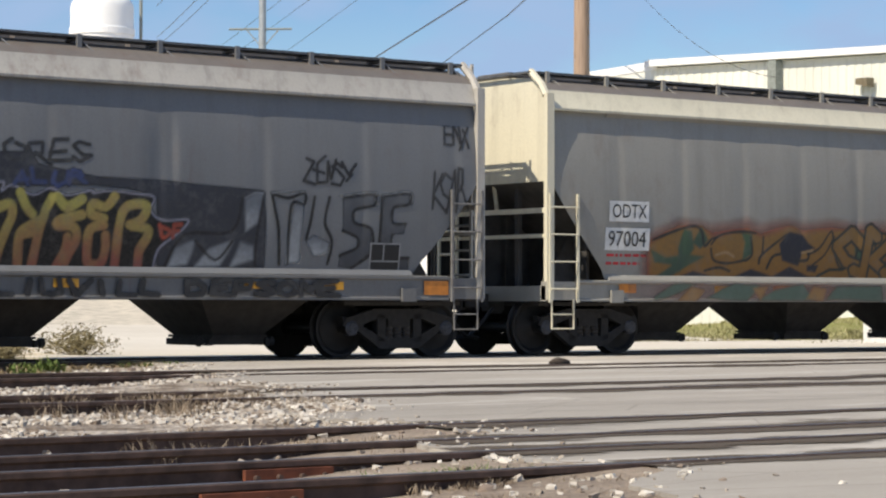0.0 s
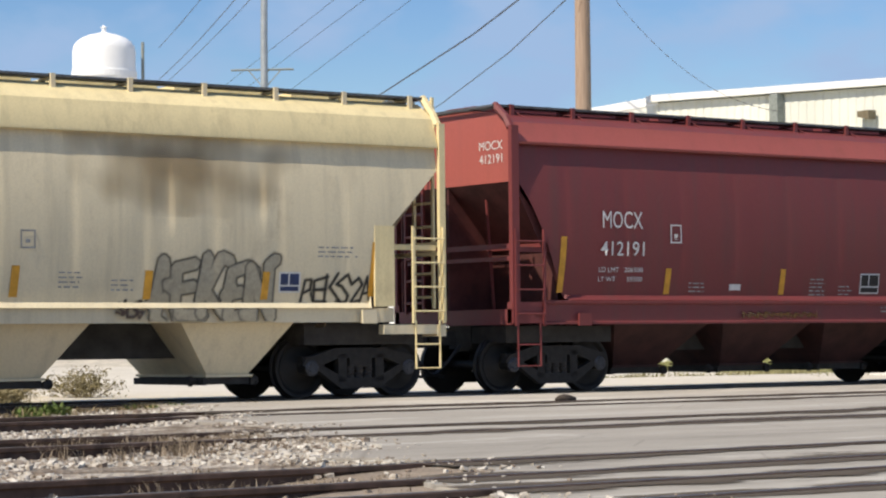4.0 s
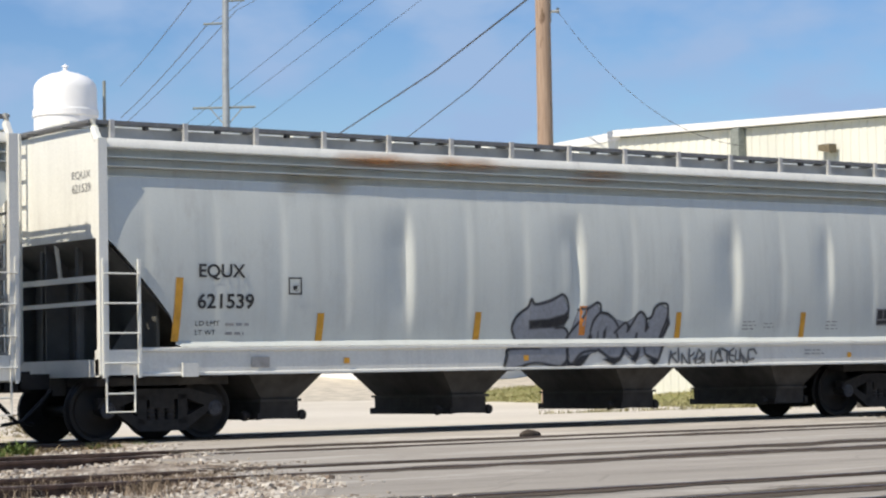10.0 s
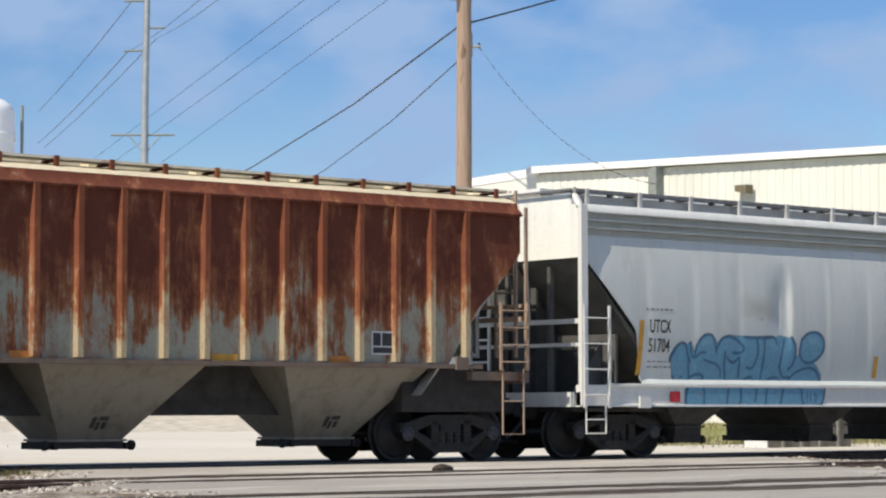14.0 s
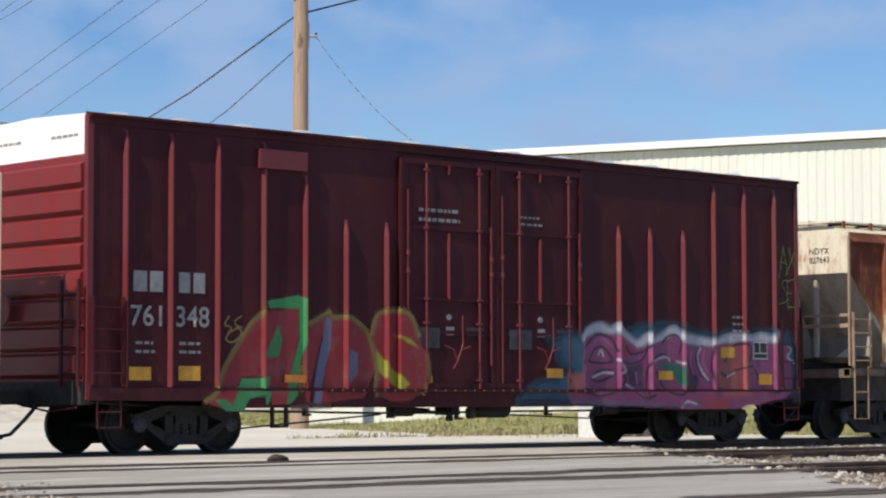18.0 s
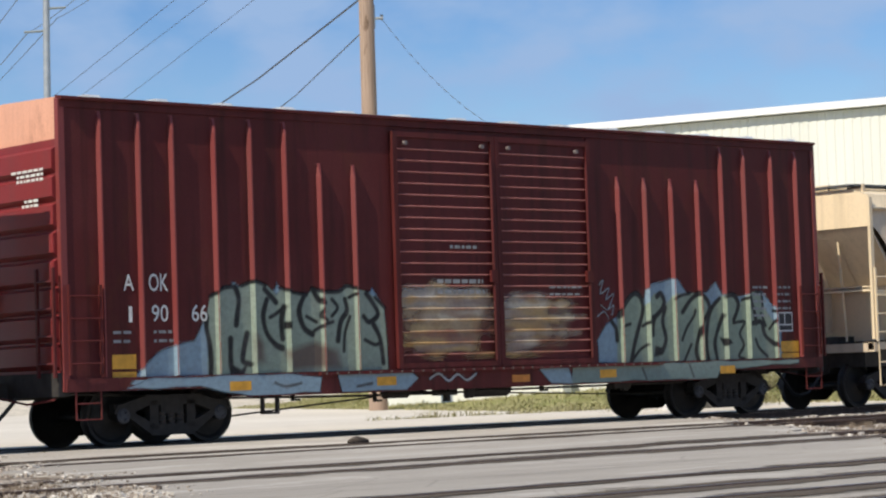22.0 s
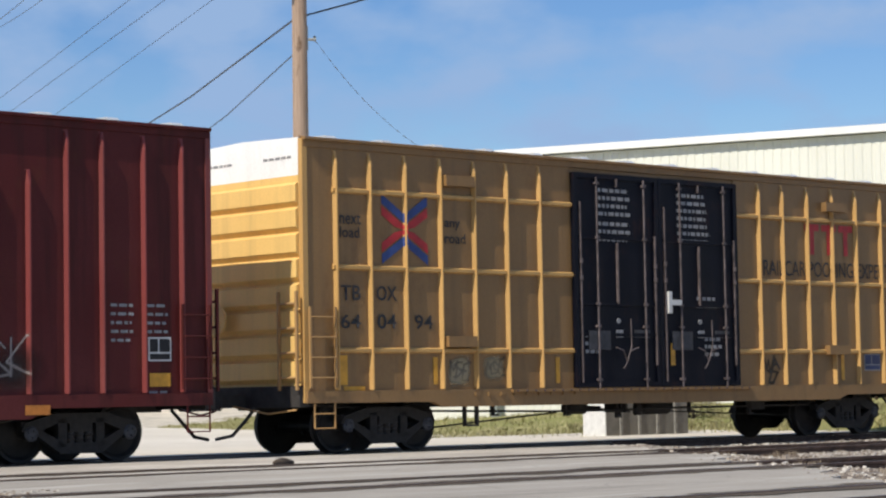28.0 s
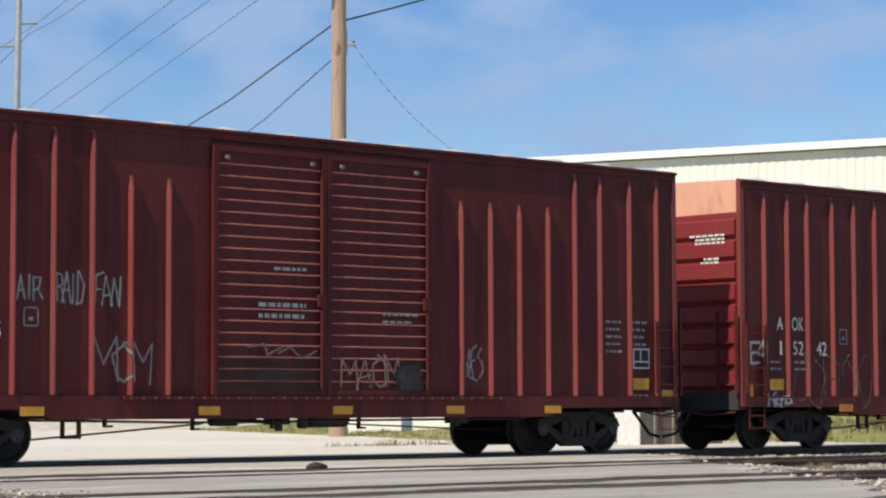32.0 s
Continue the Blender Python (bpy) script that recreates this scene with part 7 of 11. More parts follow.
# dark hopper wrapped in graffiti
def deco_dark(car, surf, p):
    plates(car, surf, [(-6.08, -5.2, 2.2, 2.56)], GREY_TEXT, "pale stencil patch")
    over = lambda x, z: surf(x, z) - 0.012
    lettering(car, "DJTX", -6.02, 2.24, 0.78, 0.26, DARK_TEXT, over, "black reporting mark", bold=0.02)
    lettering(car, "515415", -6.05, 1.79, 0.84, 0.24, DARK_TEXT, lambda x, z: over(x, z) - 0.012, "black car number", bold=0.02)
    dk, cobalt, black = C(52, 54, 58), C(50, 92, 136), C(12, 12, 14)
    graffiti(car, surf, -6.3, 7.2, 1.22, 3.5, [
        dict(word="RLV", box=(-3.45, 2.72, 0.75, 0.34), width=0.035, color=dk, jig=0.02),
        *ink(dk, 0.045, [(-6.05, 2.69), (-5.77, 2.72), (-5.42, 2.7), (-4.97, 2.65), (-4.33, 2.61)],
             [(-4.24, 2.62), (-3.58, 2.68), (-2.77, 2.69)], rough=0.015, soft=0.02),
        *ink(dk, 0.022, [(-6.08, 2.64), (-6.12, 2.29), (-6.12, 2.12)],
             [(-4.31, 2.61), (-4.28, 2.4)],
             [(-2.77, 2.69), (-2.76, 2.33)],
             [(-6.12, 1.59), (-6.16, 1.45), (-5.77, 1.32), (-5.58, 1.36)],
             [(-3.87, 2.26), (-2.77, 2.31)], rough=0.01),
        *fill(dk, [(-2.72, 2.87), (-1.52, 2.87), (-1.47, 2.24), (-1.67, 1.98), (-2.13, 1.97), (-2.22, 2.54), (-2.42, 2.61), (-2.42, 2.34), (-2.72, 2.29)], color2=C(46, 48, 54), rough=0.02),
        *fill(C(108, 108, 110), [(-2.22, 2.55), (-1.84, 2.55), (-1.82, 2.23), (-2.2, 2.2)]),
        *fill(C(56, 60, 70), [(-1.37, 2.79), (-0.27, 2.87), (-0.16, 2.7), (0.7, 2.55), (1.82, 2.53), (3.39, 2.44), (3.45, 1.33), (1.7, 1.32), (1.65, 2.31), (1.14, 2.4), (0.7, 2.43), (-1.37, 2.37)], color2=C(46, 49, 58), rough=0.02),
        *fill(cobalt, [(-5.22, 2.15), (-5.11, 2.27), (-4.97, 2.41), (-4.61, 2.33), (-4.47, 2.37), (-3.96, 2.34), (-3.58, 2.19), (-3.39, 2.32), (-3.01, 2.33), (-2.62, 2.21), (-2.42, 2.09), (-2.03, 2.1), (-2.05, 1.81), (-2.13, 1.47), (-2.37, 1.29), (-5.72, 1.27), (-5.24, 1.6), (-5.22, 1.84)], color2=C(54, 100, 142), rough=0.03),
        *fill(C(92, 76, 132), [(-5.24, 2.06), (-4.94, 2.11), (-4.94, 1.79), (-5.22, 1.74)],
              [(-5.73, 1.27), (-5.52, 1.66), (-5.26, 1.72), (-5.13, 1.27)],
              [(-2.86, 1.63), (-2.5, 1.7), (-2.57, 1.29), (-2.96, 1.29)],
              [(-2.86, 2.04), (-2.67, 2.05), (-2.62, 1.72), (-2.86, 1.71)],
              [(-4.01, 1.86), (-3.82, 1.98), (-3.77, 1.62), (-3.96, 1.54)], soft=0.04, rough=0.03, strength=0.85),
        *fill(C(150, 164, 180), [(-4.47, 2.04), (-4.1, 2.1), (-4.04, 1.95), (-4.28, 1.81), (-4.42, 1.83)],
              [(-4.44, 1.65), (-4.28, 1.79), (-4.36, 1.52), (-4.31, 1.28), (-4.51, 1.29)],
              [(-4.74, 1.53), (-4.61, 1.61), (-4.61, 1.29), (-4.73, 1.27)],
              [(-3.39, 1.66), (-3.01, 1.75), (-2.99, 1.38), (-3.3, 1.28), (-3.54, 1.38)],
              [(-4.47, 2.38), (-4.33, 2.36), (-4.38, 2.28), (-4.5, 2.3)], soft=0.03, rough=0.05, strength=0.85),
        *ink(C(156, 170, 184), 0.055, [(-3.3, 2.26), (-3.43, 2.11), (-3.43, 1.91), (-3.3, 1.79), (-3.11, 1.91), (-3.01, 2.12), (-3.11, 2.27), (-3.28, 2.29)], rough=0.02),
        *ink(C(172, 184, 196), 0.018, [(-2.37, 2.01), (-2.22, 2.18), (-2.2, 2.01), (-1.99, 2.08), (-2.16, 1.96), (-2.13, 1.81)],
             [(-2.32, 1.43), (-2.22, 1.6), (-2.11, 1.77)],
             [(-5.73, 1.28), (-5.55, 1.6), (-5.49, 1.72)],
             [(-4.97, 2.09), (-4.92, 1.84)]),
        *fill(C(92, 44, 40), [(0.92, 1.68), (1.7, 1.78), (1.64, 1.32), (0.92, 1.31)], soft=0.05, strength=0.6),
        *fill(black, [(-1.32, 1.29), (-1.38, 1.82), (-1.44, 2.1), (-1.35, 2.24), (-1.08, 2.3), (-1.02, 2.37), (-0.69, 2.43), (-0.71, 2.31), (-0.55, 2.39), (-0.24, 2.27), (0.01, 2.37), (0.26, 2.28), (0.63, 2.36), (0.66, 2.32), (0.92, 2.36), (1.29, 2.33), (1.55, 2.31), (1.61, 2.25), (1.55, 2.13), (1.65, 2.01), (1.82, 1.97), (2.14, 1.99), (2.08, 1.87), (1.93, 1.75), (1.7, 1.57), (1.63, 1.29)], rough=0.01),
        *ink(C(150, 150, 164), 0.014, [(-1.32, 1.29), (-1.38, 1.82), (-1.44, 2.1), (-1.35, 2.24), (-1.08, 2.3), (-1.02, 2.37), (-0.69, 2.43), (-0.71, 2.31), (-0.55, 2.39), (-0.24, 2.27), (0.01, 2.37), (0.26, 2.28), (0.63, 2.36), (0.66, 2.32), (0.92, 2.36), (1.29, 2.33), (1.55, 2.31), (1.61, 2.25), (1.55, 2.13), (1.65, 2.01), (1.82, 1.97), (2.14, 1.99), (2.08, 1.87), (1.93, 1.75), (1.7, 1.57), (1.63, 1.29)]),
        *flow([(-0.87, 2.31), (-0.95, 2.12), (-1.08, 2.18), (-1.19, 2.15), (-1.17, 1.93), (-1.07, 1.68), (-0.97, 1.3)],
              [(-0.94, 1.98), (-0.72, 2.1), (-0.57, 2.13), (-0.54, 1.99), (-0.62, 1.8), (-0.72, 1.54), (-0.77, 1.3)],
              [(-0.97, 1.34), (-0.88, 1.51), (-0.79, 1.35)],
              [(-0.43, 2.3), (-0.34, 2.11), (-0.24, 2.01)],
              [(0.04, 2.24), (-0.05, 2.08), (-0.09, 1.95), (-0.22, 1.89), (-0.42, 1.73), (-0.43, 1.31)],
              [(-0.09, 1.95), (-0.15, 1.75), (-0.22, 1.31)],
              [(-0.41, 1.73), (-0.15, 1.79)],
              [(0.12, 2.26), (0.26, 2.12), (0.49, 2.23)],
              [(0.49, 2.02), (0.19, 1.95), (0.14, 1.87), (0.35, 1.86), (0.43, 1.72), (0.33, 1.5), (0.24, 1.3)],
              [(0.15, 1.32), (0.26, 1.55), (0.29, 1.71)],
              [(0.98, 2.28), (0.85, 2.13), (0.66, 2.17), (0.63, 2.04), (0.83, 1.98)],
              [(0.83, 1.88), (0.63, 1.83), (0.59, 1.6), (0.62, 1.37), (0.81, 1.36), (0.87, 1.56), (0.86, 1.75)],
              [(1.1, 2.05), (1.18, 2.15), (1.38, 2.19), (1.49, 2.14), (1.4, 1.97), (1.22, 1.9)],
              [(1.1, 2.05), (1.05, 1.77), (1.03, 1.31)],
              [(1.27, 1.88), (1.51, 1.85), (1.51, 1.73), (1.4, 1.54), (1.39, 1.32)]),
        *ink(C(160, 70, 52), 0.028, [(1.7, 1.91), (1.76, 1.73), (1.87, 1.82), (1.7, 1.89)],
             [(1.93, 1.91), (1.91, 1.74)],
             [(1.93, 1.91), (2.04, 1.92)],
             [(1.91, 1.82), (2, 1.83)]),
        *fill(C(176, 180, 182), [(1.87, 1.32), (1.95, 1.59), (2.27, 1.71), (2.16, 1.37)],
              [(2.27, 1.32), (2.51, 1.59), (2.88, 1.7), (2.69, 1.36)],
              [(3.07, 2.3), (3.24, 2.39), (3.37, 2.38), (3.28, 1.98), (3.09, 1.84)],
              [(2.88, 1.34), (3.02, 1.69), (3.23, 1.64), (3.26, 1.44)],
              [(3.88, 2.25), (4.06, 2.29), (4, 1.44), (3.79, 1.39)],
              [(4.12, 1.72), (4.24, 1.81), (4.55, 1.72), (4.5, 1.54), (4.27, 1.52)], color2=C(116, 122, 130), soft=0.03, rough=0.03),
        *fill(C(66, 70, 78), [(4.74, 2.36), (5.28, 2.43), (5.3, 2.28), (4.95, 2.2), (4.95, 2.01), (5.25, 1.92), (5.27, 1.57), (4.94, 1.34), (4.71, 1.36), (4.73, 1.54), (5.02, 1.64), (5.02, 1.79), (4.75, 1.89)],
              [(5.46, 2.41), (5.92, 2.46), (5.92, 2.31), (5.64, 2.25), (5.63, 2.02), (5.87, 2.01), (5.84, 1.87), (5.63, 1.85), (5.63, 1.53), (5.96, 1.5), (5.96, 1.33), (5.4, 1.34)], color2=C(92, 96, 102), rough=0.01),
        *ink(C(20, 21, 24), 0.02, [(3.39, 2.39), (3.33, 2.07), (3.28, 1.71), (3.28, 1.36)],
             [(3.51, 2.4), (3.57, 2.17), (3.64, 1.9), (3.69, 1.38)],
             [(3.51, 2.4), (3.79, 2.34), (4.06, 2.42), (4.06, 2.25), (3.84, 2.23), (3.83, 1.39)],
             [(4.24, 2.37), (4.18, 2), (4.12, 1.76)],
             [(4.5, 2.37), (4.43, 2), (4.57, 1.73), (4.52, 1.4)],
             [(4.74, 2.36), (5.28, 2.43), (5.3, 2.28), (4.95, 2.2), (4.95, 2.01), (5.25, 1.92), (5.27, 1.57), (4.94, 1.34)],
             [(4.75, 1.89), (5.02, 1.79), (5.02, 1.64), (4.72, 1.52)],
             [(5.46, 2.41), (5.92, 2.46), (5.92, 2.31), (5.64, 2.25), (5.63, 2.02), (5.87, 2.01)],
             [(5.63, 1.85), (5.63, 1.53), (5.96, 1.5)],
             [(5.43, 2.39), (5.4, 1.34)],
             [(1.81, 1.32), (2.1, 1.78), (2.86, 1.84), (3.02, 2.34)],
             [(2.27, 1.7), (2.62, 1.43), (2.88, 1.7)]),
        *ink(C(140, 144, 148), 0.01, [(3.07, 2.32), (3.24, 2.4), (3.38, 2.39)],
             [(3.5, 2.41), (4.06, 2.44)],
             [(4.68, 2.4), (5.31, 2.46), (5.34, 2.26)],
             [(5.41, 2.43), (5.95, 2.49), (5.97, 2.29)]),
        dict(word="ALUR", box=(-0.55, 2.42, 1.1, 0.2), width=0.03, color=C(58, 70, 112), jig=0.03),
        *tag_lines("ZENSY", (4.05, 2.58, 0.85, 0.34), C(40, 40, 42), 0.02),
        *tag_lines("ORES", (-0.7, 2.72, 1.3, 0.26), C(44, 46, 50), 0.022),
        *tag_lines("KSAR", (6.35, 2.25, 0.6, 0.6), C(56, 56, 58), 0.016),
        *tag_lines("ENX", (6.55, 3.2, 0.5, 0.32), C(54, 54, 56), 0.016),
    ], 33, "layered blue, orange and silver graffiti", cell=0.024)
    graffiti(car, surf, -7.25, -6.4, 2.6, 3.55, [dict(blob=(-6.85, 3.1, 0.25, 0.25), color=C(128, 126, 122), rough=0.15, soft=0.1, strength=0.7), *tag_lines("@2", (-7.1, 2.75, 0.55, 0.65), C(44, 44, 46), 0.02)], 35, "worn black circular scribble")
    graffiti(car, lambda x, z: -1.612, -5.4, 5.6, 0.9, 1.17, [*tag_lines("SCORAX", (-5.3, 0.93, 1.6, 0.2), C(150, 150, 150), 0.018),
             dict(word="GAS ELALIUVILL DEPSOME", box=(-3.5, 0.93, 8.2, 0.2), width=0.045, color=C(40, 41, 44), jig=0.01)], 36, "dark block lettering along the sill", cell=0.02)
    stencil_box(car, 5.25, 1.3, 0.55, 0.42, surf, BLACK, GREY_TEXT)
    plates(car, surf, [(-6.17, -5.72, 0.96, 1.17), (6.2, 6.65, 0.95, 1.16)], ORANGE, "orange reflective plate")
    plates(car, surf, [(-3.15, -2.72, 1.06, 1.16), (-3.02, -2.85, 0.98, 1.06), (0.06, 0.44, 1.03, 1.15), (3.05, 3.45, 1.03, 1.13), (4.35, 4.75, 1.02, 1.14)])


hopper(dict(label="dark grey covered hopper car thickly covered in graffiti", ladder_paint=plain("dull_ladder_grey", (0.16, 0.155, 0.15, 1), 0.7, 0, 0.3, 6), ends=(6.8, 21.45), sill_top=1.24, sill_bot=0.87, shoulder=3.88, top=4.1, cut=2.7, cut_z=1.4, board=4.52,
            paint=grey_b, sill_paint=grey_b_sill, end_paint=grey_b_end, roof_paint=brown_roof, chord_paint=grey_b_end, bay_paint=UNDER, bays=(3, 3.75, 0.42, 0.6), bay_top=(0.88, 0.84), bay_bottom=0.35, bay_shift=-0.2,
            seams=even(7, 1.7, 0.014), dents=[(1.9, 3.2, 0.7, 0.04)], extra=[deco_dark]))


# red hopper
def deco_red(car, surf, p):
    lettering(car, "MOCX", -4.08, 2.6, 0.83, 0.27, WHITE, lambda x, z: surf(x, z) - 0.01, "white reporting mark", bold=0.0)
    lettering(car, "412191", -4.12, 2.16, 0.91, 0.23, WHITE, lambda x, z: surf(x, z) - 0.01, "white car number", bold=0.004)
    for k, text in enumerate(("LD LMT", "LT WT")):
        lettering(car, text, -4.14, 1.9 - k * 0.15, 0.42 - 0.06 * k, 0.075, WHITE, surf)
    lettering(car, "206500", -3.6, 1.9, 0.38, 0.075, WHITE, surf)
    lettering(car, "59500", -3.54, 1.75, 0.32, 0.075, WHITE, surf)
    frame_mark(car, surf, -2.64, 2.38, 0.24, 0.3, WHITE)
    lettering(car, "C", -2.56, 2.43, 0.08, 0.08, WHITE, surf)
    strips(car, surf, [(-4.96, 1.57, 2.45), (-2.74, 1.55, 1.97), (-0.17, 1.55, 1.98), (2.46, 1.55, 1.96), (4.63, 1.53, 2.42)], None, 0.06, 0.12)
    stencil_box(car, 1.76, 1.57, 0.47, 0.35, surf, BLACK, WHITE)
    for x, z, w, n in ((-2.2, 1.72, 0.35, 3), (0.55, 1.8, 0.4, 5), (1.25, 1.68, 0.35, 3), (3.17, 2.1, 0.55, 3), (4.1, 1.2, 0.5, 2), (2.2, 1.32, 0.4, 2)):
        print_lines(car, x, z, w, n, GREY_TEXT, surf, 0.065, int(x * 7), 0.028)
    plates(car, surf, [(-1.3, -1.05, 1.62, 1.72)], WHITE, "white stencil patch")
    end_print(car, p, 3.82, ("MOCX", "412191"), WHITE, -1.25, 0.6, 0.14)
    graffiti(car, lambda x, z: -1.612, -1.2, 0.7, 1.15, 1.3, tag_lines("NNNNMMNNNN", (-1.1, 1.17, 1.7, 0.07), C(120, 84, 30), 0.018, 0.01), 8, "faint ochre scrawl on the sill")


# red darkened for shade on the bays, slope sheets and end bulkheads
hopper(dict(label="dull red covered hopper car with white stencilling", ends=(-6.1, 5.7), sill_top=1.45, sill_bot=1.07, shoulder=3.92, top=4.14, cut=3.3, cut_in=0.9, cut_z=1.6, cut_bend=1.35, board=4.52,
            paint=red_h, end_paint=red_h2, rail_paint=red_h, chord_paint=red_h2, roof_paint=red_h, bay_paint=plain("shaded_red_bay", (0.045, 0.017, 0.016, 1), 0.8, 0, 0.4, 3), slope_paint=plain("shaded_red_steel", (0.10, 0.028, 0.026, 1), 0.7, 0, 0.4, 3), bays=(3, 2.37, 0.49, 0.6), bay_top=(0.66, 0.62), bay_bottom=0.40, bay_shift=-0.2, spine=0.64,
            plain_end=True, bulkhead_paint=MAT.setdefault("shade_red", plain("shaded_red_bulkhead", (0.075, 0.022, 0.020, 1), 0.8, 0, 0.4, 3)), seams=even(5, 1.2, 0.008), extra=[deco_red]))


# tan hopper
# tan browned down for shade at the car ends, streaked with grime
SHADED_TAN = car_paint("shaded_grimy_tan", C(120, 104, 86), 0.5, 0.6, 0.2)
STENCIL_TAN = plain("pale_stencil_tan", C(190, 180, 158), 0.6, 0, 0.15, 6)


def deco_tan(car, surf, p):
    plates(car, surf, [(-3.62, -2.45, 2.33, 2.74)], STENCIL_TAN, "pale stencil patch")
    lettering(car, "AOKX", -3.55, 2.38, 1.03, 0.3, DARK_TEXT, lambda x, z: surf(x, z) - 0.008, "black reporting mark", bold=0.01)
    lettering(car, "244134", -3.62, 1.84, 1.33, 0.3, DARK_TEXT, surf, "black car number", bold=0.012)
    frame_mark(car, surf, -1.88, 2.13, 0.22, 0.25, GREY_TEXT)
    strips(car, surf, [(-3.98, 1.5, 2.35), (-2.02, 1.48, 1.9), (0.0, 1.45, 1.85), (1.9, 1.45, 1.85), (3.75, 1.5, 2.3)], None, 0.06, 0.12)
    for x, z, w, n in ((-3.7, 1.72, 0.9, 1), (-1.3, 1.8, 0.4, 4), (-0.5, 1.7, 0.35, 3), (2.85, 2.2, 0.7, 3)):
        print_lines(car, x, z, w, n, GREY_TEXT, surf, 0.065, int(x * 9) + 50, 0.03)
    stencil_box(car, 2.2, 1.55, 0.36, 0.3, surf, STICKER_BLUE, WHITE)
    graffiti(car, surf, -3.9, 4.0, 1.14, 2.4, [*tag_lines("KSAN", (-3.72, 1.3, 0.9, 0.3), C(52, 48, 42), 0.015),
             *piece("AEKEN", (0.1, 1.2, 1.95, 0.75), 0.085, C(186, 176, 150), C(196, 186, 160), K, None, 0, 0.022, 0.05),
             *tag_lines("REKS2A", (2.6, 1.42, 1.2, 0.36), C(40, 38, 36), 0.02), *tag_lines("SOG", (-0.5, 1.2, 0.5, 0.2), C(70, 50, 40), 0.02)], 41, "black outlined graffiti and scrawled tags")
    graffiti(car, surf, -1.2, 2.6, 2.6, 3.72, [dict(blob=(0.5, 3.3, 1.0, 0.4), color=C(166, 138, 92), soft=0.3, rough=0.35, strength=0.55)], 44, "brown product stain", 0.05, 0.004)
    end_print(car, p, 3.6, ("AOKX", "24413"), GREY_TEXT, -1.35, 0.5, 0.12)
    part("end_gusset", Mesh().box(-p["half"] + 0.95, -p["half"] + 1.3, -1.6, -1.56, 1.35, 2.55), tan_h2, car)
    part("end_gusset", Mesh().box(p["half"] - 1.3, p["half"] - 0.95, -1.6, -1.56, 1.35, 2.55), tan_h2, car)


hopper(dict(label="stained tan two-bay covered hopper car", ends=(-17.62, -7.35), sill_top=1.33, sill_bot=1.12, shoulder=3.78, top=4.1, cut=3.4, cut_in=1.1, cut_z=2.32, cut_bend=1.0, plain_end=True, post=0.105, sill_y=1.53, bulkhead_paint=SHADED_TAN, board=4.55, deep_sill=False, stays=False,
            paint=tan_h, end_paint=tan_h2, rail_paint=tan_h2, chord_paint=tan_h2, roof_paint=tan_h2, slope_paint=SHADED_TAN, bay_paint=tan_h, bays=(2, 3.3, 0.34, 1.0), bay_top=(0.9, 1.08), bay_bottom=0.38, spine=0.62,
            seams=even(5, 1.1, 0.010), dents=[(0.4, 3.0, 0.5, 0.03), (1.9, 3.1, 0.5, 0.03)], extra=[deco_tan]))


# silver hopper with the white outline piece
def deco_silver_a(car, surf, p):
    lettering(car, "AOKX", -7.07, 2.57, 1.0, 0.3, DARK_TEXT, surf, "black reporting mark", bold=0.02)
    lettering(car, "90066", -7.1, 2.03, 1.16, 0.3, DARK_TEXT, surf, "black car number", bold=0.02)
    print_lines(car, -7.2, 1.86, 0.85, 2, GREY_TEXT, surf, 0.15, 3, 0.06)
    frame_mark(car, surf, -5.28, 2.3, 0.28, 0.28, GREY_TEXT)
    yel = C(224, 190, 112)
    pale, black = C(226, 230, 233), C(15, 16, 19)
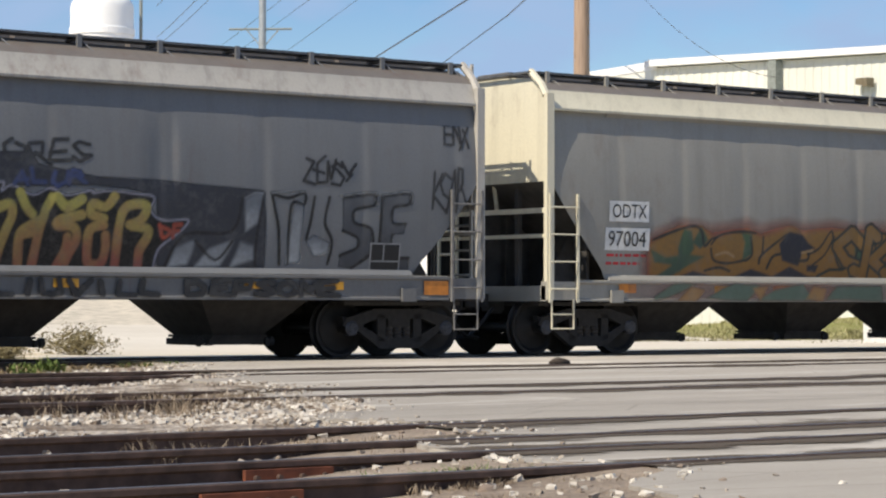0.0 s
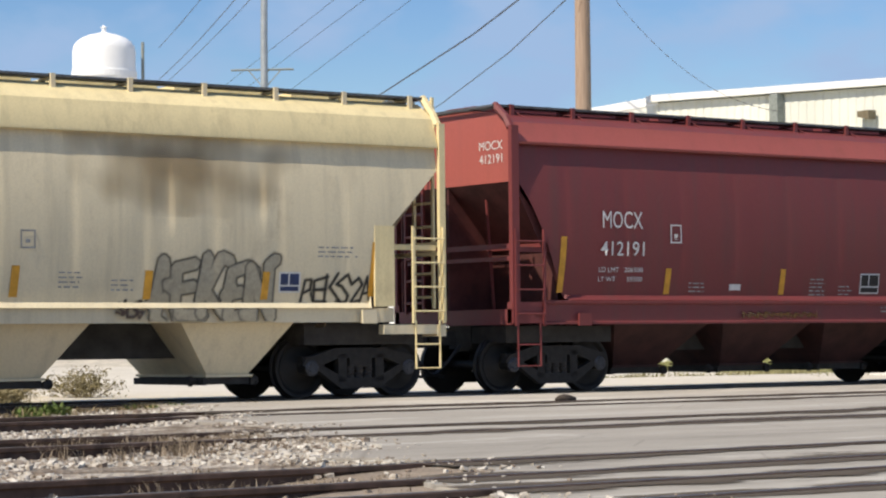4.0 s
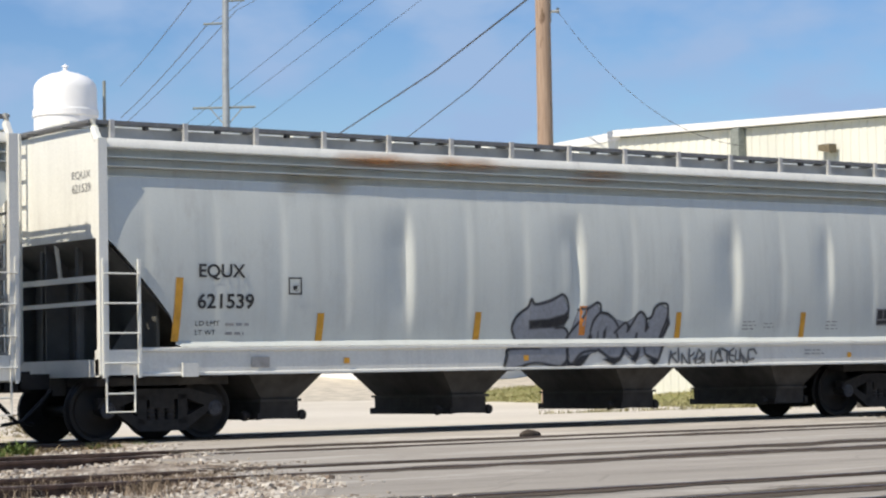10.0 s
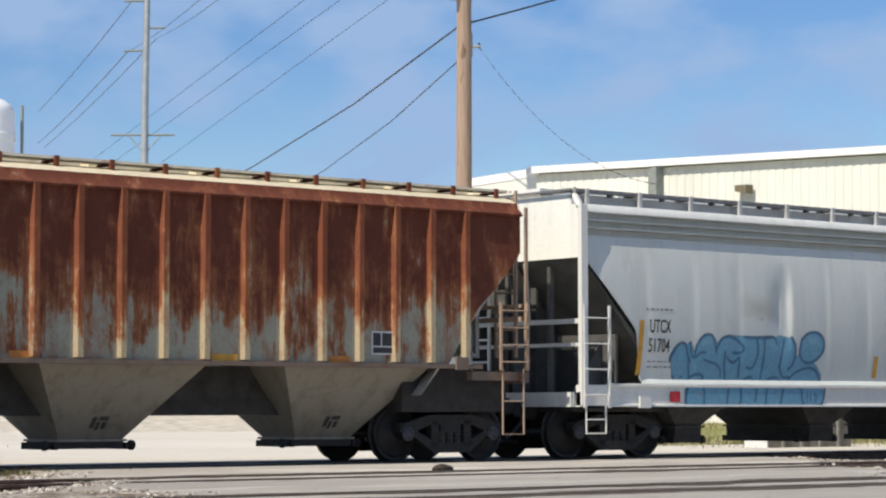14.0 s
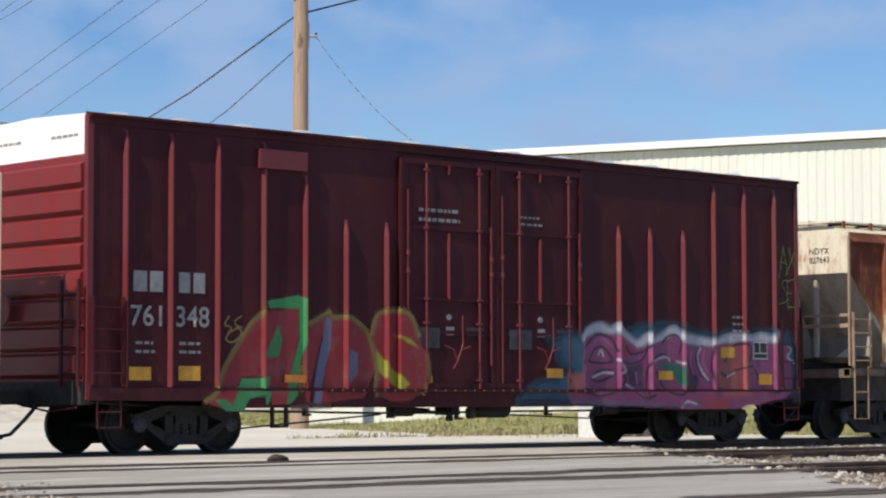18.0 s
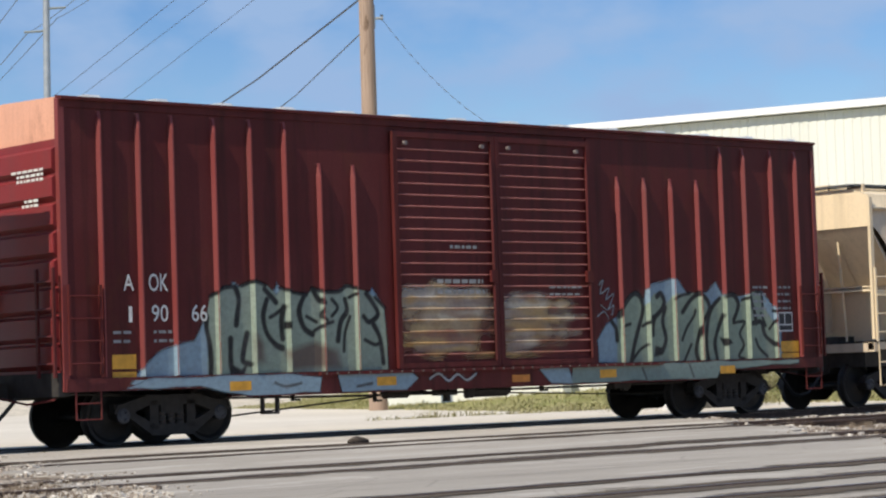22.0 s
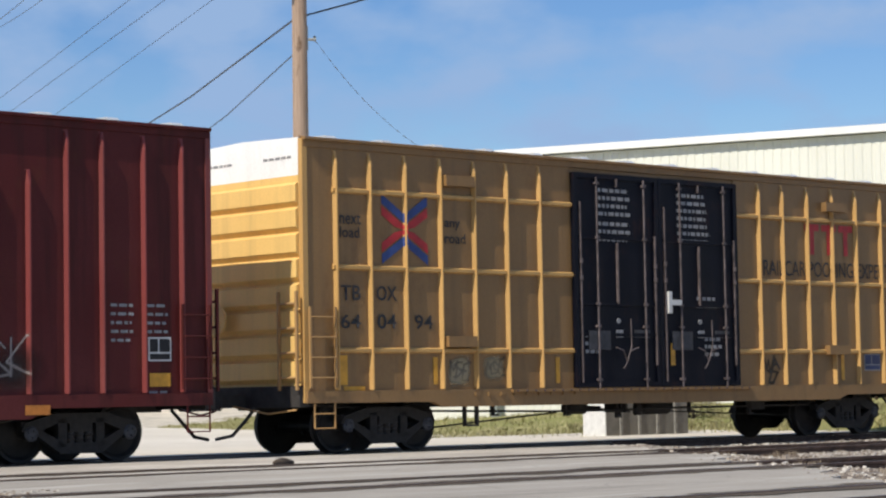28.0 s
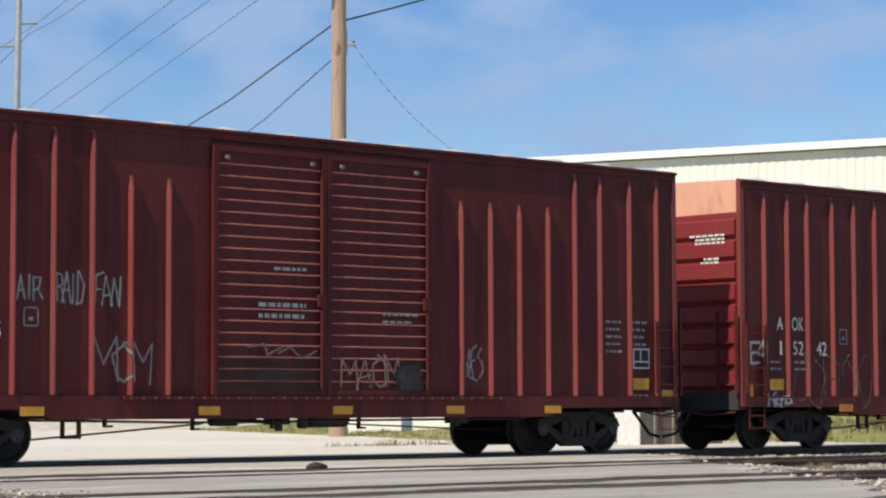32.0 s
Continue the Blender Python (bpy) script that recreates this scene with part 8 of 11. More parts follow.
    graffiti(car, surf, 0.9, 6.3, 1.06, 2.7, [
        dict(blob=(3.2, 2.34, 0.3, 0.12), color=yel, soft=0.14, rough=0.12, strength=0.42),
        dict(blob=(4.25, 2.16, 0.28, 0.09), color=yel, soft=0.1, rough=0.1, strength=0.42),
        dict(blob=(5.62, 1.9, 0.07, 0.2), color=yel, soft=0.09, rough=0.08, strength=0.4),
        dict(blob=(2.3, 1.26, 0.2, 0.22), color=yel, soft=0.08, rough=0.1, strength=0.75),
        dict(blob=(2.55, 2.08, 0.14, 0.08), color=yel, soft=0.1, rough=0.1, strength=0.42),
        *fill(pale, [(2.28, 1.56), (2.46, 1.68), (2.82, 1.97), (2.94, 2.23), (3.13, 2.27), (3.36, 2.22), (3.75, 2.13), (3.92, 2.07), (4.37, 2.15), (5, 2.16), (5.14, 2.2), (5.58, 2.22), (5.47, 1.62), (5.78, 1.22), (5.56, 1.05), (2.45, 1.05), (2.34, 1.29)], rough=0.01, strength=0.55),
        *ink(black, 0.029, [(2.62, 1.81), (2.52, 1.9), (2.41, 1.92), (2.27, 1.9), (2.14, 1.83), (2.06, 1.71), (2.06, 1.61), (2.14, 1.54), (2.26, 1.54)],
             [(2.4, 1.79), (2.31, 1.78), (2.25, 1.72), (2.29, 1.66), (2.37, 1.68), (2.38, 1.73)],
             [(2.79, 1.5), (2.84, 1.34), (2.87, 1.22), (3.04, 1.22), (2.96, 1.14), (2.9, 1.08), (3.08, 1.05)],
             [(2.87, 1.46), (2.99, 1.41), (3.09, 1.47), (3.11, 1.52)],
             [(3.43, 2.07), (3.36, 1.93), (3.3, 1.79), (3.29, 1.61)],
             [(3.6, 1.84), (3.75, 1.95), (3.92, 2.07)],
             [(3.66, 1.7), (3.9, 1.84), (4.07, 1.91)],
             [(3.61, 1.54), (3.6, 1.34), (3.58, 1.06)],
             [(3.74, 1.5), (3.7, 1.25), (3.66, 1.04)],
             [(4.07, 1.89), (4.13, 1.8), (4.02, 1.66), (3.93, 1.52), (4.02, 1.38), (3.95, 1.26), (4.14, 1.34), (4.3, 1.38), (4.3, 1.24), (4.36, 1.06)],
             [(4.37, 1.75), (4.27, 1.61), (4.21, 1.52), (4.42, 1.53), (4.37, 1.75)],
             [(4.72, 2.11), (4.65, 1.9), (4.59, 1.76), (4.71, 1.62), (4.81, 1.5), (5.06, 1.51)],
             [(4.35, 1.45), (4.48, 1.34), (4.64, 1.2), (4.73, 1.06)],
             [(3.27, 1.57), (3.37, 1.47), (3.41, 1.36), (3.34, 1.2), (3.2, 1.05)],
             [(2.97, 1.86), (2.82, 1.68), (2.71, 1.55), (2.99, 1.53), (2.99, 1.7), (2.97, 1.86)],
             [(3.15, 2.18), (3.24, 2.21), (3.38, 2.21), (3.34, 2.07), (3.24, 1.89), (3.26, 1.7), (3.28, 1.56)],
             [(4.97, 2.16), (4.96, 1.95), (4.93, 1.78), (5.01, 1.67), (5.1, 1.72), (5.19, 1.83), (5.22, 2), (5.25, 2.13)],
             [(5.24, 1.76), (5.28, 1.57), (5.21, 1.5)],
             [(5.54, 2), (5.48, 1.81), (5.44, 1.57), (5.62, 1.43), (5.75, 1.32), (5.78, 1.22), (5.72, 1.13), (5.52, 1.05)],
             [(3.37, 2.11), (3.48, 2.13), (3.75, 2.12)]),
        *ink(black, 0.043, [(2.28, 1.56), (2.46, 1.68), (2.64, 1.84), (2.81, 1.97), (2.8, 2.03), (2.9, 2.14), (2.96, 2.23), (3.07, 2.28), (3.15, 2.25), (3.12, 2.16), (3.06, 2)],
             [(2.26, 1.56), (2.32, 1.43), (2.35, 1.27), (2.43, 1.07)],
             [(4.37, 2.06), (4.53, 2.13), (4.72, 2.15), (5, 2.16)],
             [(3.99, 1.98), (4.18, 2.09), (4.37, 2.15)],
             [(5.25, 2.13), (5.14, 2.18), (5.36, 2.23), (5.59, 2.22), (5.54, 2)]),
        *ink(black, 0.05, [(5.3, 1.47), (5.41, 1.4), (5.41, 1.26), (5.35, 1.2), (5.14, 1.2), (4.96, 1.27), (4.84, 1.37)]),
        *ink(black, 0.019, [(1.26, 2.03), (1.28, 1.87), (1.2, 1.82), (1.12, 1.87), (1.1, 1.93)],
             [(1.37, 1.83), (1.51, 2.07), (1.65, 1.83)],
             [(1.31, 1.69), (1.48, 1.73), (1.65, 1.71), (1.8, 1.68), (1.71, 1.62), (1.42, 1.62), (1.29, 1.69), (1.31, 1.78), (1.46, 1.84), (1.62, 1.82)],
             [(1.67, 2.01), (1.71, 1.78)],
             [(1.83, 2.01), (1.71, 1.89), (1.88, 1.65)],
             [(1.85, 1.92), (2, 1.94)],
             [(1.94, 2.1), (1.96, 1.83)],
             [(2.06, 2.16), (2.08, 1.88), (1.94, 1.79)],
             [(2, 1.96), (2.17, 2.01)],
             [(2.44, 1.43), (2.47, 1.32), (2.54, 1.34)]),
    ], 51, "silver graffiti lettering outlined in black with yellow haze", cell=0.018)
    stencil_box(car, 5.68, 1.67, 0.38, 0.3, surf, DARK_TEXT, WHITE)
    for x, z, w, n in ((6.6, 2.2, 0.6, 3), (1.1, 1.32, 0.55, 3), (5.5, 1.32, 0.5, 3), (-2.6, 2.1, 0.4, 4), (6.5, 1.38, 0.35, 1), (-0.9, 1.3, 0.3, 2), (-6.0, 1.34, 0.5, 3), (-2.1, 1.34, 0.5, 3), (3.3, 1.34, 0.5, 3), (-7.9, 1.4, 0.8, 2)):
        print_lines(car, x, z, w, n, GREY_TEXT, surf, 0.06, int(x * 5) + 70, 0.026)
    for x0, x1 in ((-0.25, 0.17), (2.28, 2.71), (4.48, 4.98), (7.14, 7.96), (-7.94, -7.16), (-2.9, -2.5), (-5.2, -4.8)):
        plates(car, surf, [(x0, x1, 1.15, 1.26)], ORANGE, "orange reflective plate")
    for x in (0.75, 1.75, -5.42, -2.35):
        plates(car, surf, [(x, x + 0.08, 1.24, 1.36)])
    lug = Mesh().prism([(p["half"] - 1.6, 1.06), (p["half"] - 1.35, 1.06), (p["half"] - 1.4, 0.86), (p["half"] - 1.55, 0.86)], -1.62, -1.58)
    part("tow_lug", lug, silver2, car)


# bays in a greyer, darker tone than the sides
hopper(dict(SILVER, label="clean silver covered hopper car with outlined graffiti", ends=(-36.15, -18.88), sill_top=1.53, sill_bot=1.05, shoulder=3.61, top=4.27, board=4.57, paint=silver, sill_paint=silver2, rail_paint=silver2, chord_paint=ivory, hatch_paint=ivory, end_paint=ivory,
            bay_paint=car_paint("darker_silver_bay", C(146, 147, 144), 0.15, 0.4, 0.2), gate_paint=UNDER, bays=(4, 3.61, 0.37, 1.05), bay_top=(0.88, 0.94), bay_bottom=0.52, bay_shift=-0.14, tube_gates=True, seams=even(8, 1.12, 0.006), dents=[(3.65, 3.1, 0.75, 0.035), (0.32, 3.1, 0.7, 0.04), (-3.55, 3.0, 0.75, 0.04)], extra=[deco_silver_a]))


# silver hopper with deep creases
def deco_silver_b(car, surf, p):
    lettering(car, "EQUX", -7.06, 2.27, 0.77, 0.23, DARK_TEXT, surf, "black reporting mark", bold=0.02)
    lettering(car, "621539", -7.08, 1.86, 0.94, 0.22, DARK_TEXT, surf, "black car number", bold=0.02)
    for k, text in enumerate(("LD LMT", "LT WT")):
        lettering(car, text, -7.1, 1.62 - k * 0.13, 0.4 - 0.06 * k, 0.07, DARK_TEXT, surf)
    print_lines(car, -6.6, 1.62, 0.42, 2, GREY_TEXT, surf, 0.13, 6, 0.055)
    frame_mark(car, surf, -5.55, 2.07, 0.23, 0.25, DARK_TEXT)
    lettering(car, "C", -5.47, 2.12, 0.08, 0.08, DARK_TEXT, surf)
    strips(car, surf, [(-7.48, 1.4, 2.3), (-5.05, 1.38, 1.8), (-2.13, 1.38, 1.82), (2.06, 1.38, 1.82), (4.95, 1.36, 1.82), (7.5, 1.4, 2.28)], None, 0.05, 0.12)
    strips(car, surf, [(0.0, 1.45, 1.92)], ORANGE, 0.05, 0.12)
    navy, lead = C(28, 32, 42), C(150, 154, 162)
    graffiti(car, surf, -1.8, 4.0, 0.9, 2.3, [
        *fill(lead, [(-1.47, 1.24), (-1.26, 1.29), (-1.37, 1.57), (-1.3, 1.73), (-1.06, 1.9), (-1, 2.02), (-0.92, 1.94), (-0.35, 2.1), (-0.22, 1.87), (-0.31, 1.59), (-0.22, 1.47), (-0.3, 1.25), (-0.32, 1.07), (-0.41, 0.97), (-1.13, 1), (-1.57, 0.91)],
              [(-0.01, 1.86), (0.34, 1.97), (0.44, 1.81), (0.72, 1.71), (0.99, 1.65), (1.32, 1.82), (1.44, 1.59), (1.54, 1.75), (1.69, 1.95), (1.89, 1.88), (1.95, 1.63), (1.71, 1.17), (1.61, 1.05), (1.36, 1.14), (1.12, 1.02), (0.9, 1.14), (0.66, 1.02), (0.33, 1.19), (-0.04, 1.11), (-0.23, 0.97), (-0.3, 1.19), (-0.22, 1.43)], color2=C(166, 170, 178), rough=0.008),
        *fill(navy, [(-1.04, 1.69), (-0.63, 1.72), (-0.31, 1.79), (-0.22, 1.87), (-0.21, 1.73), (-0.31, 1.61), (-0.54, 1.57), (-1.02, 1.55)],
              [(-1.24, 1.34), (-1.08, 1.37), (-0.65, 1.38), (-0.72, 1.29), (-1.22, 1.28)],
              [(-0.47, 0.97), (-0.32, 1.07), (-0.18, 0.97), (-0.46, 0.93)],
              [(-0.23, 0.97), (-0.09, 0.93), (0.04, 1.01), (0.17, 1.15), (-0.03, 1.12)],
              [(0.43, 1.06), (0.66, 0.97), (0.81, 1.04), (0.91, 1.18), (0.88, 1.26), (0.78, 1.1), (0.57, 1.08)],
              [(1.87, 1.85), (1.95, 1.63), (1.83, 1.42), (1.75, 1.3), (1.71, 1.17), (1.63, 1.01), (1.53, 0.95), (1.38, 1.05), (1.61, 1.05), (1.71, 1.3), (1.86, 1.63)],
              [(1.24, 1.24), (1.2, 1.1), (1.12, 0.99), (1.03, 1.06), (1.14, 1.15)],
              [(0.25, 1.51), (0.31, 1.39), (0.18, 1.25), (0.03, 1.27), (0.18, 1.39)],
              [(0.39, 1.51), (0.42, 1.52), (0.43, 1.29), (0.39, 1.31)],
              [(0.51, 1.51), (0.58, 1.59), (0.58, 1.44), (0.51, 1.28)],
              [(1.01, 1.65), (1.09, 1.57), (1.03, 1.51)],
              [(1.42, 1.74), (1.5, 1.57), (1.42, 1.49)],
              [(-1.57, 0.91), (-1.31, 0.96), (-1.13, 1.01), (-1.31, 0.92)], rough=0.006),
        *ink(navy, 0.02, [(-1.6, 0.93), (-1.53, 1.12), (-1.47, 1.24), (-0.86, 1.25)],
             [(-1.26, 1.29), (-1.31, 1.43), (-1.37, 1.57), (-1.3, 1.73), (-1.17, 1.83), (-1.06, 1.9), (-1, 2.02), (-0.92, 1.94), (-0.63, 1.99), (-0.44, 2.07), (-0.35, 2.1), (-0.26, 2.03), (-0.22, 1.87), (-0.28, 1.75), (-0.4, 1.69)],
             [(-0.49, 1.57), (-0.31, 1.57), (-0.22, 1.47), (-0.3, 1.31), (-0.32, 1.19), (-0.32, 1.07), (-0.41, 0.97), (-0.59, 0.97), (-0.91, 1.02), (-1.13, 1), (-1.31, 0.94), (-1.57, 0.91), (-1.6, 0.93)],
             [(0.16, 1.87), (0.06, 1.71), (-0.08, 1.59), (-0.22, 1.43), (-0.3, 1.25), (-0.3, 1.07), (-0.23, 0.99), (-0.04, 1.15), (0.15, 1.2), (0.29, 1.2)],
             [(-0.01, 1.86), (0.2, 1.89), (0.34, 1.97), (0.42, 1.94), (0.44, 1.83)],
             [(0.42, 1.81), (0.3, 1.69), (0.24, 1.51)],
             [(0.44, 1.81), (0.58, 1.79), (0.72, 1.71), (0.82, 1.6)],
             [(0.88, 1.3), (0.86, 1.18), (0.76, 1.06), (0.57, 1.09), (0.4, 1.19), (0.33, 1.22)],
             [(0.76, 1.49), (0.88, 1.59), (0.99, 1.65), (1.07, 1.57), (1.03, 1.51), (1.15, 1.67), (1.23, 1.79), (1.32, 1.82), (1.42, 1.71), (1.42, 1.52)],
             [(0.81, 1.47), (0.86, 1.34), (0.92, 1.22), (1.05, 1.1), (1.16, 1.18), (1.2, 1.3), (1.24, 1.47)],
             [(1.44, 1.71), (1.54, 1.75), (1.59, 1.88), (1.69, 1.95), (1.84, 1.96), (1.89, 1.88), (1.87, 1.71), (1.78, 1.5), (1.71, 1.3), (1.68, 1.17), (1.61, 1.05), (1.43, 1.09), (1.34, 1.14), (1.32, 1.24)]),
        *tag_lines("KINGBLUSTEUNC", (1.85, 0.98, 1.95, 0.2), C(90, 92, 96), 0.016),
    ], 61, "grey bubble graffiti outlined in navy", cell=0.018)
    stencil_box(car, 6.86, 1.59, 0.37, 0.3, surf, DARK_TEXT, GREY_TEXT)
    for x, z, w, n in ((4.1, 1.62, 0.3, 2), (5.6, 1.65, 0.35, 3), (3.6, 1.65, 0.35, 3), (5.0, 1.16, 0.5, 2)):
        print_lines(car, x, z, w, n, GREY_TEXT, surf, 0.06, int(x * 11), 0.026)
    plates(car, surf, [(-4.6, -4.5, 1.06, 1.14), (-1.2, -1.1, 1.06, 1.14), (6.05, 6.15, 1.04, 1.12)])
    plates(car, surf, [(-6.2, -5.9, 1.02, 1.17)], GREY_TEXT, "grey stencil patch")
    rusty = C(216, 152, 90)
    graffiti(car, lambda x, z: surf(x, min(z, p["top"] - 0.01)) - 0.03, -6.0, 2.0, 3.5, 4.19, [
        dict(blob=(-3.95, 4.1, 0.32, 0.06), color=rusty, soft=0.08, rough=0.06, strength=0.9), dict(blob=(-2.3, 4.1, 0.4, 0.05), color=rusty, soft=0.08, rough=0.06, strength=0.7),
        dict(blob=(-4.8, 3.75, 0.5, 0.12), color=C(168, 150, 110), soft=0.12, rough=0.15, strength=0.5), dict(blob=(0.6, 4.0, 0.3, 0.05), color=rusty, soft=0.06, rough=0.06, strength=0.6)], 66, "orange rust stains along the eave", 0.04)
    end_print(car, p, 3.7, ("EQUX", "621539"), GREY_TEXT, -1.2, 0.55, 0.12)


# near-black bays, so that their shade is in the colour
hopper(dict(SILVER, label="dented silver covered hopper car with grey graffiti", ends=(-54.78, -37.45), sill_top=1.32, sill_bot=0.92, paint=silver_b, sill_paint=silver2, rail_paint=ivory, chord_paint=ivory, hatch_paint=ivory, end_paint=ivory,
            bay_paint=NEAR_BLACK, bays=(4, 3.52, 0.31, 1.05), bay_top=(0.58, 0.85), bay_bottom=0.55, gate_drop=0.29, bay_shift=-0.12, seams=even(8, 1.13, 0.012),
            dents=[(-3.4, 2.7, 0.9, 0.07), (0.0, 2.9, 0.9, 0.08), (3.45, 2.7, 0.9, 0.07), (-0.15, 2.5, 0.4, -0.04), (5.7, 2.8, 0.6, 0.04)], extra=[deco_silver_b]))


# silver hopper with the blue piece
def deco_silver_c(car, surf, p):
    lettering(car, "UTCX", -6.67, 2.12, 0.49, 0.23, DARK_TEXT, surf, "black reporting mark", bold=0.01)
    lettering(car, "51704", -6.69, 1.79, 0.49, 0.24, DARK_TEXT, surf, "black car number", bold=0.01)
    print_lines(car, -6.75, 2.5, 0.75, 1, GREY_TEXT, surf, 0.1, 4, 0.05)
    print_lines(car, -6.7, 1.62, 0.75, 2, GREY_TEXT, surf, 0.09, 9, 0.04)
    strips(car, surf, [(-6.95, 1.4, 2.33), (1.1, 1.4, 1.8), (-0.95, 1.4, 1.8), (3.12, 1.4, 1.82), (5.4, 1.4, 1.8), (7.0, 1.4, 2.3)], None, 0.05, 0.11)
    deep, sky = C(58, 112, 148), C(112, 172, 202)
    graffiti(car, surf, -6.4, -2.1, 0.88, 2.4, [
        *fill(sky, [(-6.09, 1.39), (-6.15, 1.68), (-6.04, 1.84), (-5.92, 1.95), (-5.8, 1.92), (-5.68, 1.99), (-5.58, 1.8), (-5.48, 2.01), (-5.34, 2.11), (-5.17, 2.11), (-5.04, 1.97), (-4.94, 2.06), (-4.78, 2.12), (-4.58, 2.11), (-4.07, 2.1), (-3.86, 2.05), (-3.44, 2.14), (-3.23, 2.11), (-3.04, 2), (-3.04, 1.74), (-2.94, 1.83), (-2.91, 2.04), (-2.74, 2.18), (-2.52, 2.21), (-2.33, 2.09), (-2.31, 1.92), (-2.42, 1.74), (-2.59, 1.66), (-2.48, 1.6), (-2.34, 1.44), (-2.32, 1.18), (-2.4, 0.92), (-2.6, 0.88), (-4.39, 0.86), (-5.86, 0.88), (-5.83, 1.23), (-5.98, 1.31)], color2=C(120, 180, 208), rough=0.012),
        *ink(deep, 0.024, [(-6.17, 1.68), (-6.09, 1.82), (-5.97, 1.94), (-5.83, 1.95), (-5.76, 1.8), (-5.68, 1.64)],
             [(-5.68, 1.97), (-5.66, 1.8), (-5.58, 1.72), (-5.53, 1.93), (-5.38, 2.09), (-5.19, 2.1), (-5.09, 1.93), (-5.06, 1.81)],
             [(-5.73, 1.72), (-5.7, 1.51), (-5.68, 1.39)],
             [(-5.34, 1.68), (-5.19, 1.64), (-5.04, 1.6), (-4.94, 1.52), (-4.91, 1.39)],
             [(-5.54, 1.72), (-5.44, 1.8), (-5.34, 1.81)],
             [(-5.83, 0.9), (-5.8, 1.15), (-5.68, 1.35), (-5.49, 1.43), (-5.34, 1.39), (-5.39, 1.27), (-5.39, 0.9)],
             [(-5.04, 1.89), (-4.94, 2.04), (-4.78, 2.09), (-4.63, 2.06), (-4.53, 2.02), (-4.38, 1.9), (-4.46, 1.81), (-4.64, 1.81)],
             [(-4.84, 1.81), (-4.84, 1.56), (-4.79, 1.31), (-4.84, 0.89)],
             [(-4.46, 1.73), (-4.47, 1.39)],
             [(-4.07, 2.07), (-4.02, 1.82), (-4.13, 1.56), (-4.28, 1.56)],
             [(-3.86, 2.05), (-3.86, 1.82), (-3.89, 1.56), (-3.92, 1.31)],
             [(-4.38, 2.09), (-4.07, 2.08), (-3.65, 2.1), (-3.53, 1.99)],
             [(-3.33, 2.08), (-3.39, 1.82), (-3.45, 1.57)],
             [(-3.17, 2.1), (-3.06, 1.91), (-3.1, 1.65), (-3.23, 1.52)],
             [(-4.49, 1.23), (-4.49, 0.97), (-4.59, 0.87)],
             [(-4.38, 1.31), (-4.18, 1.39), (-4.08, 1.27), (-4.13, 0.97)],
             [(-3.87, 0.89), (-3.82, 1.22), (-3.71, 1.35), (-3.55, 1.39), (-3.4, 1.31), (-3.45, 1.05), (-3.51, 0.88)],
             [(-2.91, 2.07), (-2.94, 1.83), (-2.86, 1.7), (-2.69, 1.65), (-2.48, 1.73), (-2.32, 1.88), (-2.33, 2.09), (-2.52, 2.2), (-2.74, 2.18), (-2.91, 2.07)],
             [(-3.18, 1.35), (-3.02, 1.48), (-2.75, 1.56), (-2.53, 1.54), (-2.37, 1.37), (-2.33, 1.15), (-2.42, 0.9)],
             [(-3.18, 1.35), (-3.08, 1.22), (-2.94, 1.18), (-2.92, 0.96), (-2.79, 0.88)],
             [(-6.07, 1.39), (-5.98, 1.27), (-5.86, 1.39)],
             [(-4.79, 1.73), (-4.64, 1.64), (-4.48, 1.73)],
             [(-3.45, 1.57), (-3.34, 1.4), (-3.18, 1.4)], rough=0.008),
        *ink(deep, 0.012, [(-2.79, 1.14), (-2.79, 0.96)],
             [(-2.7, 1.14), (-2.7, 0.96)],
             [(-2.79, 1.05), (-2.7, 1.05)],
             [(-2.59, 1.12), (-2.53, 1.05), (-2.59, 0.96), (-2.59, 1.12)]),
        *ink(C(136, 190, 214), 0.05, [(-5.34, 1.97), (-5.24, 2)],
             [(-2.64, 2.05), (-2.47, 2.01)],
             [(-3.65, 1.99), (-3.59, 1.91)], soft=0.05)], 71, "pale blue bubble graffiti outlined in darker blue", cell=0.02)
    graffiti(car, surf, 6.4, 7.8, 2.3, 3.5, tag_lines("SKER", (6.75, 2.45, 0.75, 0.75), C(170, 140, 146), 0.013, 0.1), 72, "thin maroon scrawl")
    plates(car, surf, [(-6.21, -5.97, 0.95, 1.13)], RED, "faded red plate")
    stencil_box(car, 6.2, 1.5, 0.36, 0.3, surf, DARK_TEXT, GREY_TEXT)
    for x, z, w, n in ((0.4, 1.8, 0.5, 2), (-4.0, 2.4, 0.1, 1), (2.0, 1.8, 0.4, 2), (0.2, 1.05, 0.6, 1), (-5.6, 1.1, 0.2, 2)):
        print_lines(car, x, z, w, n, GREY_TEXT, surf, 0.06, int(x * 11) + 5, 0.026)
    graffiti(car, surf, -4.5, 4.5, 2.1, 3.4, [dict(blob=(-4.0, 2.6, 0.25, 0.1), color=C(214, 200, 160), soft=0.16, rough=0.2, strength=0.35), dict(blob=(2.6, 3.0, 0.2, 0.15), color=C(214, 200, 160), soft=0.16, rough=0.25, strength=0.35)], 73, "yellowish stains", 0.05, 0.004)


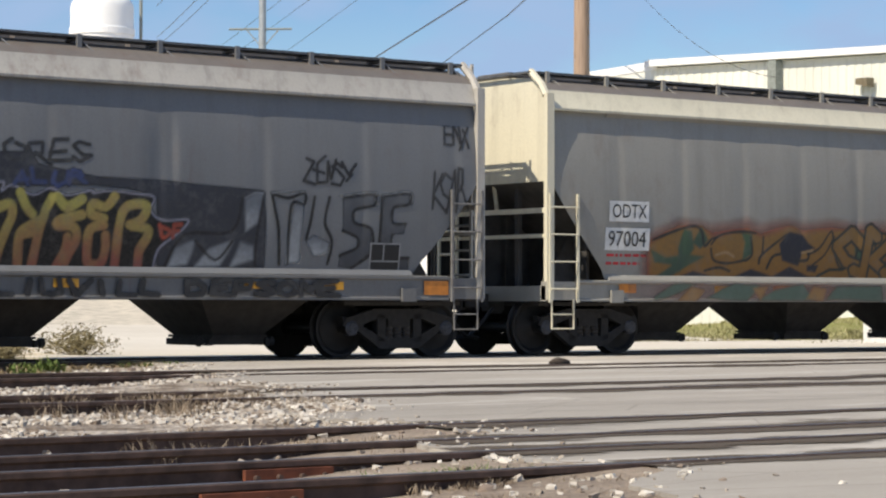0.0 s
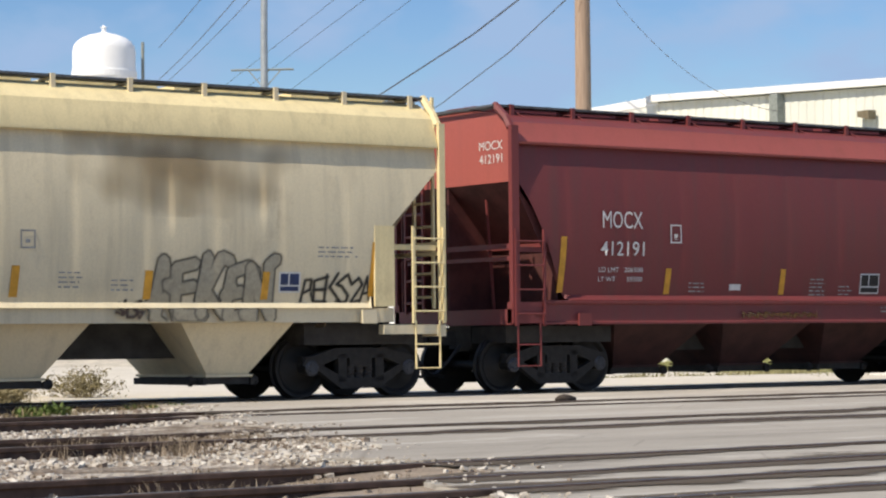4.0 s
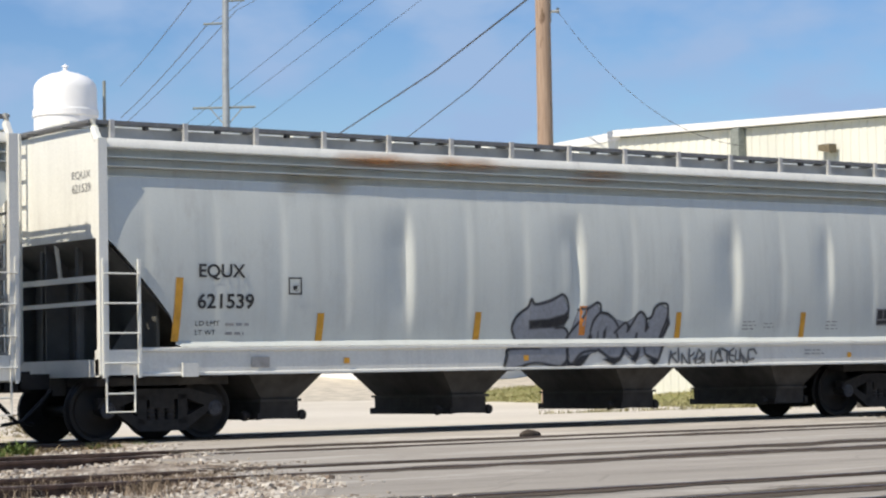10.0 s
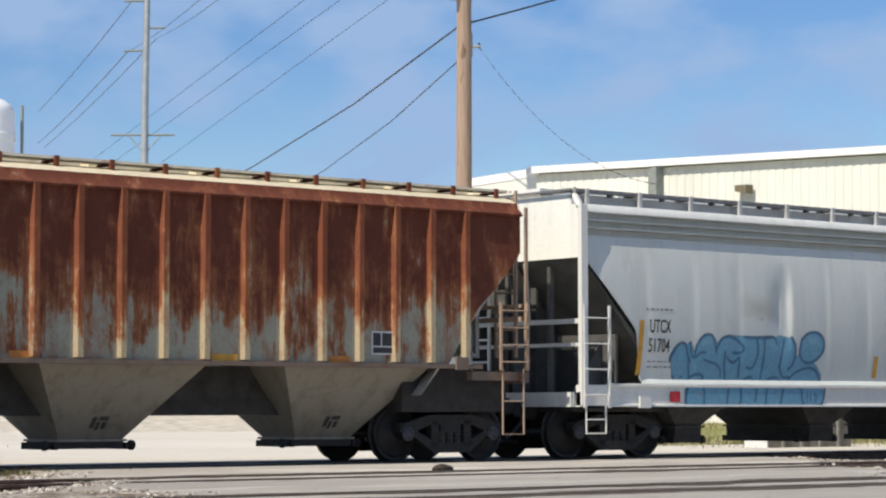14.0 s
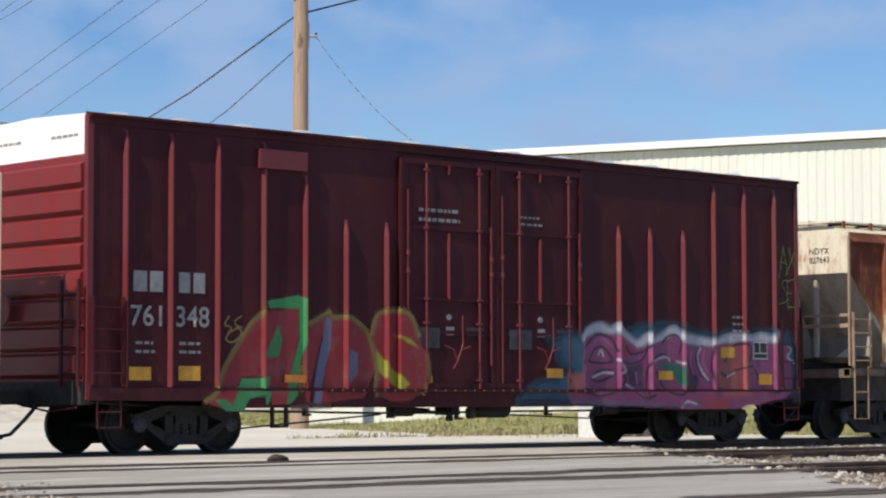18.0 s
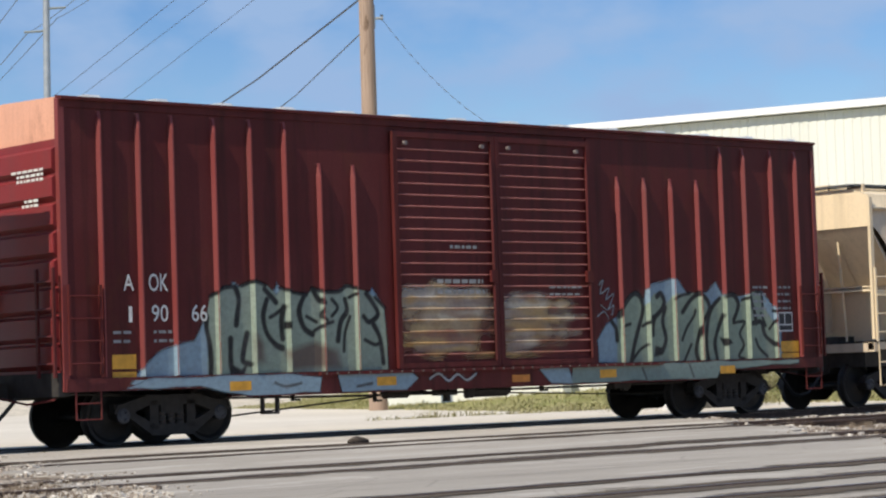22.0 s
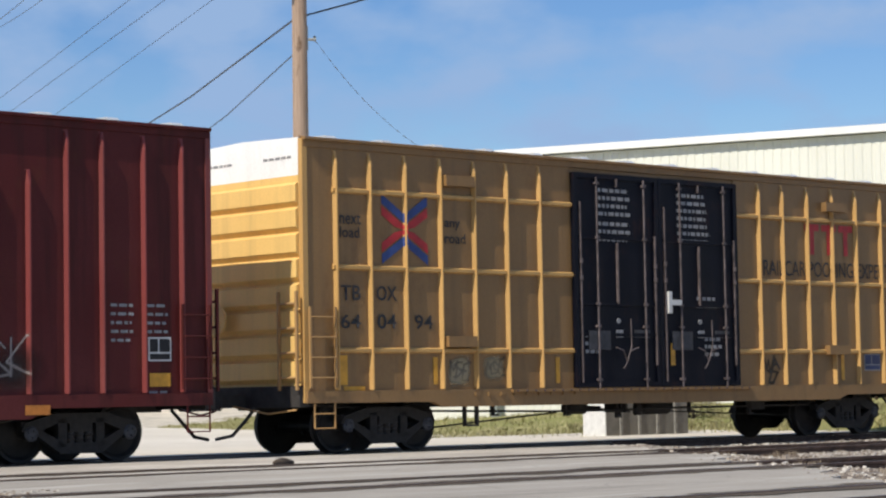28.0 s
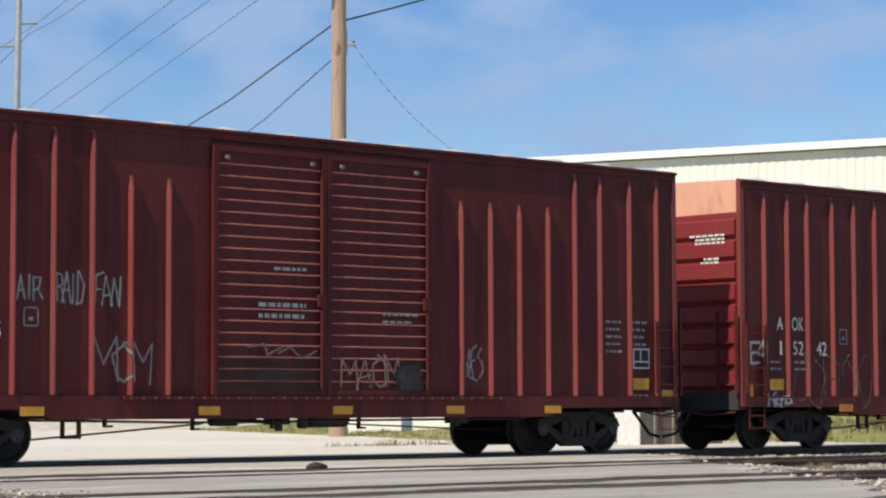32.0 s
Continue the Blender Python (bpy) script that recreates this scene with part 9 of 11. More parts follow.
# the dark bay_paint carries the shade below this car's sill
hopper(dict(SILVER, label="scuffed silver covered hopper car with blue graffiti", ends=(-72.48, -55.98), sill_top=1.26, sill_bot=0.87, cut=3.35, cut_z=2.15, cut_in=1.15, cut_bend=1.0, paint=silver_b, sill_paint=silver2, rail_paint=silver2, chord_paint=ivory, hatch_paint=ivory, end_paint=ivory,
            bay_paint=NEAR_BLACK, bays=(4, 3.42, 0.30, 1.05), bay_top=(0.62, 0.80), bay_bottom=0.54, gate_drop=0.29, bay_shift=-0.12, seams=even(8, 1.12, 0.010),
            dents=[(-3.25, 2.9, 0.8, 0.06), (0.1, 2.7, 0.9, 0.055), (3.45, 2.7, 0.9, 0.05), (-3.45, 2.6, 0.3, 0.03)], extra=[deco_silver_c]))

# rusted ribbed hopper
rust_pale, rust_heavy = C(158, 156, 138), (0.135, 0.042, 0.024, 1)
rusted = rust_skin("rusted_side", rust_pale, rust_heavy)
rusted_post = rust_skin("rusted_post", C(176, 160, 130), (0.18, 0.058, 0.03, 1))
rusted_end = car_paint("rust_spotted_end", C(216, 208, 188), 0.95, 0.3, 0.2, 0.6, (0.30, 0.10, 0.03, 1))
rusty_rail = car_paint("rusty_rail_paint", C(160, 138, 118), 0.95, 0.4, 0.2, 0.7, (0.16, 0.06, 0.025, 1))
rusty_sill = car_paint("rusty_sill_paint", C(112, 96, 84), 0.9, 0.6, 0.2, 0.7)
post_x = [-6.32 + k * 0.7 for k in range(19)]


def deco_rust(car, surf, p):
    wall = lambda x, z: -1.51
    for x0, x1 in ((-6.2, -5.72), (-5.55, -5.1)):
        plates(car, wall, [(x0, x1, 2.5, 3.02)], GREY_TEXT, "pale stencil patch")
    near = lambda x, z: -1.522
    lettering(car, "ND", -6.17, 2.53, 0.42, 0.3, DARK_TEXT, near, "black reporting mark")
    lettering(car, "YX", -5.52, 2.53, 0.38, 0.3, DARK_TEXT, near, "black reporting mark")
    for t, x in (("82", -6.17), ("76", -5.5), ("43", -4.8)):
        lettering(car, t, x, 2.12, 0.4, 0.3, DARK_TEXT, near, "black car number")
    stencil_box(car, 4.42, 1.67, 0.42, 0.36, wall, DARK_TEXT, WHITE)
    plates(car, wall, [(-4.75, -4.35, 1.72, 1.95)], GREY_TEXT, "grey stencil patch")
    plates(car, wall, [(-4.0, -3.55, 1.54, 1.64), (1.5, 1.95, 1.54, 1.64)])
    plates(car, wall, [(-1.8, -1.4, 1.54, 1.64), (3.6, 4.0, 1.54, 1.64)], ORANGE, "orange reflective plate")
    end_print(car, p, 3.75, ("NDYX", "827643"), DARK_TEXT, -1.0, 0.5, 0.12)


# dingy bay paint is scaled darker to hold the shade on the bays
hopper(dict(label="heavily rusted ribbed covered hopper car with pale lower bays", ends=(-88.72, -73.6), sill_top=1.54, sill_bot=1.47, shoulder=3.98, top=4.08, cut=3.35, cut_in=1.15, cut_z=2.2, board=4.4, bracket_pitch=0.95, post=0.05, bay_mark=NEAR_BLACK, deep_sill=False,
            ribs=[(x, 3.98) for x in post_x], rib_paint=rusted_post, paint=rusted, chord_paint=rusted, roof_paint=tan_h, end_paint=rusted_end, rail_paint=rusty_rail, sill_paint=rusty_sill, end_sill_paint=rusty_sill, board_paint=rusted_end,
            slope_paint=car_paint("dingy_slope_paint", C(168, 164, 154), 0.5, 0.5, 0.2), bay_paint=car_paint("shaded_dingy_bay", C(136, 130, 118), 0.3, 0.5, 0.2), bays=(3, 4.15, 0.53, 0.45), bay_top=(1.3, 1.38), bay_shift=0.12, spine=0.74, extra=[deco_rust], stays=False))

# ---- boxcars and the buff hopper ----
# post and end paints are lighter than walls, with sunlit flanks painted in
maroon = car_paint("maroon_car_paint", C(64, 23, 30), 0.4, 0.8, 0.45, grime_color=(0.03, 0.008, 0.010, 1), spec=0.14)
maroon2 = car_paint("lit_maroon_paint", C(108, 42, 48), 0.2, 0.3, 0.2)
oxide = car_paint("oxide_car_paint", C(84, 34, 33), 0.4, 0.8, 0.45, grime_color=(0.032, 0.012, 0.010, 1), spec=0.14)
oxide2 = car_paint("lit_oxide_paint", C(120, 54, 52), 0.2, 0.3, 0.2)
oxide_end = car_paint("lit_oxide_end_paint", C(122, 38, 40), 0.15, 0.25, 0.2)
yellow_car = car_paint("yellow_car_paint", C(163, 128, 82), 0.3, 0.45, 0.35, grime_color=(0.16, 0.10, 0.04, 1))
yellow_dull = car_paint("dull_yellow_paint", C(134, 103, 64), 0.3, 0.45, 0.35, grime_color=(0.14, 0.09, 0.045, 1))
yellow_end = car_paint("lit_yellow_paint", C(224, 186, 112), 0.1, 0.2, 0.2)
yellow_rib = car_paint("lit_yellow_post_paint", C(222, 188, 132), 0.1, 0.2, 0.2)
dull_rib = car_paint("lit_dull_rib_paint", C(190, 150, 90), 0.2, 0.25, 0.2)
navy_door = car_paint("navy_door_paint", C(10, 13, 25), 0.2, 0.25, 0.2, grime_color=(0.016, 0.015, 0.016, 1), spec=0.13)
white_end = car_paint("white_panel_paint", C(236, 236, 232), 0.1, 0.1, 0.1)
faded = car_paint("faded_pink_paint", C(214, 160, 132), 0.3, 0.15, 0.2)
SCUFFED = plain("scuffed_rod", (0.10, 0.08, 0.08, 1), 0.6, 0.1, 0.5, 6)
ENDS_BOX = dict(top=5.06, sill=0.98, door_bot=1.02)


def split_text(car, wall, pieces, material, label, bold=0.01):
    for text, x, z, w, h in pieces:
        lettering(car, text, x, z, w, h, material, wall, label, bold=0.0 if text == "1" else bold)


def reflect_sill(car, xs, z0, z1, w=0.4, material=None):
    for x in xs:
        patch(car, x, x + w, z0, z1, material or YELLOW, lambda a, b: -1.578, "reflector", "yellow reflective plate", 0.008)


wall_at = lambda x, z: -1.52


def end_bars(car, p, spots, material, proud=0.082):
    """Rows of small stencilling on the end that faces the sun: (y, z, width, rows)."""
    rng = random.Random(5)
    for y, z, w, rows in spots:
        x = -p["half"] - proud
        for r in range(rows):
            yy = y
            while yy < y + w:
                l = rng.uniform(0.05, 0.14)
                bar = Mesh()
                bar.face_loop([(x, yy, z - r * 0.07), (x, yy + l, z - r * 0.07), (x, yy + l, z - r * 0.07 + 0.04), (x, yy, z - r * 0.07 + 0.04)])
                part("stencil_bar", bar, material, car)
                yy += l + 0.03


def deco_maroon(car, surf, p):
    end_bars(car, p, [(-1.25, 4.74, 0.7, 1), (0.3, 4.74, 0.8, 1)], GREY_TEXT, 0.006)
    # initials of the railway as plain strokes
    for x0, x1 in ((-7.45, -7.2), (-7.15, -6.91), (-6.61, -6.4), (-6.34, -6.12)):
        plates(car, wall_at, [(x0, x1, 2.45, 2.76)], GREY_TEXT, "pale block initial")
    split_text(car, wall_at, [("761", -7.5, 1.93, 0.57, 0.32), ("348", -6.66, 1.93, 0.62, 0.32)], GREY_TEXT, "pale car number")
    plates(car, wall_at, [(-7.52, -7.12, 1.12, 1.32), (-6.61, -6.2, 1.12, 1.34)])
    for x, z, w, n in ((-7.4, 1.66, 0.4, 2), (-6.6, 1.66, 0.5, 2), (6.3, 2.35, 0.5, 4)):
        print_lines(car, x, z, w, n, GREY_TEXT, wall_at, 0.13, int(x * 3) + 40, 0.06)
    door = lambda x, z: -1.572
    print_lines(car, -1.75, 3.95, 1.15, 2, GREY_TEXT, door, 0.16, 3, 0.08)
    print_lines(car, 0.6, 3.95, 0.6, 2, GREY_TEXT, door, 0.12, 4, 0.05)
    green, red = C(48, 134, 78), C(146, 36, 44)
    graffiti(car, surf, -6.3, -1.3, 0.64, 2.75, [
        *fill(red, [(-6.16, 0.79), (-5.89, 0.98), (-5.73, 1.37), (-5.52, 1.68), (-5.3, 1.9), (-5.13, 2.1), (-4.91, 2.22), (-4.27, 2.28), (-4.27, 1.79), (-4.39, 1.34), (-4.51, 0.76), (-4.85, 0.74), (-4.9, 1.18), (-5.4, 1.17), (-5.62, 0.74), (-5.84, 0.71)],
              [(-4.05, 2.06), (-3.72, 2.11), (-3.93, 1.34), (-4.1, 0.76), (-4.18, 0.85)],
              [(-3.93, 2.08), (-3.58, 2.16), (-3.16, 2.17), (-2.86, 1.9), (-2.72, 1.63), (-2.68, 1.35), (-2.8, 0.99), (-2.98, 0.84), (-3.58, 0.79), (-3.99, 0.76), (-3.76, 1.8)],
              [(-2.74, 1.9), (-2.62, 2.18), (-2.5, 2.28), (-2.12, 2.27), (-1.94, 2.11), (-1.81, 1.83), (-1.6, 1.6), (-1.6, 1.27), (-1.69, 0.9), (-2, 0.8), (-2.37, 0.79), (-2.64, 0.88), (-2.64, 1.45)], color2=C(150, 40, 52), rough=0.015),
        *fill(green, [(-4.91, 2.38), (-4.28, 2.48), (-4.1, 2.42), (-4.11, 1.79), (-4.21, 1.43), (-4.32, 0.9), (-4.48, 0.74), (-4.56, 0.76), (-4.39, 1.34), (-4.26, 1.79), (-4.26, 2.27), (-4.87, 2.25)],
              [(-4.68, 2), (-4.59, 1.78), (-4.68, 1.51), (-4.96, 1.47), (-4.85, 1.69)],
              [(-5.4, 1.17), (-4.85, 1.18), (-4.85, 0.9), (-4.9, 0.74), (-4.98, 0.74), (-4.98, 0.88), (-5.29, 0.84), (-5.4, 0.65), (-5.75, 0.64), (-5.97, 0.84), (-5.73, 0.83), (-5.62, 0.74)], color2=C(70, 160, 96), rough=0.012),
        *fill(C(112, 112, 146), [(-3.7, 2.2), (-3.58, 2.07), (-3.6, 1.69), (-3.73, 1.35), (-3.85, 0.76), (-4.01, 0.78), (-3.87, 1.43), (-3.76, 1.89)],
              [(-3.2, 1.64), (-3.03, 1.58), (-3.04, 1.26), (-3.22, 1.06), (-3.28, 1.26)], rough=0.01),
        *fill(C(172, 168, 50), [(-2.64, 1.63), (-2.37, 1.4), (-2, 1.08), (-2.15, 0.99), (-2.64, 1.31)],
              [(-2.25, 1.89), (-1.97, 1.82), (-1.8, 1.68), (-2.06, 1.77)], rough=0.01),
        *ink(C(138, 116, 62), 0.045, [(-6.14, 0.81), (-5.89, 0.98), (-5.73, 1.33), (-5.46, 1.72), (-5.24, 1.99), (-5.1, 2.11), (-4.94, 2.24)],
             [(-4.05, 2.04), (-3.82, 2.14), (-3.64, 2.23), (-3.56, 2.15), (-3.22, 2.16), (-2.98, 2.04), (-2.8, 1.86), (-2.69, 1.58), (-2.64, 1.26), (-2.68, 0.9)],
             [(-2.74, 1.9), (-2.69, 2.07), (-2.59, 2.22), (-2.37, 2.28), (-2.1, 2.27), (-1.92, 2.15), (-1.8, 1.87)],
             [(-1.6, 1.55), (-1.57, 1.27), (-1.66, 0.94)],
             [(-4.22, 1.34), (-4.24, 0.98)], soft=0.03),
        *ink(C(150, 120, 66), 0.02, [(-5.65, 2.11), (-5.74, 1.98), (-5.61, 1.94), (-5.71, 1.76), (-5.57, 1.72), (-5.41, 1.86), (-5.54, 2.03), (-5.41, 2.12)],
             [(-5.68, 1.85), (-5.43, 1.96)]),
        *fill(C(92, 70, 66), [(-4.45, 0.74), (-3.58, 0.79), (-3.64, 0.67), (-4.51, 0.65)], strength=0.7),
    ], 81, "red and green sprayed graffiti letters", cell=0.02)
    teal, plum = C(26, 82, 112), C(136, 58, 108)
    graffiti(car, surf, 0.4, 8.24, 0.64, 2.7, [
        *fill(teal, [(1.24, 1.88), (2.16, 2.03), (2.6, 2.14), (3.34, 2.1), (4.64, 2.22), (5.67, 2.03), (6.82, 2.1), (7.84, 2.2), (8.21, 1.88), (8.19, 0.9), (1.72, 0.75), (0.54, 0.75), (0.61, 0.99), (1.87, 1.29), (1.52, 1.39)], color2=C(36, 92, 118), soft=0.12, rough=0.08),
        *ink(C(206, 206, 216), 0.085, [(2.2, 1.91), (2.45, 2.07), (2.67, 2.1), (2.97, 2.04), (3.13, 2.11), (3.37, 1.94), (3.64, 1.8), (3.94, 1.95), (4.09, 1.86), (4.4, 1.99), (4.64, 2.09), (4.9, 1.97), (5.19, 1.92), (5.75, 1.85), (6.07, 1.94), (6.57, 1.98), (6.9, 1.95), (7.15, 2.01), (7.49, 1.96), (7.66, 2.06)], soft=0.05, rough=0.02),
        *fill(plum, [(2.16, 1.85), (2.6, 2.01), (3.19, 1.98), (3.64, 1.75), (4.09, 1.83), (4.64, 2), (4.95, 1.84), (5.66, 1.8), (6.65, 1.92), (7.49, 1.9), (8, 1.85), (8.07, 1), (7.81, 0.84), (5.65, 0.53), (3.62, 0.71), (1.87, 0.75), (1.75, 0.99), (2.11, 1.29)], color2=C(164, 84, 132), soft=0.03, rough=0.03),
        *fill(C(86, 44, 84), [(3.36, 1.38), (3.78, 1.51), (3.81, 1), (3.43, 1.08)],
              [(5.1, 1.52), (5.3, 1.21), (5.11, 0.95), (4.94, 1.1)], soft=0.03),
        *fill(C(40, 112, 92), [(4.17, 1.43), (4.55, 1.51), (4.93, 1.42), (5.1, 1), (4.8, 1.09), (4.55, 1.29)], soft=0.03),
        *fill(C(178, 92, 84), [(5.96, 1.83), (6.78, 1.9), (6.83, 0.9), (5.98, 0.87), (5.79, 1.32)],
              [(1.73, 1.29), (2.13, 1.27), (2.12, 0.9), (1.78, 0.99)], soft=0.05, strength=0.8),
        *fill(C(170, 60, 74), [(3.11, 1.91), (3.41, 1.79), (3.56, 1.65), (3.3, 1.61)],
              [(5.33, 0.9), (6.14, 0.83), (6.13, 0.66), (5.49, 0.58)], soft=0.04, strength=0.8),
        *ink(C(54, 26, 50), 0.022, [(2.37, 1.5), (2.48, 1.68), (2.67, 1.77), (2.84, 1.68), (2.98, 1.5), (2.59, 1.47), (2.37, 1.5)],
             [(2.44, 1.2), (2.56, 1.3), (2.81, 1.35), (3.05, 1.3), (2.81, 1.19), (2.59, 1.14), (2.44, 1.2)],
             [(2.16, 1.47), (2.3, 1.77), (2.6, 1.98), (2.96, 1.9), (3.11, 1.69)],
             [(2.15, 1), (2.59, 0.88), (3.13, 1), (3.33, 1.2), (3.15, 1.35)],
             [(3.34, 1.79), (3.48, 1.64), (3.82, 1.7), (4.05, 1.85)],
             [(3.3, 1.5), (3.48, 1.46), (3.79, 1.56), (3.94, 1.77)],
             [(3.93, 0.84), (3.87, 1.15), (3.98, 1.48), (4.32, 1.64), (4.58, 1.52)],
             [(4.32, 1.86), (4.48, 1.98), (4.71, 2), (4.84, 1.86), (4.79, 1.68)],
             [(4.16, 1.31), (4.39, 1), (4.78, 0.9), (5.05, 1.05)],
             [(5.42, 1.82), (5.25, 1.61), (5.34, 1.34), (5.62, 1.13)],
             [(4.95, 1.73), (5.05, 1.42), (5.27, 1.16), (5.14, 0.95)],
             [(5.75, 1.82), (5.69, 1.42), (5.81, 1)],
             [(5.95, 1.32), (6.18, 1.24), (6.39, 1.37), (6.89, 1.45)],
             [(6.07, 1.53), (6.32, 1.83), (6.81, 1.84), (6.81, 1.54)],
             [(6.97, 1.38), (7.22, 1), (7.61, 0.95)],
             [(7.66, 1.87), (7.74, 1.44), (7.85, 1)],
             [(2.15, 0.78), (3.62, 0.73), (4.7, 0.67)],
             [(3.48, 1), (3.78, 0.84), (4.08, 0.9)], rough=0.008),
        *ink(C(206, 206, 214), 0.02, [(2.62, 1.62), (2.68, 1.7), (2.74, 1.6)],
             [(2.47, 1.22), (2.74, 1.3), (3, 1.29)],
             [(3.11, 1.54), (3.26, 1.44), (3.33, 1.33), (3.18, 1.28)],
             [(3.33, 1.09), (3.54, 1)],
             [(4.01, 1.46), (4.17, 1.55), (4.4, 1.6), (4.52, 1.54)],
             [(5.38, 1.78), (5.29, 1.61), (5.39, 1.37), (5.59, 1.18)],
             [(4.79, 0.67), (4.93, 0.78), (5.2, 0.73)],
             [(7.92, 1.86), (8.05, 1.77), (7.93, 1.64), (8.14, 1.53)],
             [(4.71, 1.52), (4.94, 1.47)],
             [(6.14, 1.24), (6.34, 1.32)], rough=0.01),
        *ink(C(186, 110, 160), 0.018, [(2.3, 1.39), (2.24, 1.19), (2.39, 1)],
             [(2.52, 1.85), (2.74, 1.9), (2.96, 1.78)],
             [(3.6, 1.3), (3.63, 1.1)],
             [(5.15, 1.75), (5.09, 1.52), (5.18, 1.29)],
             [(5.5, 1.74), (5.44, 1.53), (5.58, 1.32)],
             [(6.98, 1.81), (6.94, 1.54), (7.06, 1.33)],
             [(7.31, 1.33), (7.48, 1.11)]),
        *fill(C(120, 96, 130), [(1.87, 0.82), (5.33, 0.73), (5.33, 0.67), (1.87, 0.74)], strength=0.8),
    ], 82, "magenta and teal sprayed graffiti with white shine", cell=0.02)
    graffiti(car, surf, 7.6, 8.24, 2.5, 3.9, [*tag_lines("AX", (7.7, 3.2, 0.5, 0.6), C(110, 120, 50), 0.02, 0.06), *tag_lines("SE", (7.7, 2.6, 0.5, 0.5), C(110, 120, 50), 0.02, 0.06)], 83, "olive green scrawls")
    stencil_box(car, 6.9, 1.58, 0.42, 0.34, lambda x, z: surf(x, z) - 0.004, DARK_TEXT, WHITE)
    plates(car, lambda x, z: surf(x, z) - 0.004, [(5.95, 6.35, 1.6, 1.8), (7.05, 7.45, 1.1, 1.3), (4.2, 4.6, 1.18, 1.34), (1.2, 1.6, 1.2, 1.36)])
    reflect_sill(car, (-4.6, -1.9), 1.1, 1.22, 0.45, ORANGE)
    part("roof_box", Mesh().box(-5.1, -4.15, -1.6, -1.53, 4.45, 4.75), maroon2, car)


M_RIBS = [(-7.6, 4.86), (-6.77, 4.86), (-5.88, 4.86), (-4.98, 4.86), (-4.14, 4.4), (-3.29, 3.73), (-2.42, 3.73), (3.15, 3.95), (3.99, 3.95), (4.9, 3.95), (5.76, 4.86), (6.64, 4.86), (7.54, 4.86)]
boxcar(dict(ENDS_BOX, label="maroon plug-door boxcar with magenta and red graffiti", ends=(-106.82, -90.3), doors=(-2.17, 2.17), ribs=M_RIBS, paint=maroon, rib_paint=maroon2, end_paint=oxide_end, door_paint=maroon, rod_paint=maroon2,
            bare=white_end, bare_label="white painted upper end panel", extra=[deco_maroon], belly=2.6, belly_drop=0.28))


BROWN_MARK = plain("brown_stencil", (0.13, 0.085, 0.05, 1), 0.8, 0, 0.5, 12)


def deco_buff(car, surf, p):
    # bracketed emblem as plain shapes
    for x0, x1, z0, z1 in ((1.80, 1.90, 2.98, 3.92), (1.90, 2.06, 3.84, 3.92), (1.90, 2.06, 2.98, 3.06), (3.72, 3.82, 3.02, 3.95), (3.56, 3.72, 3.87, 3.95), (3.56, 3.72, 3.02, 3.1)):
        plates(car, surf, [(x0, x1, z0, z1)], DARK_TEXT, "black emblem bracket")
    for x0 in (2.2, 2.64, 3.06):
        plates(car, surf, [(x0, x0 + 0.34, 3.18, 3.68)], DARK_TEXT, "black emblem block")
    for x in (2.0, 2.22, 3.34, 3.55):
        m = Mesh()
        m.face_loop([(x + 0.085 * math.cos(a), surf(x, 2.88) - 0.012, 2.88 + 0.085 * math.sin(a)) for a in (k * math.pi / 8 for k in range(16))])
        part("emblem_dot", m, DARK_TEXT, car, "black emblem dot")
    lettering(car, "How  tomorrow  moves", -0.4, 3.4, 1.82, 0.2, DARK_TEXT, surf, "dark slogan lettering", slant=0.12)
    for x in (-3.62, -3.41, -3.2, -2.99):
        plates(car, surf, [(x, x + 0.17, 2.49, 2.79)], DARK_TEXT, "black block initial")
    lettering(car, "243591", -3.66, 1.95, 1.18, 0.31, DARK_TEXT, surf, "black car number", bold=0.01)
    frame_mark(car, surf, -2.31, 2.23, 0.22, 0.28, GREY_TEXT)
    strips(car, surf, [(-3.96, 1.6, 2.45), (-1.74, 1.58, 2.0), (-0.04, 1.58, 2.02), (1.6, 1.58, 2.02), (3.78, 1.6, 2.46)], None, 0.05, 0.13)
    stencil_box(car, 2.3, 1.6, 0.42, 0.32, surf, STICKER_BLUE, GREY_TEXT)
    for x, z, w, n in ((-3.7, 1.75, 0.9, 2), (-2.6, 1.72, 0.3, 3), (-1.3, 1.8, 0.4, 4), (0.2, 1.72, 0.5, 3), (1.85, 1.72, 0.3, 3), (3.05, 2.25, 0.55, 4), (3.05, 1.72, 0.5, 2)):
        print_lines(car, x, z, w, n, GREY_TEXT, surf, 0.065, int(x * 9) + 90, 0.028)


# bays browner and darker than the buff sides
hopper(dict(label="buff two-bay covered hopper car with black emblem", ends=(-118.48, -108.34), sill_top=1.42, sill_bot=1.3, shoulder=3.88, top=4.05, cut=3.52, cut_in=1.0, cut_z=1.9, cut_bend=1.5, board=4.36, deep_sill=False, stays=False, post=0.09, bay_mark=BROWN_MARK, sill_y=1.55, plain_end=True,
            paint=buff, end_paint=buff2, rail_paint=buff2, chord_paint=buff2, roof_paint=buff2, slope_paint=buff, bay_paint=car_paint("darker_buff_bay", C(172, 152, 124), 0.35, 0.5, 0.2), bays=(2, 3.32, 0.38, 0.66), bay_top=(1.03, 1.28), bay_bottom=0.46, bay_shift=0.1, spine=0.70, seams=even(5, 1.2, 0.009), ladder_top=2.7, extra=[deco_buff]))

A_RIBS = [(x, 4.88) for x in (-7.62, -6.95, -6.36, -5.6, -4.93, -4.27, 5.65, 6.27, 7.02, 7.72)] + [(x, 4.26) for x in (-3.6, -2.92, 2.98, 3.65, 4.32, 5.0)]
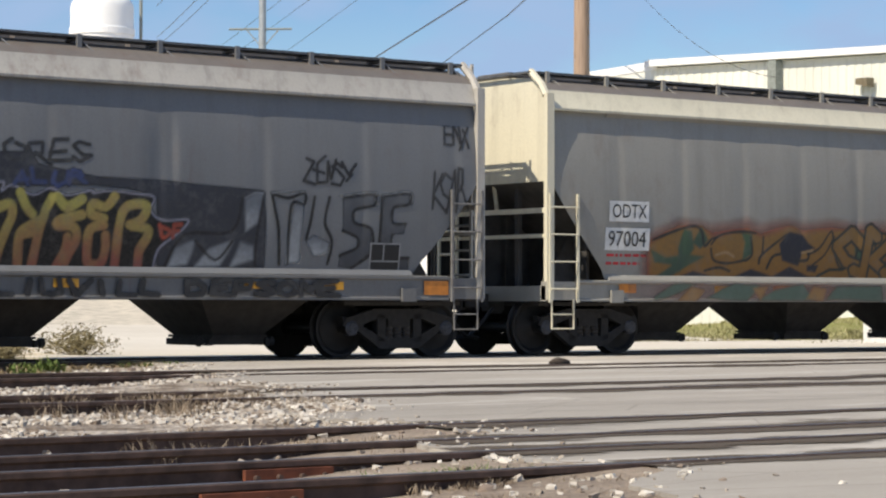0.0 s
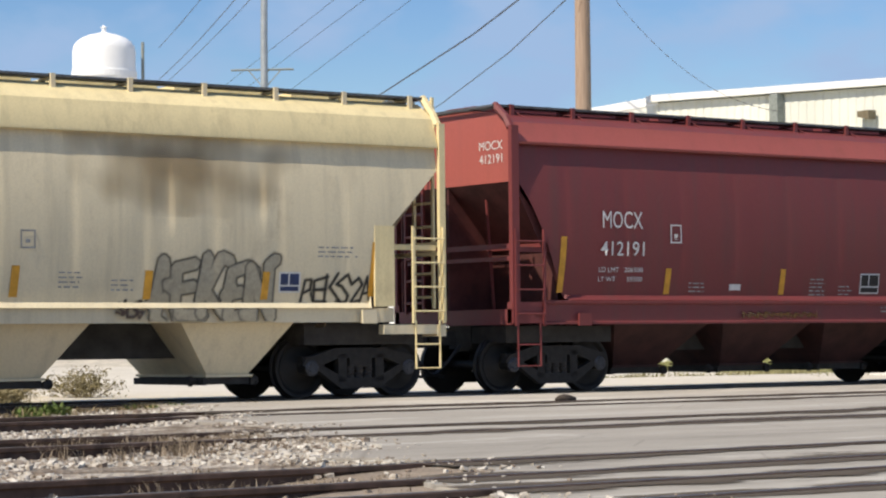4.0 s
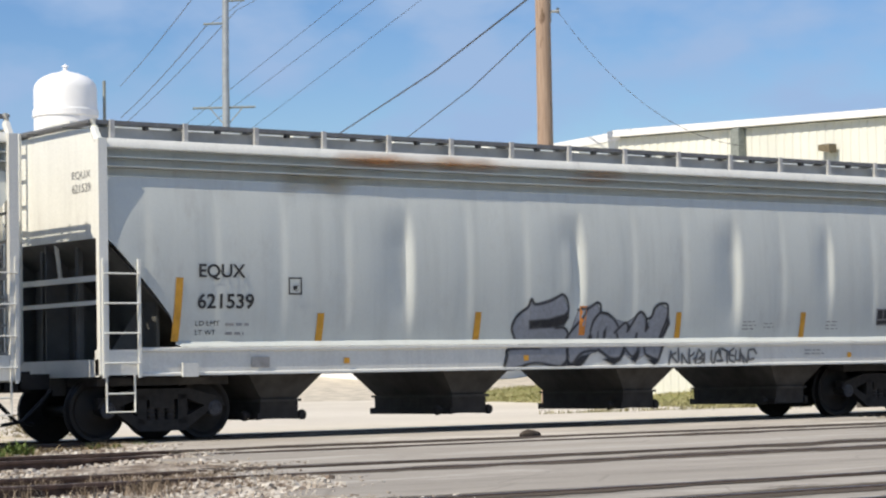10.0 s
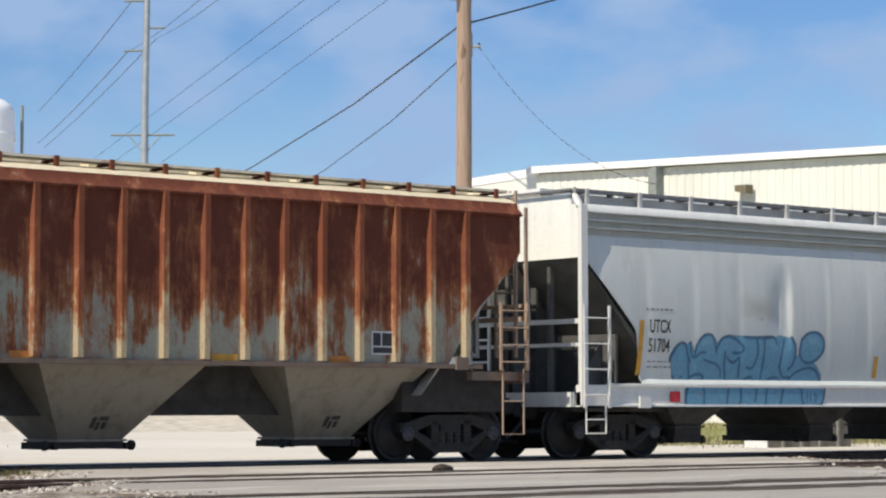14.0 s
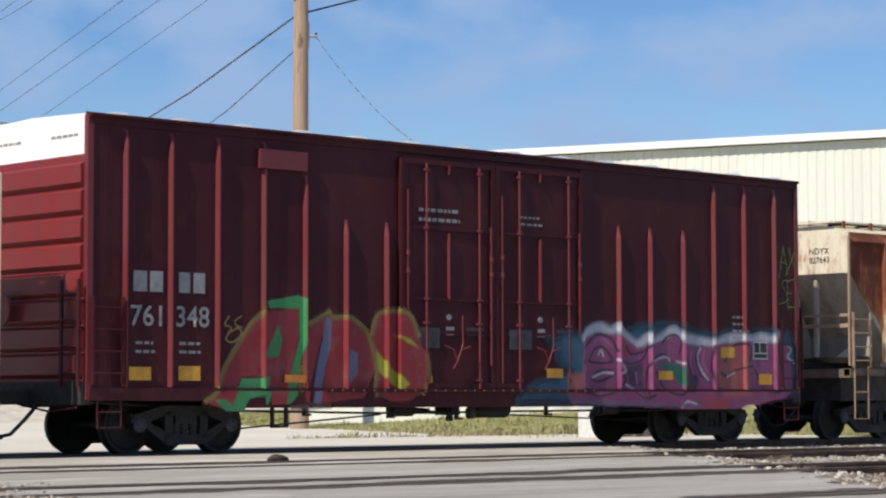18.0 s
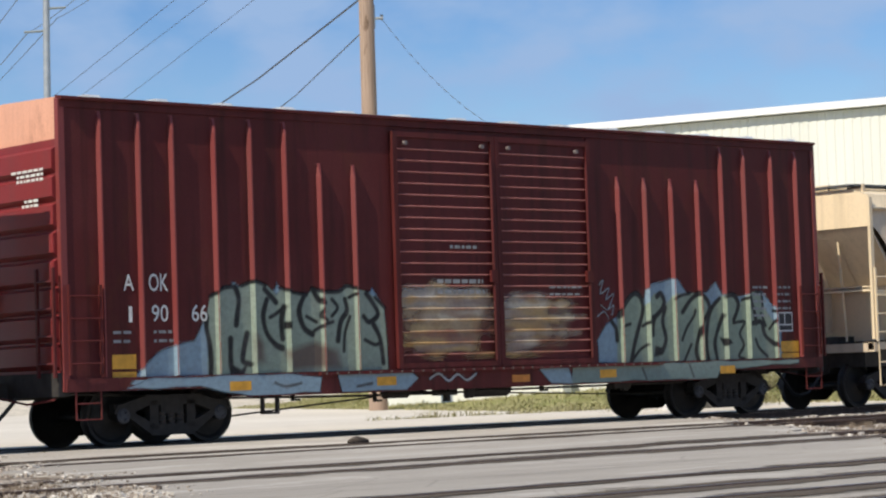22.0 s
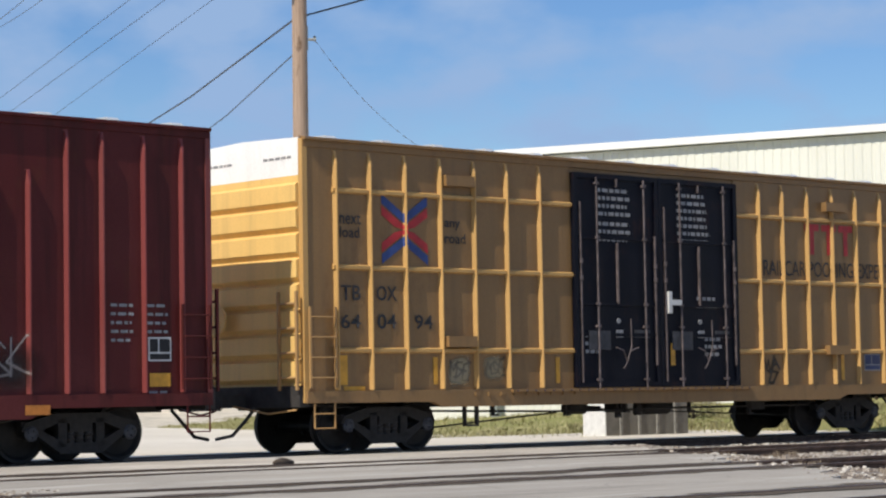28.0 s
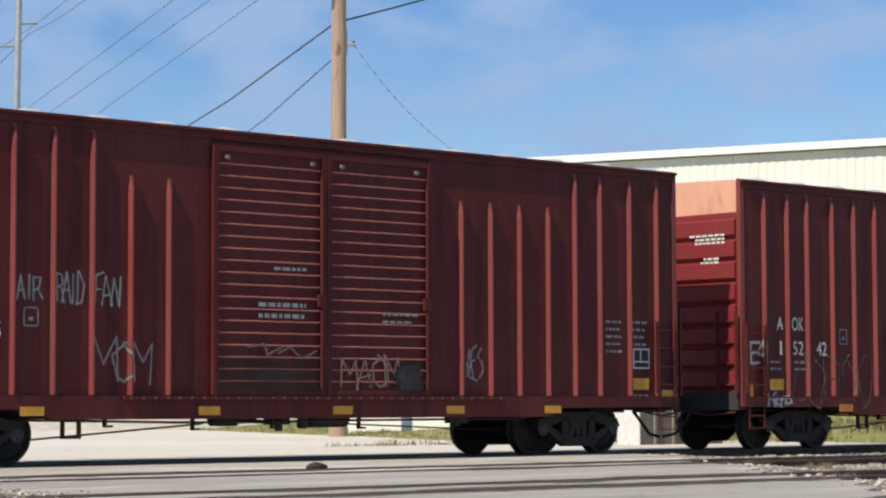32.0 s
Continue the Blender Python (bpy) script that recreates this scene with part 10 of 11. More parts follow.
# crease_paint is pale for worn edges and a painted highlight on each ridge
A_CAR = dict(ENDS_BOX, doors=(-2.15, 2.27), ribs=A_RIBS, paint=oxide, rib_paint=oxide2, end_paint=oxide_end, door_paint=oxide, door_kind="corrugated", crease_paint=car_paint("lit_worn_crease_paint", C(166, 108, 102), 0.2, 0.3, 0.2), bare=faded, bare_label="faded pink upper end panel", belly=3.0)


def common_oxide(car, digits, seed):
    split_text(car, wall_at, [("A", -7.26, 2.27, 0.18, 0.24), ("OK", -6.82, 2.26, 0.34, 0.26)], WHITE, "white reporting mark", 0.004)
    split_text(car, wall_at, digits, WHITE, "white car number", 0.004)
    plates(car, wall_at, [(-7.48, -7.07, 1.13, 1.34)])
    for x, z, w, n in ((-7.45, 1.64, 0.35, 2), (-6.75, 1.64, 0.35, 2), (6.42, 2.3, 0.45, 5), (7.05, 2.3, 0.45, 4), (7.1, 1.0, 0.4, 2)):
        print_lines(car, x, z, w, n, GREY_TEXT, wall_at, 0.13, seed + int(x * 3), 0.06)
    door = lambda x, z: -1.605
    print_lines(car, -1.3, 2.38, 1.1, 2, GREY_TEXT, door, 0.17, seed, 0.09)
    print_lines(car, 1.2, 2.3, 0.8, 2, GREY_TEXT, door, 0.12, seed + 1, 0.05)
    print_lines(car, -1.0, 2.95, 0.7, 1, GREY_TEXT, door, 0.12, seed + 2, 0.07)


def deco_mint(car, surf, p):
    common_oxide(car, [("1", -7.18, 1.81, 0.06, 0.23), ("90", -6.78, 1.81, 0.29, 0.25), ("66", -6.07, 1.81, 0.28, 0.25)], 5)
    end_bars(car, p, [(-1.2, 4.02, 0.75, 3), (-1.05, 3.58, 0.4, 2)], WHITE)
    plates(car, wall_at, [(-7.48, -7.07, 0.9, 1.09)], None)
    mint, sky, line = C(150, 166, 148), C(146, 172, 188), C(8, 9, 10)
    graffiti(car, surf, -7.6, -2.2, 0.9, 2.5, [
        *fill(sky, [(-7.31, 0.78), (-7.01, 1.11), (-6.6, 1.38), (-6.04, 1.53), (-5.82, 1.88), (-5.73, 1.55), (-5.73, 0.74)],
              [(-5.4, 2.26), (-5.29, 2.41), (-5.14, 2.29)],
              [(-4.56, 2.22), (-4.47, 2.39), (-4.39, 2.2)],
              [(-2.66, 2.2), (-2.6, 2.29), (-2.47, 2.13)], rough=0.03, soft=0.03),
        *fill(mint, [(-5.79, 0.79), (-5.8, 1.21), (-5.76, 1.63), (-5.8, 1.88), (-5.72, 2.18), (-5.45, 2.32), (-5.24, 2.29), (-5.14, 2.35), (-4.9, 2.41), (-4.66, 2.35), (-4.48, 2.2), (-4.39, 2.31), (-4.18, 2.24), (-3.9, 2.2), (-3.79, 2.31), (-3.57, 2.26), (-3.29, 2.26), (-3.12, 2.35), (-2.89, 2.29), (-2.72, 2.26), (-2.55, 2.17), (-2.36, 1.99), (-2.34, 1.68), (-2.32, 1.32), (-2.31, 1), (-3.67, 0.99), (-4.65, 1.01), (-5.09, 0.77)], color2=C(158, 172, 156), rough=0.012),
        *fill(C(96, 62, 54), [(-4.37, 1.34), (-3.77, 1.45), (-3.33, 1.32), (-3.27, 1.07), (-4.22, 1.04)],
              [(-4.9, 1.62), (-4.75, 1.45), (-4.75, 1.19), (-4.91, 1.19)], soft=0.06, rough=0.06, strength=0.8),
        *ink(line, 0.046, [(-5.26, 2.32), (-5.2, 2.14), (-5.24, 1.88), (-5.26, 1.75)],
             [(-4.71, 2.29), (-4.59, 2.18), (-4.5, 2.09)],
             [(-4.67, 2.13), (-4.75, 1.88), (-4.69, 1.62), (-4.53, 1.44), (-4.4, 1.39)],
             [(-4.35, 2.02), (-4.41, 1.79), (-4.39, 1.53)],
             [(-3.96, 2.18), (-4.06, 1.96), (-3.98, 1.7), (-3.81, 1.59)],
             [(-3.79, 2.29), (-3.68, 2.13), (-3.55, 2.08)],
             [(-3.15, 2.13), (-3.12, 1.95), (-3.25, 1.78), (-3.31, 1.49)],
             [(-2.72, 2.22), (-2.59, 2.07), (-2.49, 1.89), (-2.67, 1.77), (-2.78, 1.86)],
             [(-2.58, 1.72), (-2.46, 1.5), (-2.41, 1.12)],
             [(-5.8, 1.88), (-5.81, 1.7), (-5.76, 1.5), (-5.74, 1.21), (-5.76, 0.87)],
             [(-5.06, 1.62), (-5.13, 1.37), (-5.15, 1.2), (-5.01, 1.15)],
             [(-5.37, 1.54), (-5.38, 1.2), (-5.33, 0.93)], rough=0.012),
        *ink(line, 0.03, [(-5.47, 2.31), (-5.29, 2.33)],
             [(-4.62, 1.86), (-4.51, 1.91), (-4.39, 1.99)],
             [(-3.92, 1.87), (-3.73, 1.78)],
             [(-3.58, 2), (-3.64, 1.87), (-3.51, 1.81)],
             [(-3.78, 1.64), (-3.59, 1.73), (-3.4, 1.78)],
             [(-3.07, 2.16), (-2.93, 2.22)],
             [(-3.06, 1.86), (-3.17, 1.6), (-3.2, 1.32)],
             [(-2.77, 1.49), (-2.57, 1.41), (-2.45, 1.45)],
             [(-5.72, 2.18), (-5.47, 2.31)],
             [(-5.14, 2.34), (-4.9, 2.41), (-4.69, 2.35)],
             [(-4.39, 2.31), (-4.18, 2.24), (-3.9, 2.2)],
             [(-3.78, 2.3), (-3.56, 2.25), (-3.27, 2.25), (-3.1, 2.34), (-2.9, 2.29)],
             [(-2.54, 2.16), (-2.35, 1.99)],
             [(-3.41, 2.13), (-3.3, 2), (-3.42, 1.87)]),
        *fill(line, [(-5.38, 1.16), (-5.18, 1.07), (-5.05, 1.19), (-5.12, 1.03), (-5.29, 0.89), (-5.39, 0.95)],
              [(-4.36, 1.79), (-4.19, 1.79), (-4.2, 1.69), (-4.36, 1.68)], rough=0.01),
    ], 91, "mint green graffiti letters with black outline", cell=0.02)
    graffiti(car, surf, 2.3, 7.6, 0.9, 2.6, [
        *fill(sky, [(2.39, 1.02), (2.38, 1.41), (2.6, 1.67), (2.84, 1.79), (2.96, 1.42), (2.87, 1.01)],
              [(3.52, 1.96), (3.61, 2.26), (3.8, 2.38), (4.27, 2.46), (4.44, 2.43), (4.69, 2.19), (5.21, 2.23), (5.42, 2.43), (5.59, 2.18), (6.07, 2.16), (6.67, 2.25), (7.17, 1.78), (7.18, 0.88), (3.47, 0.96)], rough=0.025, soft=0.03),
        *fill(mint, [(2.84, 1.01), (2.88, 1.82), (3.18, 2.11), (3.32, 2.23), (3.49, 2.16), (3.52, 1.96), (3.82, 2.21), (4.04, 2.21), (4.1, 2.01), (4.33, 2.21), (4.62, 2.21), (4.99, 2.23), (5.16, 2.1), (5.19, 1.9), (5.51, 2.15), (5.89, 2.18), (6.03, 2), (6.2, 2.15), (6.51, 2.26), (6.66, 2.2), (6.73, 1.94), (7.02, 1.63), (7.08, 1.36), (7.05, 0.88), (5.06, 0.83), (2.83, 0.91)], color2=C(158, 174, 150), rough=0.012),
        *ink(line, 0.046, [(2.92, 1.82), (3.03, 1.96), (3.22, 2.16), (3.37, 2.21), (3.49, 2.11), (3.52, 1.91), (3.4, 1.61), (3.28, 1.32), (3.19, 1.02)],
             [(2.74, 1.72), (2.84, 1.6), (2.86, 1.4)],
             [(3.89, 2.16), (3.99, 2.21), (4.07, 2.06), (3.98, 1.91), (3.8, 1.76), (3.75, 1.49)],
             [(4.09, 1.96), (4.01, 1.71), (4.08, 1.41), (3.98, 1.19)],
             [(4.53, 1.88), (4.76, 2.1), (4.99, 2.21), (5.16, 2.12), (5.24, 1.95), (5.11, 1.75), (4.95, 1.5), (4.85, 1.19), (4.92, 0.97)],
             [(5.52, 2.12), (5.3, 1.95), (5.18, 1.7), (5.13, 1.37), (5.18, 0.98), (5.36, 0.87)],
             [(5.58, 1.81), (5.41, 1.49), (5.35, 1.29), (5.41, 0.97)],
             [(5.66, 2.15), (5.89, 2.18), (6.02, 2), (5.88, 1.73)],
             [(6.35, 2.15), (6.44, 1.89), (6.49, 1.66)],
             [(6.4, 1.66), (6.63, 1.68), (6.71, 1.45), (6.92, 1.3), (7.09, 1.23)], rough=0.01),
        *ink(line, 0.03, [(3.01, 1.64), (3.2, 1.68)],
             [(3.5, 1.64), (3.65, 1.71), (3.78, 1.81)],
             [(4.32, 2.11), (4.54, 2.18), (4.74, 2.21)],
             [(4.5, 1.38), (4.63, 1.6), (4.82, 1.8), (4.87, 1.91)],
             [(4.53, 1), (4.73, 1.3)],
             [(5.86, 1.67), (6.17, 1.69), (6.03, 1.48), (6.13, 1.27), (5.98, 1.07), (6.14, 1.01)],
             [(6.11, 2.09), (6.37, 2.15)],
             [(6.63, 1.84), (6.75, 1.61)],
             [(6.46, 1.37), (6.54, 1.21), (6.76, 1.05)],
             [(6.84, 1.55), (6.98, 1.68), (7.1, 1.82), (6.96, 1.89)],
             [(6.51, 2.23), (6.66, 2.2), (6.68, 1.94)],
             [(3.19, 1.02), (3.41, 1.22), (3.6, 1.31)]),
        *fill(line, [(3.8, 1.29), (4, 1.25), (3.99, 1.13), (3.76, 1.09)],
              [(5.48, 1.41), (5.78, 1.37), (5.84, 1.3), (5.59, 1.25)],
              [(4.45, 1), (4.55, 0.8), (4.63, 0.63), (4.45, 0.64)], rough=0.01),
        *ink(C(150, 150, 156), 0.014, [(2.46, 2.36), (2.57, 2.45), (2.49, 2.21), (2.7, 2.31), (2.62, 2.11), (2.81, 2.21), (2.68, 1.96)],
             [(2.49, 2.01), (2.65, 1.93), (2.8, 2.01), (2.75, 1.84)],
             [(2.4, 1.82), (2.57, 1.9), (2.67, 1.77)]),
    ], 92, "mint green graffiti letters with pale blue haze", cell=0.02)
    rng = random.Random(17)
    tones = (C(214, 186, 128), C(190, 150, 96), C(226, 214, 190), C(150, 100, 84), C(168, 150, 140), C(120, 70, 60), C(206, 170, 110))
    smear = [dict(blob=(-1.1, 1.78, 0.85, 0.48), color=C(186, 148, 104), color2=C(214, 196, 164), soft=0.1, rough=0.2, strength=0.85), dict(blob=(0.75, 1.72, 0.75, 0.42), color=C(170, 136, 106), color2=C(206, 190, 164), soft=0.1, rough=0.28, strength=0.7),
             dict(blob=(-1.1, 2.16, 0.6, 0.12), color=C(214, 208, 200), soft=0.1, rough=0.14, strength=0.8), dict(blob=(0.6, 2.08, 0.4, 0.1), color=C(206, 200, 194), soft=0.08, rough=0.12, strength=0.7)]
    for k in range(46):
        cx = rng.choice((-1.05, 0.8)) + rng.gauss(0, 0.35)
        smear.append(dict(blob=(cx, rng.uniform(1.15, 2.15), rng.uniform(0.12, 0.6), rng.uniform(0.02, 0.07)), color=rng.choice(tones), soft=0.03, rough=0.05, freq=9, strength=rng.uniform(0.4, 0.85)))
    pitch, low = (p["top"] - 0.24 - p["door_bot"] - 0.3) / 19, p["door_bot"] + 0.12

    def ridged(x, z):
        off = abs((z - low) / pitch % 1 - 0.5) * pitch
        return -1.571 - 0.023 * min(1.0, max(0.0, (0.015 - off) / 0.009))

    graffiti(car, ridged, -2.06, 2.1, 1.08, 2.45, smear, 93, "worn tan and cream overspray on the doors", cell=0.013, lift=0.006)
    graffiti(car, lambda x, z: -1.577, -7.4, 7.75, 0.68, 1.0, [
        *fill(sky, [(-7.3, 0.84), (-6.9, 0.98), (-4.2, 0.98), (-3.7, 0.92), (-3.75, 0.7), (-5.0, 0.66), (-6.0, 0.84)], [(-3.4, 0.98), (-1.9, 0.98), (-1.7, 0.86), (-2.0, 0.68), (-3.3, 0.68)], [(0.9, 0.96), (1.6, 0.98), (1.7, 0.68), (1.2, 0.68)], rough=0.03),
        *fill(C(122, 144, 140), [(1.7, 0.98), (7.6, 0.98), (7.55, 0.9), (5.4, 0.84), (5.3, 0.68), (1.7, 0.68)], color2=C(140, 158, 150), rough=0.025),
        *ink(C(176, 178, 182), 0.02, [(-1.5, 0.84), (-1.3, 0.92), (-1.1, 0.8), (-0.9, 0.9), (-0.7, 0.8), (-0.5, 0.9)]),
        *ink(C(60, 56, 56), 0.02, [(-4.6, 0.86), (-4.4, 0.8), (-4.1, 0.84)], [(-3.0, 0.76), (-2.7, 0.8)], [(3.4, 0.9), (3.5, 0.7)], [(4.6, 0.94), (4.7, 0.72)])], 94, "pale blue paint along the sill", cell=0.025)
    stencil_box(car, 7.1, 1.5, 0.4, 0.36, wall_at, DARK_TEXT, WHITE)
    plates(car, wall_at, [(7.15, 7.65, 1.12, 1.32), (7.15, 7.65, 0.9, 1.1)])
    reflect_sill(car, (-5.45, -2.6, 2.35, 5.4), 0.76, 0.9)
    reflect_sill(car, (0.3,), 0.74, 0.86, 0.4, ORANGE)


boxcar(dict(A_CAR, label="oxide red double-door boxcar with mint green graffiti", ends=(-136.58, -120.02), extra=[deco_mint]))


def emblem(car, surf, x, z, w, h):
    """Crossed arrow emblem in plain coloured bars: blue outer arms, red inner arms."""
    cx, cz = x + w / 2, z + h / 2
    for sx in (-1, 1):
        for sz in (-1, 1):
            for lo, hi, mat_ in ((-0.085, 0.055, RED), (0.085, 0.225, BLUE)):
                m = Mesh()
                for i in range(12):
                    pts = []
                    for a, off in ((i / 12, lo), ((i + 1) / 12, lo), ((i + 1) / 12, hi), (i / 12, hi)):
                        px = cx + sx * a * w * 0.47
                        pz = cz + sz * (a * h * 0.29 + max(off, -a * 0.2) * h)
                        pts.append((px, surf(px, pz) - 0.011, pz))
                    m.face_loop(pts)
                part("emblem_bar", m, mat_, car, "red and blue crossed emblem bar")


def red_bars(car, x, z, w, h):
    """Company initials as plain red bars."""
    m_w = w / 3
    for k in range(3):
        x0 = x + k * m_w + 0.04
        plates(car, wall_at, [(x0, x0 + m_w - 0.08, z + h * 0.78, z + h), (x0 + m_w * 0.3, x0 + m_w * 0.55, z, z + h * 0.78)], RED, "faded red block initial")


def deco_yellow_a(car, surf, p):
    end_bars(car, p, [(-1.25, 4.74, 0.7, 1), (0.3, 4.74, 0.8, 1)], GREY_TEXT, 0.006)
    emblem(car, surf, -6.5, 3.28, 1.05, 1.18)
    split_text(car, wall_at, [("any", -5.15, 3.82, 0.32, 0.16), ("road", -5.15, 3.56, 0.42, 0.17)], DARK_TEXT, "dark slogan word")
    split_text(car, wall_at, [("TB", -6.63, 2.56, 0.4, 0.26), ("OX", -5.92, 2.57, 0.47, 0.26)], DARK_TEXT, "black reporting mark")
    split_text(car, wall_at, [("6", -7.11, 2.09, 0.18, 0.23), ("65", -6.62, 2.09, 0.39, 0.23), ("14", -5.9, 2.09, 0.36, 0.23), ("5", -5.16, 2.09, 0.16, 0.23)], DARK_TEXT, "black car number")
    red_bars(car, 5.58, 3.56, 1.68, 0.62)
    split_text(car, wall_at, [("Railcar Pooling", 5.45, 3.1, 1.8, 0.24), ("Experts", 6.0, 2.72, 0.78, 0.22)], DARK_TEXT, "dark slogan lettering", 0.005)
    print_lines(car, 6.0, 2.4, 0.8, 1, DARK_TEXT, wall_at, 0.1, 2, 0.14)
    lilac, black = C(166, 164, 182), C(14, 14, 19)
    graffiti(car, surf, -6.1, -1.9, 0.56, 2.75, [
        *fill(C(132, 148, 172), [(-4.66, 1.95), (-4.52, 2.11), (-4.25, 2.23), (-3.95, 2.15), (-3.79, 1.99), (-3.61, 2.11), (-3.3, 2.12), (-3.14, 1.94), (-3.01, 2.2), (-2.9, 2.3), (-2.64, 2.11), (-2.47, 1.76), (-2.15, 1.81), (-2.17, 0.97), (-2.52, 1.18), (-3.32, 1.39), (-4.43, 1.4)], soft=0.06, rough=0.04, strength=0.55),
        *fill(lilac, [(-5.06, 1.18), (-4.65, 1.36), (-4.63, 1.73), (-4.69, 1.97), (-4.42, 2.13), (-4.09, 2.11), (-3.9, 1.82), (-3.99, 1.73), (-3.94, 1.49), (-3.83, 1.49), (-3.74, 1.53), (-3.73, 1.82), (-3.62, 2.01), (-3.36, 2.04), (-3.2, 1.82), (-3.02, 1.91), (-2.93, 2.2), (-2.7, 2.08), (-2.59, 1.72), (-2.55, 1.35), (-2.23, 1.2), (-2.1, 1.05), (-2.15, 0.91), (-2.41, 1.05), (-2.67, 0.99), (-2.97, 0.82), (-3.68, 0.84), (-4.09, 0.86), (-4.28, 0.86), (-4.55, 0.89), (-4.64, 0.89), (-4.72, 0.64), (-4.99, 0.75), (-5.06, 0.9)], color2=C(150, 154, 178), rough=0.008),
        *fill(C(196, 168, 110), [(-3.04, 1.4), (-2.94, 1.33), (-2.92, 1.17), (-3, 1.16)], soft=0.02),
        *fill(black, [(-4.53, 1.87), (-4.51, 1.58), (-4.35, 1.48), (-4.17, 1.54), (-4.14, 1.87), (-4.25, 1.9), (-4.26, 1.73), (-4.37, 1.68), (-4.38, 1.87)],
             [(-4.5, 0.91), (-4.44, 1.24), (-4.33, 1.38), (-4.26, 1.26), (-4.19, 0.89), (-4.28, 1.02), (-4.34, 1.2), (-4.42, 1.03)],
             [(-3.96, 1.59), (-3.81, 1.55), (-3.95, 1.45), (-3.99, 1.51)],
             [(-3.59, 1.62), (-3.53, 1.72), (-3.36, 1.65), (-3.43, 1.58), (-3.53, 1.63)],
             [(-2.55, 1.14), (-2.76, 0.9), (-2.89, 0.74), (-2.82, 0.74), (-2.68, 0.88), (-2.51, 1.1)],
             [(-4.01, 0.86), (-3.73, 0.81), (-3.4, 0.77), (-3.11, 0.84), (-2.98, 0.8), (-3.23, 0.73), (-3.68, 0.73)],
             [(-2.45, 1.67), (-2.29, 1.64), (-2.41, 1.51)],
             [(-5.06, 1.22), (-4.81, 1.3), (-4.64, 1.37), (-4.64, 1.31), (-4.82, 1.23), (-5.06, 1.11)],
             [(-4.99, 0.76), (-4.73, 0.64), (-4.83, 0.56), (-5.02, 0.64)], rough=0.01),
        *ink(black, 0.026, [(-4.66, 1.97), (-4.53, 2.07), (-4.42, 2.13), (-4.25, 2.15), (-4.06, 2.11), (-3.92, 1.98), (-3.9, 1.82), (-3.99, 1.73), (-3.95, 1.54), (-4.01, 1.35), (-4.08, 1.11), (-4.09, 0.9)],
             [(-4.63, 1.73), (-4.68, 1.88), (-4.85, 1.93)],
             [(-4.58, 1.91), (-4.64, 1.78), (-4.61, 1.59), (-4.65, 1.35)],
             [(-3.77, 1.48), (-3.71, 1.68), (-3.74, 1.86), (-3.62, 2.03), (-3.36, 2.06), (-3.32, 1.98), (-3.19, 1.82), (-3.29, 1.7), (-3.22, 1.66), (-3.32, 1.51), (-3.2, 1.41), (-3.29, 1.36), (-3.36, 1.18), (-3.55, 1.17), (-3.66, 1.28), (-3.45, 1.26), (-3.2, 1.26)],
             [(-3.6, 1.62), (-3.63, 1.49), (-3.66, 1.41), (-3.27, 1.41)],
             [(-3.09, 1.71), (-3.02, 1.96), (-2.93, 2.22), (-2.83, 2.17), (-2.67, 2.07), (-2.59, 1.72), (-2.54, 1.41)],
             [(-3.03, 1.52), (-2.97, 1.77), (-2.87, 1.95), (-2.9, 2.11)],
             [(-2.76, 2.11), (-2.82, 1.81), (-2.75, 1.42), (-2.62, 1.39)],
             [(-4.09, 0.9), (-4.04, 0.84), (-4.26, 0.84), (-4.28, 0.93)],
             [(-4.53, 0.89), (-4.65, 0.88)],
             [(-5.06, 1.04), (-4.84, 1.12), (-4.71, 1.17)],
             [(-5.06, 0.9), (-4.98, 0.75), (-4.74, 0.62), (-4.63, 0.88)],
             [(-3.83, 1.49), (-3.75, 1.42), (-3.8, 1.3), (-3.72, 1.15)],
             [(-3.26, 1.67), (-3.09, 1.65), (-3.09, 1.53)],
             [(-3.93, 1.78), (-3.82, 1.73), (-3.74, 1.77)], rough=0.008),
        *ink(black, 0.034, [(-2.89, 1.35), (-2.54, 1.4), (-2.34, 1.29), (-2.21, 1.17), (-2.04, 0.97)],
             [(-2.87, 1.22), (-2.57, 1.17), (-2.4, 1.06), (-2.14, 0.9)],
             [(-2.54, 1.35), (-2.58, 1.17)], rough=0.008),
        *ink(black, 0.012, [(-3.64, 2.3), (-3.53, 2.39), (-3.49, 2.31), (-3.41, 2.41), (-3.34, 2.31), (-3.26, 2.39), (-3.2, 2.3), (-3.08, 2.38)],
             [(-3.6, 2.43), (-3.52, 2.5), (-3.45, 2.43), (-3.35, 2.49), (-3.24, 2.44)],
             [(-3.58, 2.27), (-3.35, 2.31), (-3.1, 2.27)])], 101, "lilac graffiti letters outlined in black", cell=0.018)
